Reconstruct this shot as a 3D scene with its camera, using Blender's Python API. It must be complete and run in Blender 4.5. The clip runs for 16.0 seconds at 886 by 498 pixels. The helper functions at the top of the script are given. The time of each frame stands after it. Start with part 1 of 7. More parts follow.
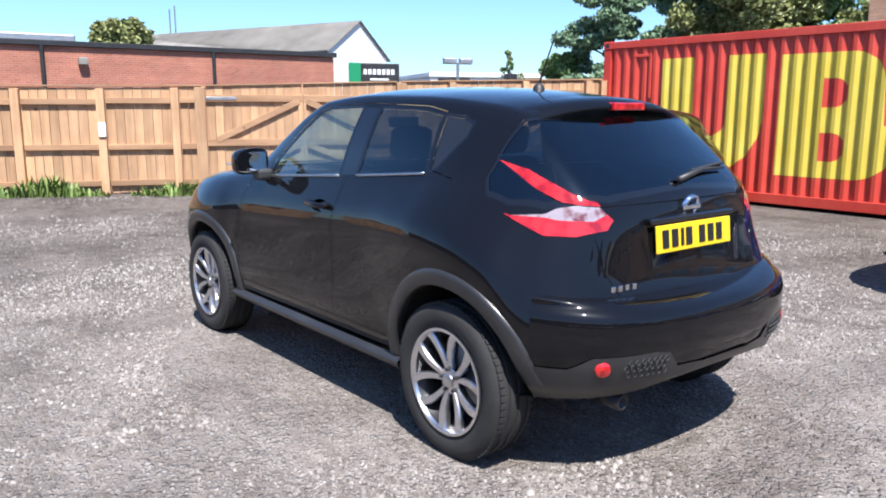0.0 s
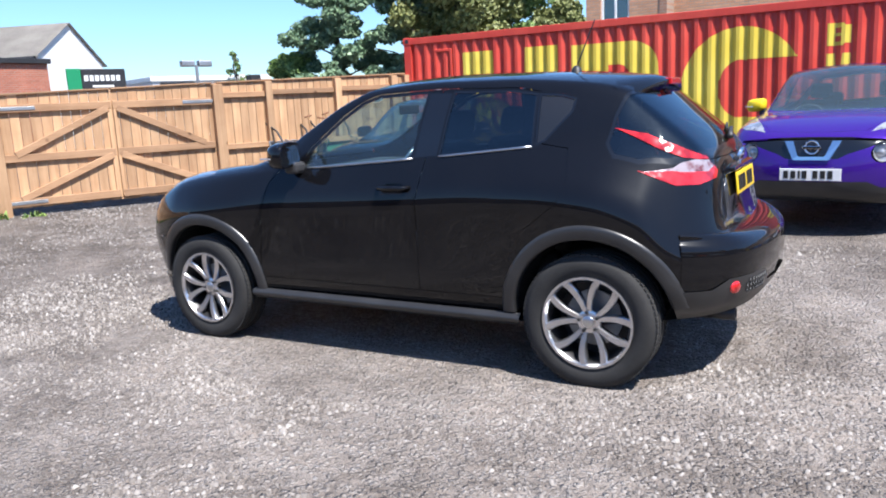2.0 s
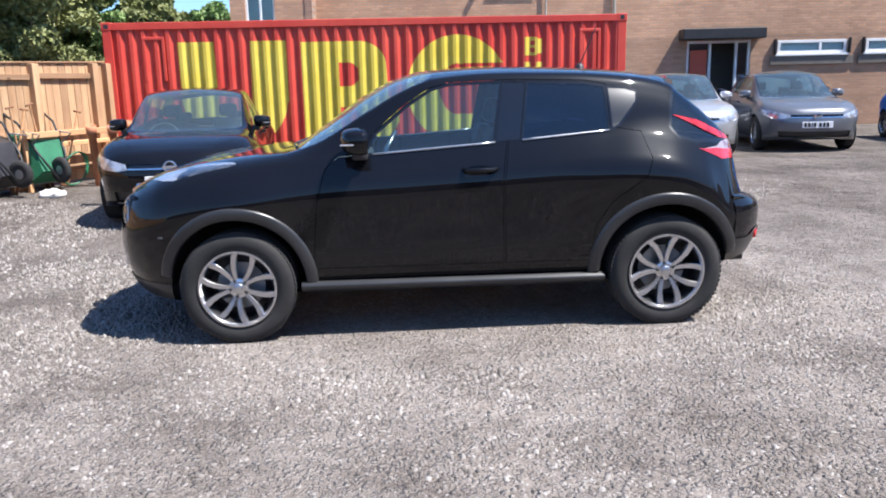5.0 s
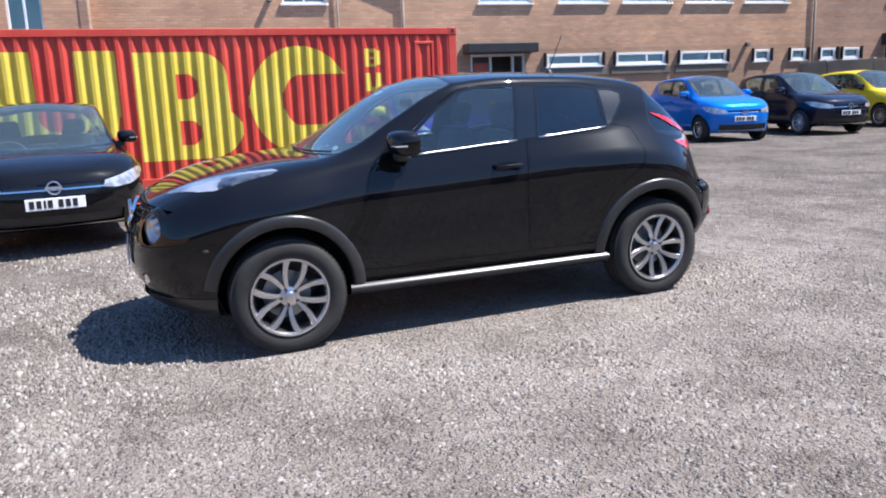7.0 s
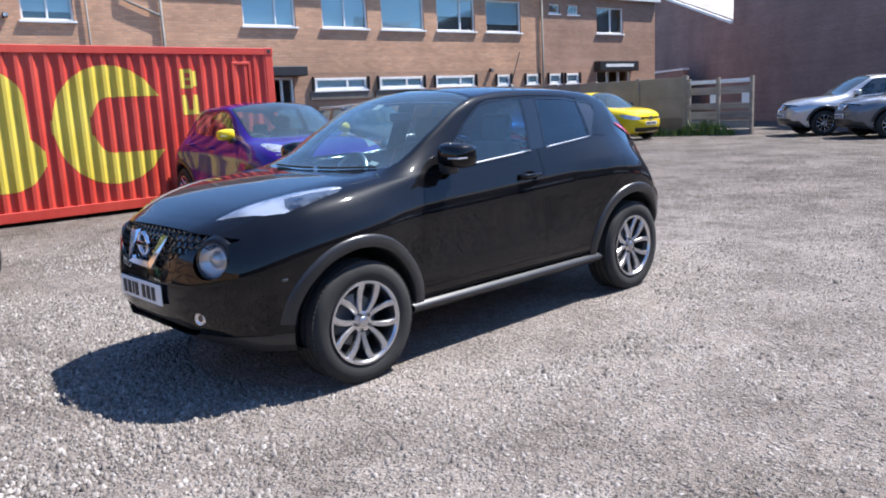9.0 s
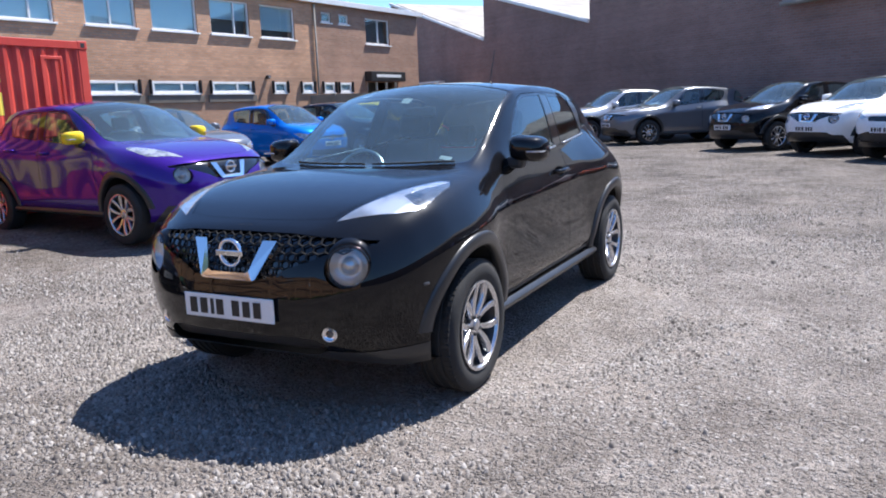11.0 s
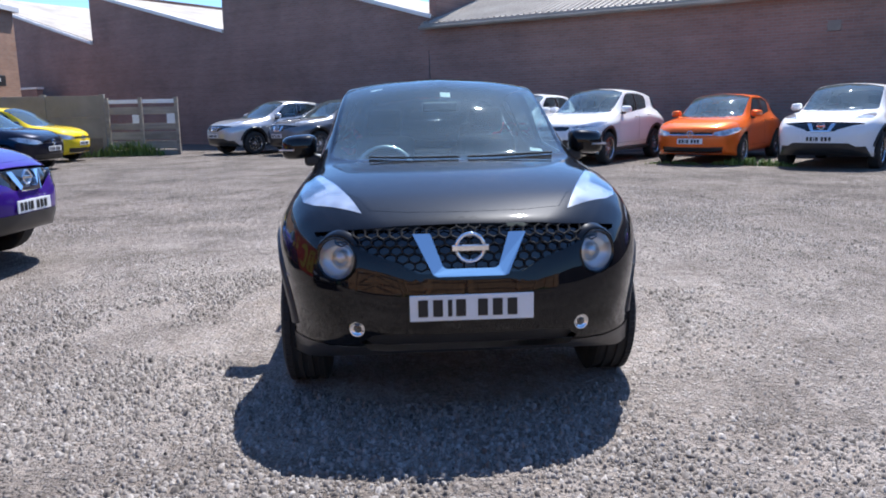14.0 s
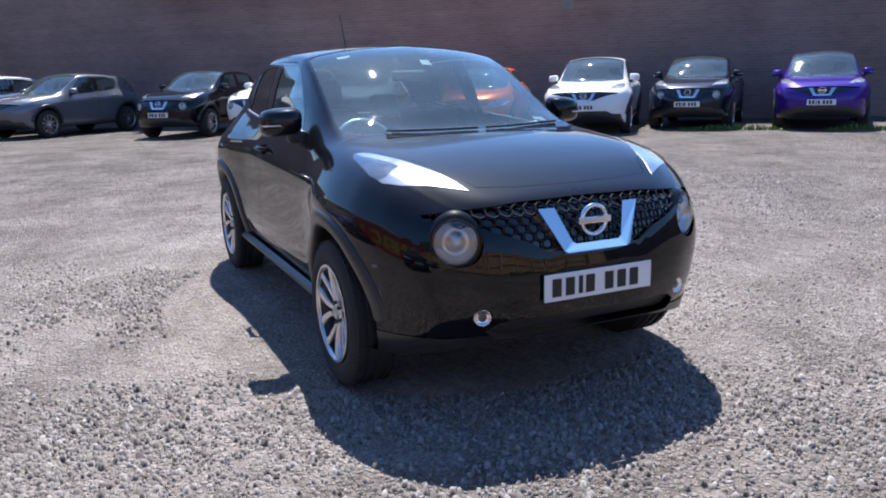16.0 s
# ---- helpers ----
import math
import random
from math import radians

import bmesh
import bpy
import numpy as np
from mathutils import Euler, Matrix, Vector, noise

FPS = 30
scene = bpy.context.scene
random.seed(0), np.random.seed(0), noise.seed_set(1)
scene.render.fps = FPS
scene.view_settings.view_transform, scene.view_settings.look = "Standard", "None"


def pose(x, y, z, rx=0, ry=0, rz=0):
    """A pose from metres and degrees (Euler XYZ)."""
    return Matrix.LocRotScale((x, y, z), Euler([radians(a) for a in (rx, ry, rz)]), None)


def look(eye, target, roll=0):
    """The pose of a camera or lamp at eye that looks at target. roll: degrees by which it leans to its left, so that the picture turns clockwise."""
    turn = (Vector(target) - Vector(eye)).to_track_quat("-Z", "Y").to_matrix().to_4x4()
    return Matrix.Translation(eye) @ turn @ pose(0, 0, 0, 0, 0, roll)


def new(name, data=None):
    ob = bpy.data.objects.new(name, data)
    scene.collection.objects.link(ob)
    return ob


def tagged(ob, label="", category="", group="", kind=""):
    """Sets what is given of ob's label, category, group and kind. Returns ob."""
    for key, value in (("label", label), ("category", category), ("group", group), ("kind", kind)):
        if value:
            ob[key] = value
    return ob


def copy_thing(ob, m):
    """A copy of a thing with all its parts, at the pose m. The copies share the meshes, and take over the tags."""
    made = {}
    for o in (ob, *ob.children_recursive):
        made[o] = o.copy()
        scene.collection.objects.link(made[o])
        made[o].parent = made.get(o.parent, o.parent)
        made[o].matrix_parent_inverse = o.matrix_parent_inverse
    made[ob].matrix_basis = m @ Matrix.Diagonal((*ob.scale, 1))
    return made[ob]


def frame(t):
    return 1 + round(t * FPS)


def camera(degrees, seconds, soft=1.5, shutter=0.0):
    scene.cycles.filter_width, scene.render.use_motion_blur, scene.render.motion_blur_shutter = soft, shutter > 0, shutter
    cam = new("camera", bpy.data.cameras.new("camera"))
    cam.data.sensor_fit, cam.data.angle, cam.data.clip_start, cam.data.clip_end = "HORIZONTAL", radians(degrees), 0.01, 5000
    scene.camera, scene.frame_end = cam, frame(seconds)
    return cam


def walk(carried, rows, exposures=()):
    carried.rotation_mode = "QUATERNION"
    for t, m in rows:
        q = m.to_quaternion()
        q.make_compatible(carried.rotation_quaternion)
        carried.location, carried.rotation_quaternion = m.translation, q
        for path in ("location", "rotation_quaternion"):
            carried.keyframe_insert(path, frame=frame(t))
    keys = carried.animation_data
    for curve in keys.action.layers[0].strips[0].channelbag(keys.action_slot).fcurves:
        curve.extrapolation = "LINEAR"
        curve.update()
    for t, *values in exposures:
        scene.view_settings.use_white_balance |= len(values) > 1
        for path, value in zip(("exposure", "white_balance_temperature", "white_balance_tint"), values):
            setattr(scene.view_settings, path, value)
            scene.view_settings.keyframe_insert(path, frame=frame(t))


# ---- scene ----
cam = camera(59.6, 16.0, soft=1.9)
PATH = [
    (0, (-3.651, 2.783, 1.46), (-2.114, 1.554, 1.102), 0.1),
    (0.5, (-3.488, 3.193, 1.479), (-2.077, 1.835, 1.072), -0.6),
    (1, (-3.169, 3.614, 1.467), (-1.897, 2.127, 1.054), -1.3),
    (1.5, (-2.894, 4.029, 1.473), (-1.75, 2.434, 1.093), -2.3),
    (2, (-2.473, 4.293, 1.417), (-1.489, 2.593, 1.044), -2.8),
    (2.5, (-2.037, 4.593, 1.416), (-1.241, 2.8, 1.029), -1.1),
    (3, (-1.581, 4.801, 1.43), (-0.961, 2.943, 1.025), 1.3),
    (3.5, (-1.082, 4.884, 1.428), (-0.583, 3.003, 0.966), -0.1),
    (4, (-0.702, 5.024, 1.448), (-0.427, 3.087, 1.035), -0.6),
    (4.2, (-0.519, 5.09, 1.453), (-0.336, 3.141, 1.043), -1.2),
    (6.3, (1.47, 5.36, 1.458), (1.012, 3.458, 1.05), -1.9),
    (6.5, (1.627, 5.320, 1.452), (1.094, 3.435, 1.047), -2.9),
    (7, (2.020, 5.174, 1.442), (1.300, 3.351, 1.045), -2.1),
    (7.5, (2.420, 4.948, 1.499), (1.521, 3.217, 1.059), -1.1),
    (7.8, (2.705, 4.862, 1.470), (1.699, 3.177, 1.093), -0.9),
    (8, (2.863, 4.750, 1.508), (1.754, 3.127, 1.138), -1.3),
    (8.5, (3.220, 4.447, 1.450), (1.994, 2.909, 1.087), -3.0),
    (9, (3.660, 4.099, 1.441), (2.327, 2.653, 1.078), -2.8),
    (9.2, (3.816, 3.959, 1.441), (2.426, 2.568, 1.077), -2.5),
    (11.3, (4.804, 2.164, 1.395), (3.022, 1.328, 1.043), -1.5),
    (11.5, (4.896, 1.984, 1.373), (3.091, 1.195, 1.031), -1.0),
    (12, (5.093, 1.562, 1.4), (3.22, 0.95, 1.056), -1.5),
    (12.5, (5.196, 1.111, 1.387), (3.288, 0.64, 1.014), -2.7),
    (13, (5.313, 0.617, 1.379), (3.361, 0.34, 1.043), -2.5),
    (13.5, (5.306, 0.19, 1.361), (3.337, 0.093, 1.023), -1.7),
    (14, (5.225, -0.314, 1.364), (3.261, -0.19, 1.009), -1.1),
    (14.5, (5.173, -0.752, 1.376), (3.236, -0.433, 0.994), -1.5),
    (15, (4.952, -1.167, 1.371), (3.064, -0.654, 0.956), -1.2),
    (15.5, (4.784, -1.554, 1.347), (2.953, -0.865, 0.931), -1.7),
    (16, (4.559, -1.84, 1.363), (2.791, -1.012, 0.931), -1.5),
]
walk(cam, [(t, look(eye, target, roll)) for t, eye, target, roll in PATH], exposures=[(0.0, 1.10, 6100, 12), (2.5, 1.12, 6150, 12), (4.0, 1.16, 6180, 12), (9.0, 1.17, 6100, 13), (12.5, 1.05, 6030, 13), (16.0, 1.08, 5970, 13)])

# ---- daylight ----
SUN_DIR = Vector((-0.59, 0.26, 1.10)).normalized()
SUN_ELEVATION = math.asin(SUN_DIR.z)
world = bpy.data.worlds.new("world")
scene.world = world
world.use_nodes = True
wn = world.node_tree.nodes
sky = wn.new("ShaderNodeTexSky")
sky.sky_type = "NISHITA"
sky.sun_disc = False
sky.sun_elevation = SUN_ELEVATION
sky.sun_rotation = math.atan2(SUN_DIR.x, SUN_DIR.y)
sky.air_density, sky.dust_density, sky.ozone_density = 1.0, 0.45, 2.0
wn["Background"].inputs["Strength"].default_value = 0.09
tint = wn.new("ShaderNodeMix")
tint.data_type, tint.blend_type = "RGBA", "MULTIPLY"
tint.inputs[0].default_value, tint.inputs[7].default_value = 1.0, (0.70, 0.91, 1.12, 1)
world.node_tree.links.new(sky.outputs[0], tint.inputs[6])
world.node_tree.links.new(tint.outputs[2], wn["Background"].inputs["Color"])
sun = new("sun", bpy.data.lights.new("sun", "SUN"))
sun.data.energy, sun.data.angle, sun.data.color = 5.0, radians(0.53), (1.0, 0.95, 0.87)
sun.matrix_world = look(SUN_DIR * 60, (0, 0, 0))

# ---- materials ----
def material(name, color, rough=0.5, metal=0.0, coat=0.0, emit=0.0):
    m = bpy.data.materials.new(name)
    m.use_nodes = True
    b = m.node_tree.nodes["Principled BSDF"]
    b.inputs["Base Color"].default_value = (*color, 1)
    b.inputs["Roughness"].default_value = rough
    b.inputs["Metallic"].default_value = metal
    b.inputs["Coat Weight"].default_value = coat
    b.inputs["Coat Roughness"].default_value = 0.03
    if emit:
        b.inputs["Emission Color"].default_value = (*color, 1)
        b.inputs["Emission Strength"].default_value = emit
    return m


class Nodes:
    """Short names for the nodes of a material."""

    def __init__(self, m):
        self.t, self.n, self.l = m.node_tree, m.node_tree.nodes, m.node_tree.links
        self.b = self.n["Principled BSDF"]
        self.co = self.n.new("ShaderNodeTexCoord").outputs["Object"]

    def link(self, a, b):
        self.l.new(a, b)

    def noise(self, scale, detail=4.0, rough=0.6, co=None):
        k = self.n.new("ShaderNodeTexNoise")
        k.inputs["Scale"].default_value, k.inputs["Detail"].default_value = scale, detail
        k.inputs["Roughness"].default_value = rough
        self.link(co or self.co, k.inputs["Vector"])
        return k.outputs["Fac"]

    def voronoi(self, scale, out="Distance", co=None):
        k = self.n.new("ShaderNodeTexVoronoi")
        k.inputs["Scale"].default_value = scale
        self.link(co or self.co, k.inputs["Vector"])
        return k.outputs[out]

    def stretch(self, sx, sy, sz, co=None):
        k = self.n.new("ShaderNodeMapping")
        k.inputs["Scale"].default_value = (sx, sy, sz)
        self.link(co or self.co, k.inputs["Vector"])
        return k.outputs[0]

    def ramp(self, fac, stops):
        k = self.n.new("ShaderNodeValToRGB")
        e = k.color_ramp.elements
        while len(e) < len(stops):
            e.new(0.5)
        for el, (p, c) in zip(e, stops):
            el.position = p
            el.color = (*c, 1) if len(c) == 3 else c
        self.link(fac, k.inputs[0])
        return k.outputs[0]

    def mix(self, fac, a, b, mode="MIX"):
        k = self.n.new("ShaderNodeMix")
        k.data_type, k.blend_type = "RGBA", mode
        for v, s in ((fac, k.inputs[0]), (a, k.inputs[6]), (b, k.inputs[7])):
            if isinstance(v, (int, float)):
                s.default_value = v
            elif isinstance(v, tuple):
                s.default_value = (*v, 1)
            else:
                self.link(v, s)
        return k.outputs[2]

    def math(self, op, a, b=0.0):
        k = self.n.new("ShaderNodeMath")
        k.operation = op
        for v, s in ((a, k.inputs[0]), (b, k.inputs[1])):
            if isinstance(v, (int, float)):
                s.default_value = v
            else:
                self.link(v, s)
        return k.outputs[0]

    def bump(self, height, strength=0.4, distance=0.01):
        k = self.n.new("ShaderNodeBump")
        k.inputs["Strength"].default_value, k.inputs["Distance"].default_value = strength, distance
        self.link(height, k.inputs["Height"])
        self.link(k.outputs[0], self.b.inputs["Normal"])

    def color(self, c):
        self.link(c, self.b.inputs["Base Color"])

    def rough(self, r):
        self.link(r, self.b.inputs["Roughness"])

    def random(self):
        return self.n.new("ShaderNodeObjectInfo").outputs["Random"]

    def island(self):
        return self.n.new("ShaderNodeNewGeometry").outputs["Random Per Island"]


def varied(name, dark, light, rough=0.6, scale=3.0, fine=60.0, bump=0.2, metal=0.0, dist=0.004):
    """A plain surface with grain and larger stains."""
    m = material(name, light, rough, metal)
    k = Nodes(m)
    big, small = k.noise(scale, 5), k.noise(fine, 3)
    f = k.math("ADD", k.math("MULTIPLY", big, 0.7), k.math("MULTIPLY", small, 0.3))
    k.color(k.ramp(f, [(0.3, dark), (0.7, light)]))
    if bump:
        k.bump(small, bump, dist)
    return m


def make_gravel():
    """Trodden gravel: pale dust with stones of two sizes bedded in it, stonier in some parts than in others."""
    m = material("gravel", (0.2, 0.19, 0.18), 0.95)
    k = Nodes(m)

    def stones(scale):
        far_off = k.voronoi(scale)
        grey = k.n.new("ShaderNodeRGBToBW")
        k.link(k.voronoi(scale, "Color"), grey.inputs[0])
        return far_off, grey.outputs[0]

    dust = k.ramp(k.noise(0.9, 7, 0.7), [(0.34, (0.145, 0.122, 0.105)), (0.46, (0.205, 0.177, 0.155)), (0.57, (0.255, 0.224, 0.199)), (0.68, (0.32, 0.287, 0.259))])
    grit = k.ramp(k.noise(95, 4, 0.75), [(0.30, (0.50, 0.49, 0.48)), (0.52, (1.0, 1.0, 1.0)), (0.72, (1.28, 1.27, 1.26))])
    c = k.mix(0.85, dust, grit, "MULTIPLY")
    stony = k.ramp(k.noise(1.1, 6, 0.7), [(0.36, (0.12, 0.12, 0.12)), (0.62, (0.85, 0.85, 0.85))])
    height = k.math("MULTIPLY", k.noise(95, 4, 0.75), 0.30)
    for scale, tall in ((31, 1.0), (52, 0.75), (88, 0.5)):
        d, v = stones(scale)
        proud = k.math("MULTIPLY", k.ramp(k.math("ADD", v, k.math("MULTIPLY", stony, 0.35)), [(0.58, (0, 0, 0)), (0.66, (1, 1, 1))]), k.ramp(d, [(0.36, (1, 1, 1)), (0.50, (0, 0, 0))]))
        tone = k.ramp(k.math("MULTIPLY", v, 1.0), [(0.30, (0.12, 0.104, 0.092)), (0.52, (0.225, 0.200, 0.180)), (0.72, (0.325, 0.297, 0.272))])
        c = k.mix(proud, c, tone)
        height = k.math("ADD", height, k.math("MULTIPLY", k.math("MULTIPLY", proud, k.math("SUBTRACT", 1.0, d)), tall))
    clods = k.ramp(k.noise(4.5, 7, 0.78), [(0.36, (0.66, 0.63, 0.60)), (0.46, (0.96, 0.95, 0.94)), (0.56, (1.02, 1.02, 1.02)), (0.66, (1.18, 1.17, 1.16))])
    c = k.mix(0.9, c, clods, "MULTIPLY")
    height = k.math("ADD", height, k.math("MULTIPLY", k.noise(11, 5, 0.75), 1.1))
    height = k.math("ADD", height, k.math("MULTIPLY", k.noise(4.0, 4, 0.7), 1.5))
    c = k.mix(1.0, c, k.ramp(k.noise(1.1, 6, 0.7), [(0.36, (1.14, 1.13, 1.12)), (0.47, (1.02, 1.02, 1.02)), (0.58, (0.80, 0.78, 0.76)), (0.70, (0.66, 0.64, 0.62))]), "MULTIPLY")
    clumps = k.ramp(k.noise(13, 6, 0.8, k.stretch(0.7, 1.25, 1.0)), [(0.36, (0.62, 0.60, 0.58)), (0.45, (0.93, 0.92, 0.91)), (0.56, (1.04, 1.04, 1.04)), (0.66, (1.30, 1.29, 1.28))])
    c = k.mix(0.85, c, clumps, "MULTIPLY")
    # paler round the middle of the yard, darker farther out and towards +x
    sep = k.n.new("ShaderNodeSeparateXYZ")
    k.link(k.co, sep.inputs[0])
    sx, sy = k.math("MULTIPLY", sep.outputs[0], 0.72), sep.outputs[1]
    worn_or_far = k.math("SQRT", k.math("ADD", k.math("MULTIPLY", sx, sx), k.math("MULTIPLY", sy, sy)))
    worn_or_far = k.math("ADD", worn_or_far, k.math("MULTIPLY", k.math("MAXIMUM", k.math("SUBTRACT", sep.outputs[0], 1.6), 0.0), 0.7))
    worn_or_far = k.math("ADD", worn_or_far, k.math("MULTIPLY", k.math("SUBTRACT", k.noise(0.45, 6, 0.7), 0.5), 3.4))
    c = k.mix(1.0, c, k.ramp(k.math("MULTIPLY", worn_or_far, 0.1), [(0.18, (1.20, 1.20, 1.20)), (0.28, (1.06, 1.05, 1.04)), (0.40, (0.84, 0.82, 0.80)), (0.75, (0.72, 0.698, 0.676))]), "MULTIPLY")
    k.color(c)
    k.bump(height, 1.0, 0.030)
    return m


def make_stone():
    m = material("loose_stone", (0.25, 0.24, 0.22), 0.9)
    k = Nodes(m)
    c = k.ramp(k.island(), [(0.05, (0.10, 0.087, 0.077)), (0.3, (0.185, 0.163, 0.145)), (0.75, (0.265, 0.239, 0.217)), (0.97, (0.36, 0.333, 0.306))])
    k.color(k.mix(0.4, c, k.ramp(k.noise(60, 3), [(0.3, (0.55, 0.55, 0.55)), (0.7, (1, 1, 1))]), "MULTIPLY"))
    return m


def make_brick(name, one, two, mortar, bump=0.35):
    """Courses of brick along the object's x axis."""
    m = material(name, one, 0.88)
    k = Nodes(m)
    sep = k.n.new("ShaderNodeSeparateXYZ")
    k.link(k.co, sep.inputs[0])
    com = k.n.new("ShaderNodeCombineXYZ")
    k.link(sep.outputs[0], com.inputs[0])
    k.link(sep.outputs[2], com.inputs[1])
    br = k.n.new("ShaderNodeTexBrick")
    br.inputs["Scale"].default_value = 1.0
    br.inputs["Brick Width"].default_value = 0.225
    br.inputs["Row Height"].default_value = 0.075
    br.inputs["Mortar Size"].default_value = 0.010
    br.inputs["Mortar Smooth"].default_value = 0.2
    br.inputs["Bias"].default_value = 0.0
    br.inputs["Color1"].default_value = (*one, 1)
    br.inputs["Color2"].default_value = (*two, 1)
    br.inputs["Mortar"].default_value = (*mortar, 1)
    k.link(com.outputs[0], br.inputs["Vector"])
    stain = k.ramp(k.noise(0.6, 6), [(0.3, (0.72, 0.70, 0.68)), (0.7, (1.08, 1.05, 1.02))])
    band = k.ramp(k.noise(1.0, 3, co=k.stretch(0.15, 0.15, 5.0)), [(0.35, (0.90, 0.89, 0.88)), (0.65, (1.05, 1.04, 1.03))])
    grain = k.ramp(k.noise(40, 3), [(0.3, (0.8, 0.8, 0.8)), (0.7, (1.08, 1.08, 1.08))])
    c = k.mix(1.0, k.mix(1.0, k.mix(1.0, br.outputs["Color"], stain, "MULTIPLY"), band, "MULTIPLY"), grain, "MULTIPLY")
    k.color(c)
    k.bump(k.math("ADD", k.math("MULTIPLY", br.outputs["Fac"], -1.0), k.math("MULTIPLY", k.noise(50, 3), 0.3)), bump, 0.012)
    return m


def make_wood(name, dark, light, axis):
    """Sawn timber with the grain along the axis given; every piece has its own tone."""
    m = material(name, light, 0.82)
    k = Nodes(m)
    s = [14.0, 14.0, 14.0]
    s[axis] = 0.9
    rnd = k.random()
    off = k.n.new("ShaderNodeVectorMath")
    off.operation = "ADD"
    k.link(k.co, off.inputs[0])
    mul = k.n.new("ShaderNodeVectorMath")
    mul.operation = "SCALE"
    mul.inputs[0].default_value = (17.0, 31.0, 23.0)
    k.link(rnd, mul.inputs["Scale"])
    k.link(mul.outputs[0], off.inputs[1])
    g = k.noise(1.0, 5, 0.65, k.stretch(*s, co=off.outputs[0]))
    blotch = k.noise(1.6, 4, 0.6, off.outputs[0])
    c = k.ramp(k.math("ADD", k.math("MULTIPLY", g, 0.6), k.math("MULTIPLY", blotch, 0.4)), [(0.32, dark), (0.68, light)])
    tone = k.ramp(rnd, [(0.0, (0.78, 0.76, 0.74)), (1.0, (1.15, 1.12, 1.08))])
    knot = k.ramp(k.voronoi(1.7, co=off.outputs[0]), [(0.03, (0.35, 0.28, 0.22)), (0.07, (1, 1, 1))])
    k.color(k.mix(1.0, k.mix(1.0, c, tone, "MULTIPLY"), knot, "MULTIPLY"))
    k.bump(g, 0.35, 0.004)
    return m


def make_paint(name, color, rough=0.35, metal=0.0):
    """Lacquered car paint with fine flakes and a film of dust."""
    m = material(name, color, rough, metal, 1.0)
    m.node_tree.nodes["Principled BSDF"].inputs["Specular IOR Level"].default_value = 0.02
    m.node_tree.nodes["Principled BSDF"].inputs["Coat IOR"].default_value = 1.42
    k = Nodes(m)
    fl = k.ramp(k.noise(900, 2), [(0.35, tuple(v * 0.8 for v in color)), (0.7, tuple(min(1, v * 1.25) for v in color))])
    dust = k.ramp(k.noise(2.2, 5), [(0.45, (0, 0, 0)), (0.9, (0.006, 0.006, 0.006))])
    k.color(k.mix(dust, fl, (0.28, 0.28, 0.29)))
    cr = k.ramp(k.noise(6, 4), [(0.3, (0.015, 0.015, 0.015)), (0.8, (0.05, 0.05, 0.05))])
    k.link(cr, k.b.inputs["Coat Roughness"])
    return m


def make_glass(name, tint, gloss=1.0, film=0.0):
    """A thin pane: what is behind it shows tinted, and it mirrors more at a slant."""
    m = bpy.data.materials.new(name)
    m.use_nodes = True
    t = m.node_tree
    t.nodes.remove(t.nodes["Principled BSDF"])
    tr, gl, mx, lw, pw, fr = (t.nodes.new(s) for s in ("ShaderNodeBsdfTransparent", "ShaderNodeBsdfGlossy", "ShaderNodeMixShader", "ShaderNodeLayerWeight", "ShaderNodeMath", "ShaderNodeMath"))
    tr.inputs[0].default_value = (*tint, 1)
    gl.inputs["Roughness"].default_value = 0.015
    gl.inputs["Color"].default_value = (0.92 * gloss, 0.98 * gloss, gloss, 1)
    lw.inputs["Blend"].default_value = 0.5
    pw.operation, fr.operation = "POWER", "MULTIPLY_ADD"
    pw.inputs[1].default_value = 4.0
    fr.inputs[1].default_value, fr.inputs[2].default_value = 0.88, 0.085
    t.links.new(lw.outputs["Facing"], pw.inputs[0])
    t.links.new(pw.outputs[0], fr.inputs[0])
    t.links.new(fr.outputs[0], mx.inputs[0])
    t.links.new(tr.outputs[0], mx.inputs[1])
    t.links.new(gl.outputs[0], mx.inputs[2])
    out = mx.outputs[0]
    if film:
        # a thin teal film: road dust, with glare and mirrored sky put into its colour
        df, md = t.nodes.new("ShaderNodeBsdfDiffuse"), t.nodes.new("ShaderNodeMixShader")
        df.inputs[0].default_value = (0.42, 0.57, 0.61, 1)
        md.inputs[0].default_value = film
        t.links.new(out, md.inputs[1])
        t.links.new(df.outputs[0], md.inputs[2])
        out = md.outputs[0]
    t.links.new(out, t.nodes["Material Output"].inputs[0])
    return m


def make_facets(name, dark, light, rough, metal, scale, relief):
    """Moulded lamp surface with bright and dim facets."""
    m = material(name, light, rough, metal, 1.0)
    k = Nodes(m)
    k.color(k.ramp(k.noise(scale, 2), [(0.35, dark), (0.55, light)]))
    k.bump(k.voronoi(scale * 1.6), relief, 0.01)
    return m


def make_corrugated(name, color, worn_or_far, rust, rough=0.5):
    """Painted steel with fading, runs and rust specks."""
    m = material(name, color, rough)
    k = Nodes(m)
    fade = k.ramp(k.noise(1.3, 6), [(0.3, color), (0.75, worn_or_far)])
    run = k.noise(1.0, 5, 0.7, k.stretch(9, 9, 0.8))
    c = k.mix(k.ramp(run, [(0.5, (0, 0, 0)), (0.8, (0.45, 0.45, 0.45))]), fade, tuple(v * 0.62 for v in color))
    spots = k.ramp(k.noise(16, 6, 0.7), [(0.66, (0, 0, 0)), (0.72, (1, 1, 1))])
    k.color(k.mix(spots, c, rust))
    k.rough(k.ramp(k.noise(4, 4), [(0.3, (0.38, 0.38, 0.38)), (0.7, (0.65, 0.65, 0.65))]))
    return m


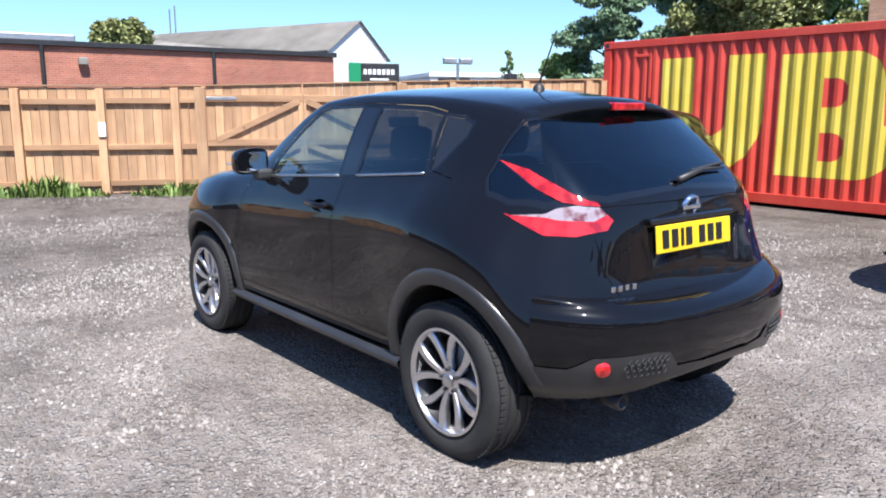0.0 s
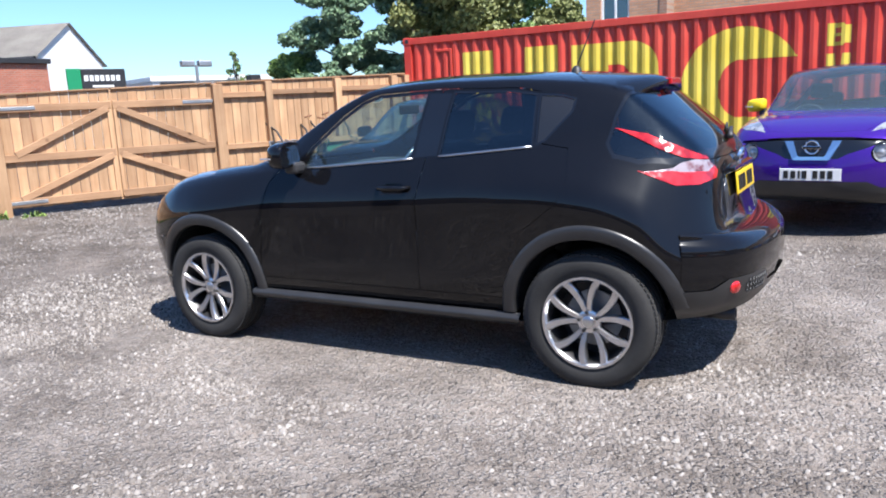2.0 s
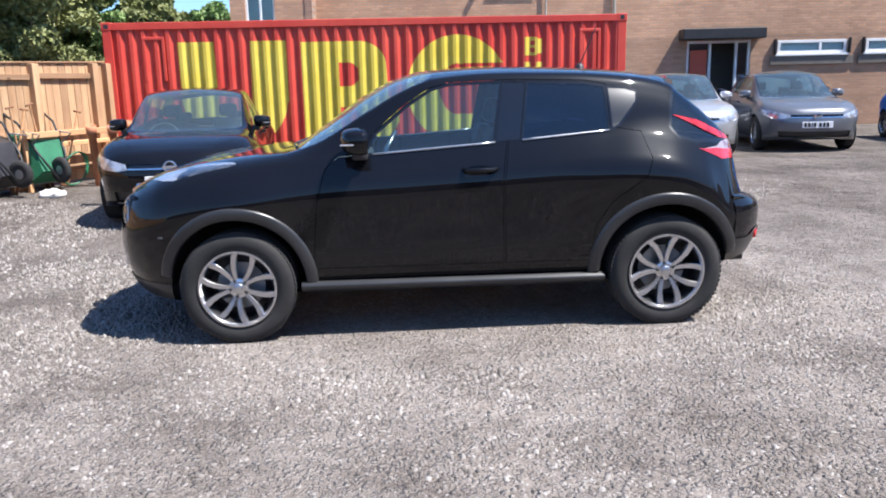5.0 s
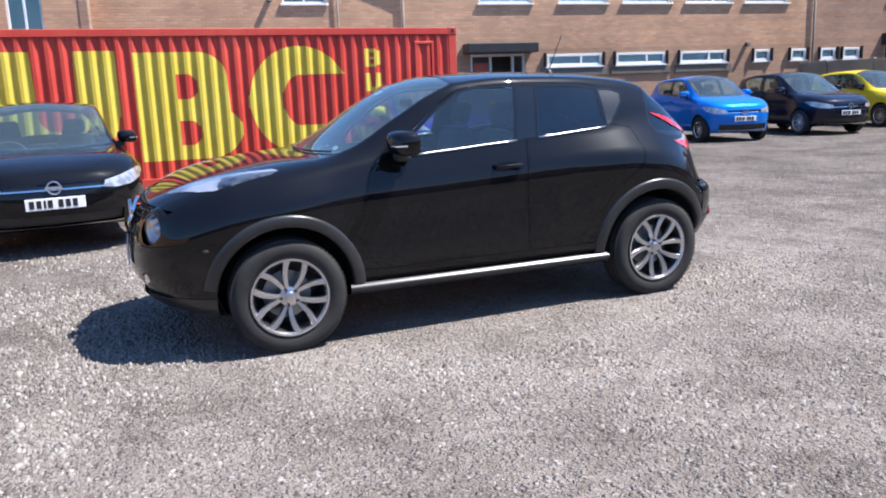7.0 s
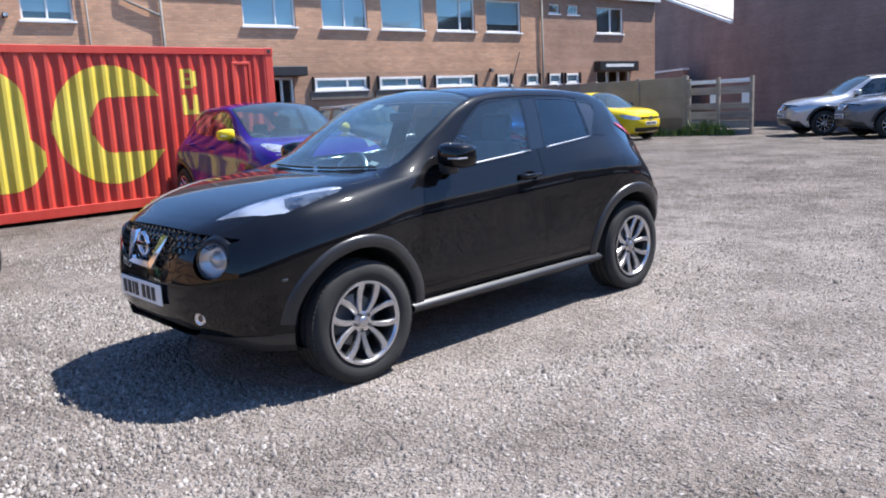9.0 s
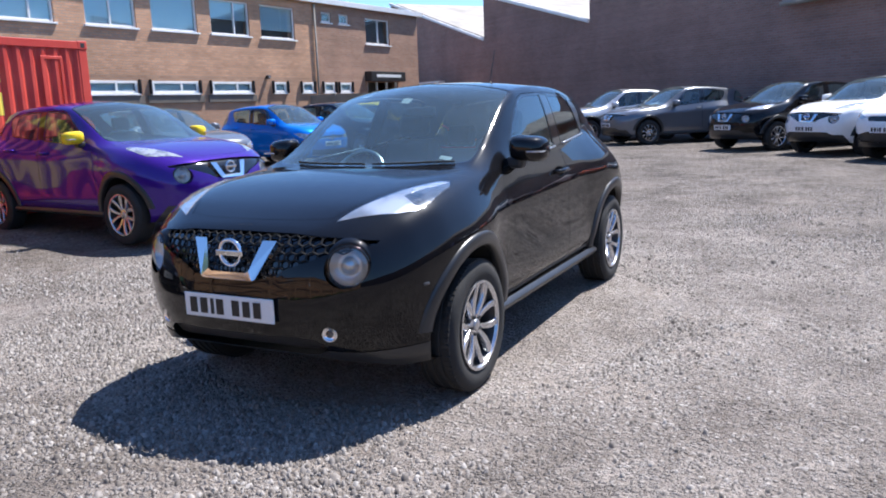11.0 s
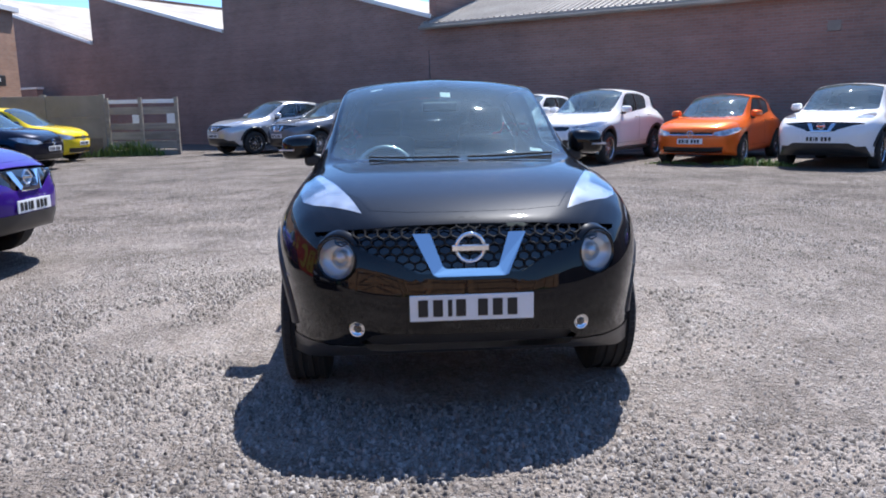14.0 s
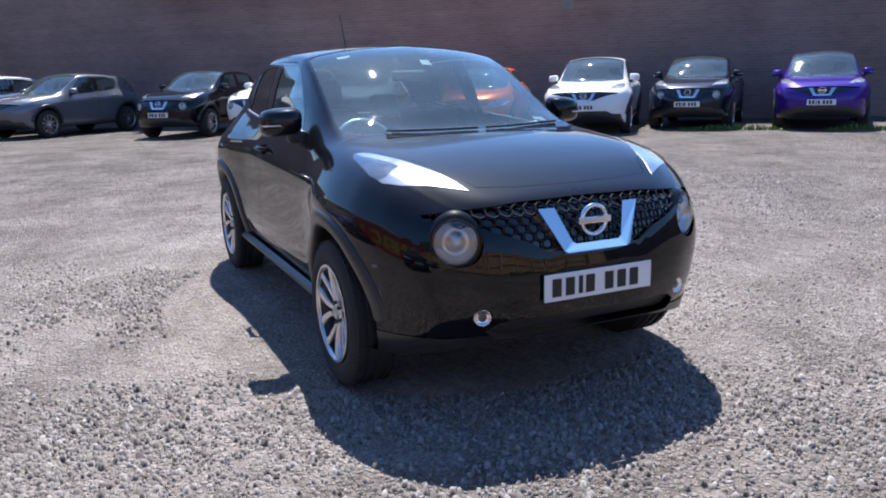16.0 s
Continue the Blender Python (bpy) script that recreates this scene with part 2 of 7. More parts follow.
GRAVEL, STONE = make_gravel(), make_stone()
BRICK_OFFICE = make_brick("buff_brick", (0.74, 0.42, 0.25), (0.58, 0.32, 0.185), (0.47, 0.37, 0.29))
BRICK_LOWER = make_brick("dusty_brown_brick", (0.56, 0.33, 0.205), (0.45, 0.255, 0.155), (0.38, 0.30, 0.24))
BRICK_PATCH = make_brick("brown_brick", (0.48, 0.275, 0.18), (0.39, 0.215, 0.14), (0.38, 0.31, 0.26))
BRICK_FACTORY = make_brick("dark_brick", (0.36, 0.22, 0.19), (0.30, 0.18, 0.155), (0.30, 0.255, 0.235))
BRICK_RED = make_brick("red_brick", (0.50, 0.17, 0.105), (0.40, 0.13, 0.08), (0.38, 0.28, 0.23))
WOOD_V = make_wood("fence_board_wood", (0.33, 0.185, 0.095), (0.60, 0.39, 0.225), 2)
WOOD_H = make_wood("fence_rail_wood", (0.25, 0.14, 0.075), (0.47, 0.29, 0.165), 0)
WOOD_GREY = make_wood("weathered_wood", (0.20, 0.17, 0.14), (0.40, 0.36, 0.31), 0)
CONTAINER_RED = make_corrugated("red_container_paint", (0.50, 0.035, 0.022), (0.60, 0.075, 0.045), (0.10, 0.035, 0.02))
CONTAINER_YELLOW = make_corrugated("yellow_letter_paint", (0.58, 0.43, 0.035), (0.68, 0.54, 0.09), (0.25, 0.13, 0.03))
CONCRETE = varied("concrete", (0.17, 0.155, 0.135), (0.30, 0.275, 0.245), 0.9, 1.2, 50, 0.3)
CONCRETE_DARK = varied("dirty_concrete", (0.11, 0.095, 0.08), (0.20, 0.175, 0.15), 0.9, 1.2, 50, 0.3)
WHITE_PAINT = varied("white_paint", (0.66, 0.66, 0.65), (0.82, 0.82, 0.81), 0.5, 2.0, 60, 0.05)
WHITE_RENDER = varied("white_render", (0.68, 0.68, 0.66), (0.82, 0.82, 0.80), 0.85, 0.8, 60, 0.2)
SHEET_ROOF = varied("fibre_cement_roof", (0.22, 0.20, 0.175), (0.42, 0.39, 0.35), 0.9, 0.7, 20, 0.3)
DARK_TRIM = varied("dark_trim", (0.012, 0.012, 0.013), (0.03, 0.03, 0.032), 0.5, 3, 80, 0.05)
RUBBER = varied("tyre_rubber", (0.012, 0.012, 0.012), (0.03, 0.029, 0.028), 0.85, 6, 90, 0.2)
PLASTIC = varied("textured_black_plastic", (0.018, 0.018, 0.019), (0.035, 0.035, 0.036), 0.32, 4, 300, 0.12, dist=0.001)
UNDERSIDE = material("underside", (0.008, 0.008, 0.008), 0.9)
GLOSS_BLACK = material("gloss_black", (0.006, 0.006, 0.007), 0.12, 0.0, 0.6)
FABRIC = varied("dark_seat_fabric", (0.012, 0.012, 0.013), (0.028, 0.028, 0.03), 0.9, 8, 120, 0.2)
CABIN = varied("cabin_plastic", (0.04, 0.04, 0.042), (0.075, 0.075, 0.078), 0.7, 5, 100, 0.1)
CHROME = material("chrome", (0.78, 0.78, 0.80), 0.06, 1.0)
SILVER = material("satin_silver", (0.55, 0.55, 0.56), 0.3, 1.0)
ALLOY = material("machined_alloy", (0.58, 0.58, 0.60), 0.26, 0.95)
ALLOY_DARK = material("dark_alloy", (0.035, 0.035, 0.037), 0.4, 0.6)
STEEL = varied("galvanised_steel", (0.30, 0.31, 0.32), (0.48, 0.49, 0.50), 0.45, 5, 60, 0.05, 0.8)
RUST = varied("rusty_steel", (0.12, 0.05, 0.025), (0.30, 0.14, 0.07), 0.85, 6, 80, 0.2)
GLASS_CLEAR = make_glass("clear_glass", (0.66, 0.80, 0.80), film=0.02)
GLASS_SCREEN = make_glass("windscreen_glass", (0.62, 0.77, 0.77), film=0.06)
GLASS_PARKED = make_glass("parked_windscreen_glass", (0.58, 0.69, 0.71), film=0.06)
GLASS_TINT = make_glass("privacy_glass", (0.11, 0.12, 0.13))
GLASS_LAMP = make_glass("lamp_glass", (0.93, 0.94, 0.95))
REFLECTOR = make_facets("lamp_reflector", (0.34, 0.345, 0.36), (0.74, 0.75, 0.78), 0.2, 0.6, 5, 0.10)
MIRROR = material("mirror_silver", (0.85, 0.86, 0.88), 0.02, 1.0)
RED_LENS = make_facets("red_lens", (0.26, 0.004, 0.005), (0.60, 0.02, 0.02), 0.1, 0.0, 16, 0.25)
CLEAR_LENS = make_facets("clear_lens", (0.30, 0.29, 0.30), (0.58, 0.58, 0.60), 0.12, 0.5, 10, 0.2)
LAMP_SMOKE = make_facets("smoked_reflector", (0.012, 0.012, 0.014), (0.10, 0.105, 0.115), 0.2, 0.3, 14, 0.2)
TAIL_LENS = make_facets("clear_tail_lens", (0.18, 0.05, 0.05), (0.40, 0.33, 0.34), 0.12, 0.3, 18, 0.2)
HANDLE_PANEL = material("satin_trim", (0.012, 0.012, 0.013), 0.3, 0.0, 0.5)
PLATE_WHITE = varied("white_plate", (0.72, 0.72, 0.72), (0.80, 0.80, 0.80), 0.35, 5, 100, 0.0)
PLATE_YELLOW = varied("yellow_plate", (0.72, 0.48, 0.01), (0.80, 0.55, 0.02), 0.35, 5, 100, 0.0)
INK = material("plate_ink", (0.012, 0.012, 0.012), 0.5)
WINDOW_GLASS = make_glass("window_glass", (0.80, 0.88, 0.90))
ROOM_DARK = material("dim_room", (0.16, 0.16, 0.155), 0.9)
# blinds tinted pale blue for the sky mirrored in the panes
SKY_BLIND = varied("sky_pale_blind", (0.60, 0.70, 0.74), (0.78, 0.84, 0.86), 0.8, 1.5, 30, 0.1)

# ---- mesh helpers ----
def smooth01(u):
    u = min(max(u, 0.0), 1.0)
    return u * u * (3 - 2 * u)


def ground_z(x, y):
    """The yard: level under the car, rising a little towards its edges."""
    r = math.hypot(x, y)
    near = 1 - smooth01((r - 1.6) / 2.6)
    return 0.14 * smooth01((r - 3.5) / 6) + 0.10 * smooth01((x - 4) / 5) + near * (0.006 - 0.010 * x)


def part(name, bm, mat, parent=None, label="", smooth=False):
    """Link a bmesh as one mesh object under a thing or a part."""
    me = bpy.data.meshes.new(name)
    bm.to_mesh(me)
    bm.free()
    for m in mat if isinstance(mat, (list, tuple)) else (mat,):
        me.materials.append(m)
    if smooth:
        me.shade_smooth()
    ob = new(name, me)
    if parent is not None:
        ob.parent = parent
    if label:
        ob["label"] = label
    return ob


def thing(name, m, label, category, group="", kind=""):
    ob = new(name)
    ob.empty_display_size = 0.2
    ob.matrix_world = m
    return tagged(ob, label, category, group, kind)


def box(bm, lo, hi, bevel=0.0, m=None):
    """A box between two corners, with bevelled edges, moved by m."""
    c = [(a + b) / 2 for a, b in zip(lo, hi)]
    d = [abs(b - a) for a, b in zip(lo, hi)]
    r = bmesh.ops.create_cube(bm, size=1.0, matrix=Matrix.LocRotScale(c, None, d))
    vs = r["verts"]
    if bevel:
        es = list({e for v in vs for e in v.link_edges})
        r = bmesh.ops.bevel(bm, geom=es, offset=min(bevel, min(d) * 0.45), segments=2, profile=0.5, affect="EDGES")
        vs = list({v for f in r["faces"] for v in f.verts} | {v for v in vs if v.is_valid})
    if m is not None:
        bmesh.ops.transform(bm, matrix=m, verts=vs)
    return bm


def boxed(lo, hi, bevel=0.0, m=None):
    return box(bmesh.new(), lo, hi, bevel, m)


def lathe(bm, profile, n=32, axis="y", m=None):
    """Turn a profile of (radius, along) round an axis."""
    rings = []
    for r, h in profile:
        ring = []
        for i in range(n):
            a = 2 * math.pi * i / n
            p = (r * math.cos(a), h, r * math.sin(a)) if axis == "y" else (r * math.cos(a), r * math.sin(a), h) if axis == "z" else (h, r * math.cos(a), r * math.sin(a))
            ring.append(bm.verts.new(m @ Vector(p) if m is not None else p))
        rings.append(ring)
    for a, b in zip(rings, rings[1:]):
        for i in range(n):
            j = (i + 1) % n
            bm.faces.new((a[i], a[j], b[j], b[i]))
    for ring, (r, h), flip in ((rings[0], profile[0], False), (rings[-1], profile[-1], True)):
        if r <= 0.03:
            bm.faces.new(ring if flip else ring[::-1])
    return bm


def tube(bm, pts, radius, n=8, closed=False):
    """A round bar along points; radius may be a list."""
    pts = [Vector(p) for p in pts]
    rings = []
    for i, p in enumerate(pts):
        a = pts[i - 1] if i or closed else p
        b = pts[(i + 1) % len(pts)] if i < len(pts) - 1 or closed else p
        d = (b - a).normalized()
        u = d.cross(Vector((0.13, 0.27, 0.95)))
        if u.length < 0.1:
            u = d.cross(Vector((1, 0, 0)))
        u.normalize()
        w = d.cross(u)
        r = radius[i] if isinstance(radius, (list, tuple)) else radius
        rings.append([bm.verts.new(p + r * (math.cos(2 * math.pi * k / n) * u + math.sin(2 * math.pi * k / n) * w)) for k in range(n)])
    seq = list(zip(rings, rings[1:])) + ([(rings[-1], rings[0])] if closed else [])
    for a, b in seq:
        for k in range(n):
            j = (k + 1) % n
            bm.faces.new((a[k], a[j], b[j], b[k]))
    if not closed:
        bm.faces.new(rings[0][::-1])
        bm.faces.new(rings[-1])
    return bm


def prism(bm, outline, depth, m=None):
    """A flat outline of (x, z), given a thickness along y."""
    f = [bm.verts.new((x, 0, z)) for x, z in outline]
    k = [bm.verts.new((x, depth, z)) for x, z in outline]
    n = len(outline)
    bm.faces.new(f)
    bm.faces.new(k[::-1])
    for i in range(n):
        j = (i + 1) % n
        bm.faces.new((f[j], f[i], k[i], k[j]))
    bmesh.ops.recalc_face_normals(bm, faces=bm.faces[:])
    if m is not None:
        bmesh.ops.transform(bm, matrix=m, verts=f + k)
    return bm


def curve(*pts):
    """A smooth curve through (x, value) pairs that never overshoots them."""
    pts = sorted(pts)
    xs, ys = np.array([p[0] for p in pts], float), np.array([p[1] for p in pts], float)
    h = np.diff(xs)
    d = np.diff(ys) / h
    m = np.zeros(len(xs))
    for i in range(1, len(xs) - 1):
        if d[i - 1] * d[i] > 0:
            w1, w2 = 2 * h[i] + h[i - 1], h[i] + 2 * h[i - 1]
            m[i] = (w1 + w2) / (w1 / d[i - 1] + w2 / d[i])
    m[0], m[-1] = d[0], d[-1]

    def at(x):
        i = int(np.clip(np.searchsorted(xs, x) - 1, 0, len(h) - 1))
        t = min(max((x - xs[i]) / h[i], 0.0), 1.0)
        return float((1 + 2 * t) * (1 - t) ** 2 * ys[i] + t * (1 - t) ** 2 * h[i] * m[i] + t * t * (3 - 2 * t) * ys[i + 1] + t * t * (t - 1) * h[i] * m[i + 1])

    return at


def inside(p, poly):
    """Whether a point lies in a polygon."""
    x, y = p
    odd = False
    for (ax, ay), (bx, by) in zip(poly, poly[1:] + poly[:1]):
        if (ay > y) != (by > y) and x < ax + (y - ay) * (bx - ax) / (by - ay):
            odd = not odd
    return odd

# ---- the yard ----
def build_ground():
    bm = bmesh.new()
    xs = [-400, -150, -70, -45] + [-32 + 0.8 * i for i in range(86)] + [45, 70, 150, 400]
    ys = [-400, -150, -70, -45] + [-28 + 0.8 * i for i in range(72)] + [45, 70, 150, 400]
    grid = [[bm.verts.new((x, y, ground_z(x, y) + 0.012 * noise.noise((x * 0.45, y * 0.45, 0.3)) * (1 if abs(x) < 32 else 0))) for y in ys] for x in xs]
    for a, b in zip(grid, grid[1:]):
        for i in range(len(ys) - 1):
            bm.faces.new((a[i], b[i], b[i + 1], a[i + 1]))
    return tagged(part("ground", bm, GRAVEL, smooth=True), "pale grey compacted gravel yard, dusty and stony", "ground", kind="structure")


build_ground()


def build_stones():
    """Loose angular stones bedded in the gravel, thickest where the camera passes."""
    rng = np.random.default_rng(5)
    n = 330000
    a = rng.uniform(-2.3, 3.0, n)
    r = 1.5 + 5.2 * rng.random(n) ** 1.05
    px, py = r * np.cos(a) * 1.18, r * np.sin(a)
    keep = []
    for x, y, chance in zip(px, py, rng.uniform(-0.42, 0.98, n)):
        keep.append(noise.noise((x * 0.8, y * 0.8, 4.0)) + 0.5 * noise.noise((x * 2.6, y * 2.6, 1.0)) > chance)
    keep = np.array(keep)
    px, py = px[keep], py[keep]
    n = len(px)
    size = 0.0058 + 0.0115 * rng.random(n) ** 2.7
    size[rng.random(n) > 0.993] *= 1.6
    z = np.array([ground_z(x, y) for x, y in zip(px, py)])
    ring = np.array([(1, 0), (0, 1), (-1, 0), (0, -1)])
    v = np.zeros((n, 8, 3))
    v[:, :4, :2] = ring * rng.uniform(0.75, 1.25, (n, 4, 1))
    v[:, 4:, :2] = ring * rng.uniform(0.35, 0.75, (n, 4, 1)) + rng.uniform(-0.2, 0.2, (n, 1, 2))
    v[:, :4, 2] = -0.35
    v[:, 4:, 2] = rng.uniform(0.35, 0.95, (n, 1)) + rng.uniform(-0.28, 0.28, (n, 4))
    v = v * size[:, None, None] * rng.uniform(0.7, 1.3, (n, 1, 3))
    a = rng.uniform(0, 6.28, n)
    c, q = np.cos(a)[:, None], np.sin(a)[:, None]
    v = np.stack([v[..., 0] * c - v[..., 1] * q + px[:, None], v[..., 0] * q + v[..., 1] * c + py[:, None], v[..., 2] + z[:, None]], -1)
    quads = np.array([(0, 1, 5, 4), (1, 2, 6, 5), (2, 3, 7, 6), (3, 0, 4, 7), (4, 5, 6, 7)])
    f = (quads[None] + 8 * np.arange(n)[:, None, None]).reshape(-1)
    me = bpy.data.meshes.new("loose_stones")
    me.vertices.add(8 * n)
    me.vertices.foreach_set("co", v.reshape(-1))
    me.loops.add(len(f))
    me.loops.foreach_set("vertex_index", f)
    me.polygons.add(5 * n)
    me.polygons.foreach_set("loop_start", np.arange(0, 20 * n, 4))
    me.update(calc_edges=True)
    me.materials.append(STONE)
    tagged(new("loose_stones", me), "loose grey and buff stones scattered over the gravel", "gravel", kind="stuff")


build_stones()

# ---- the timber fence with its double gate ----
FENCE_AT, FENCE_ANGLE = (4.95, -7.47), math.degrees(math.atan2(0.908, 0.418))


def fence_ground(s):
    return ground_z(FENCE_AT[0] + 0.418 * s, FENCE_AT[1] + 0.908 * s)


def build_fence():
    """Closeboard fence; its own x runs along the fence, and -y is away from the yard."""
    top = curve((-0.2, 1.93), (2.5, 1.88), (5, 1.81), (8, 1.74), (16, 1.72))
    root = thing("fence", pose(FENCE_AT[0], FENCE_AT[1], 0, 0, 0, FENCE_ANGLE), "orange-brown closeboard timber fence with posts and rails", "fence", kind="structure")
    gate = thing("gate", pose(FENCE_AT[0], FENCE_AT[1], 0, 0, 0, FENCE_ANGLE), "closed double timber gate with diagonal braces, in the fence", "gate")
    rnd = random.Random(3)
    s = -0.12
    while s < 16:
        w = rnd.uniform(0.118, 0.134)
        in_gate = 3.46 < s + w / 2 < 6.32
        b = fence_ground(s) + (0.10 if in_gate else 0.02) + rnd.uniform(-0.01, 0.01)
        t = top(s) + rnd.uniform(-0.006, 0.006)
        ob = part("board", boxed((s, -0.034 + rnd.uniform(0, 0.004), b), (s + w - 0.006, -0.012 + rnd.uniform(0, 0.005), t), 0.003), WOOD_V, gate if in_gate else root)
        s += w
    # capping along the top
    for a, e, own in ((-0.15, 3.38, root), (3.46, 4.90, gate), (4.92, 6.32, gate), (6.38, 11.0, root), (11.0, 16.0, root)):
        zt = (top(a) + top(e)) / 2
        tilt = math.degrees(math.atan2(top(e) - top(a), e - a))
        part("capping", boxed((a - (a + e) / 2, -0.05, 0.0), (e - (a + e) / 2, 0.02, 0.022), 0.004, pose((a + e) / 2, 0, zt, 0, -tilt, 0)), WOOD_H, own)
    # posts
    for p in (0.0, 0.27, 1.36, 2.58, 3.40, 6.40, 6.75, 7.76, 8.86, 10.3, 11.9, 13.5, 15.1):
        wide = 0.075 if p in (3.40, 6.40) else 0.055
        part("post", boxed((p - wide, -0.01, fence_ground(p) - 0.1), (p + wide, 0.10, top(p) - 0.015), 0.006), WOOD_V, root)
    # rails between the posts
    stops = [0.27, 1.36, 2.58, 3.40, 6.40, 6.75, 7.76, 8.86, 10.3, 11.9, 13.5, 15.1]
    for a, e in zip(stops, stops[1:]):
        if (a, e) == (3.40, 6.40):
            continue
        for z in (top(a) - 0.20, 0.90, 0.38):
            part("rail", boxed((a + 0.06, -0.012, z - 0.04), (e - 0.06, 0.042, z + 0.04), 0.005), WOOD_H, root)
    # the two leaves
    for a, e, hinge in ((3.49, 4.89, 3.49), (4.93, 6.32, 6.32)):
        for z in (1.60, 0.95, 0.36):
            part("rail", boxed((a, -0.012, z - 0.05), (e, 0.035, z + 0.05), 0.005), WOOD_H, gate)
        for z0, z1 in ((0.99, 1.56), (0.40, 0.91)):
            mid = 4.91
            x0, x1 = (hinge + (0.14 if hinge < mid else -0.14)), mid + (-0.06 if hinge < mid else 0.06)
            length, ang = math.hypot(x1 - x0, z1 - z0), math.degrees(math.atan2(z1 - z0, x1 - x0))
            part("brace", boxed((0, -0.006, -0.045), (length, 0.04, 0.045), 0.005, pose(x0, 0, z0, 0, -ang, 0)), WOOD_H, gate)
        part("stile", boxed((4.86 if hinge < 4.9 else 4.92, 0.0, 0.32), (4.90 if hinge < 4.9 else 4.98, 0.03, 1.66), 0.005), WOOD_V, gate)
        for z in (1.60, 0.36):
            x0 = hinge if hinge < 4.9 else hinge - 0.42
            part("hinge", boxed((x0 - 0.02, 0.036, z - 0.022), (x0 + 0.44, 0.044, z + 0.022), 0.003), STEEL, gate, "galvanised strap hinge")
    part("latch", boxed((7.70, 0.10, 1.05), (7.80, 0.125, 1.25), 0.004), WHITE_PAINT, root, "small white notice on a post")


build_fence()

# ---- the shipping container ----
CX0, CX1, CY, CZ0, CZ1 = -3.36, 4.93, -7.46, 0.16, 2.52


def corrugation(x):
    """Depth of the pressed side wall at x: flat ribs joined by slopes."""
    p = 0.188
    u = (x % p) / p
    return -0.036 * (smooth01((u - 0.06) / 0.20) if u < 0.52 else 1 - smooth01((u - 0.56) / 0.20))


def letter_spans(kind, x):
    """Heights that a painted letter covers at x."""
    if kind == "U":
        lo, hi, w = 2.12, 3.77, 0.56
        if not lo < x < hi:
            return []
        m = (lo + hi) / 2
        ro, ri = (hi - lo) / 2, (hi - lo) / 2 - w
        bot = 1.30 - math.sqrt(max(ro * ro - (x - m) ** 2, 0)) * 0.92
        if abs(x - m) >= ri:
            return [(bot, 2.21)]
        return [(bot, 1.30 - math.sqrt(max(ri * ri - (x - m) ** 2, 0)) * 0.9)]
    if kind == "B":
        hi, lo = 1.84, 0.34
        if not lo < x < hi:
            return []
        up, dn = 0.52, 0.34
        spans = []
        zt = 2.18 if x > 0.95 else 1.79 + 0.39 * math.sqrt(max(1 - ((0.95 - x) / (0.95 - up)) ** 2, 0)) if x > up else None
        zb = 0.56 if x > 0.85 else 1.0 - 0.44 * math.sqrt(max(1 - ((0.85 - x) / (0.85 - dn)) ** 2, 0))
        if zt is None:
            return [(zb, 1.0 + 0.36 * math.sqrt(max(1 - ((0.85 - x) / (0.85 - dn)) ** 2, 0)))]
        holes = []
        for z0, z1 in ((0.78, 1.15), (1.48, 1.85)):
            if 0.98 < x < 1.26:
                bow = 1 if x > 1.12 else math.sqrt(max(1 - ((1.12 - x) / 0.15) ** 2, 0))
                c = (z0 + z1) / 2
                holes.append((c - (c - z0) * bow, c + (z1 - c) * bow))
        z = zb
        for a, b in holes:
            spans.append((z, a))
            z = b
        return spans + [(z, zt)]
    if kind == "C":
        m, z, a, b, ia, ib = -0.62, 1.40, 0.82, 0.85, 0.29, 0.40
        d = x - m
        if abs(d) >= a or x < -1.34:
            return []
        h = b * math.sqrt(1 - (d / a) ** 2)
        if abs(d) < ia or d < 0:
            k = ib * math.sqrt(max(1 - (d / ia) ** 2, 0)) if abs(d) < ia else 0.0
            if d < -0.10:
                k = max(k, 0.40)
            return [(z - h, z - k), (z + k, z + h)]
        return [(z - h, z + h)]
    lo, hi = -1.97, -1.71
    if not lo < x < hi:
        return []
    u = (hi - x) / (hi - lo)
    if kind == "small_b":
        if 0.38 < u < 0.62:
            return [(1.90, 1.95), (2.02, 2.06), (2.13, 2.19)]
        return [(1.90 + (0.03 if u > 0.8 else 0), 2.19 - (0.03 if u > 0.8 else 0))]
    return [(1.50, 1.80)] if u < 0.36 or u > 0.64 else [(1.50, 1.57)]


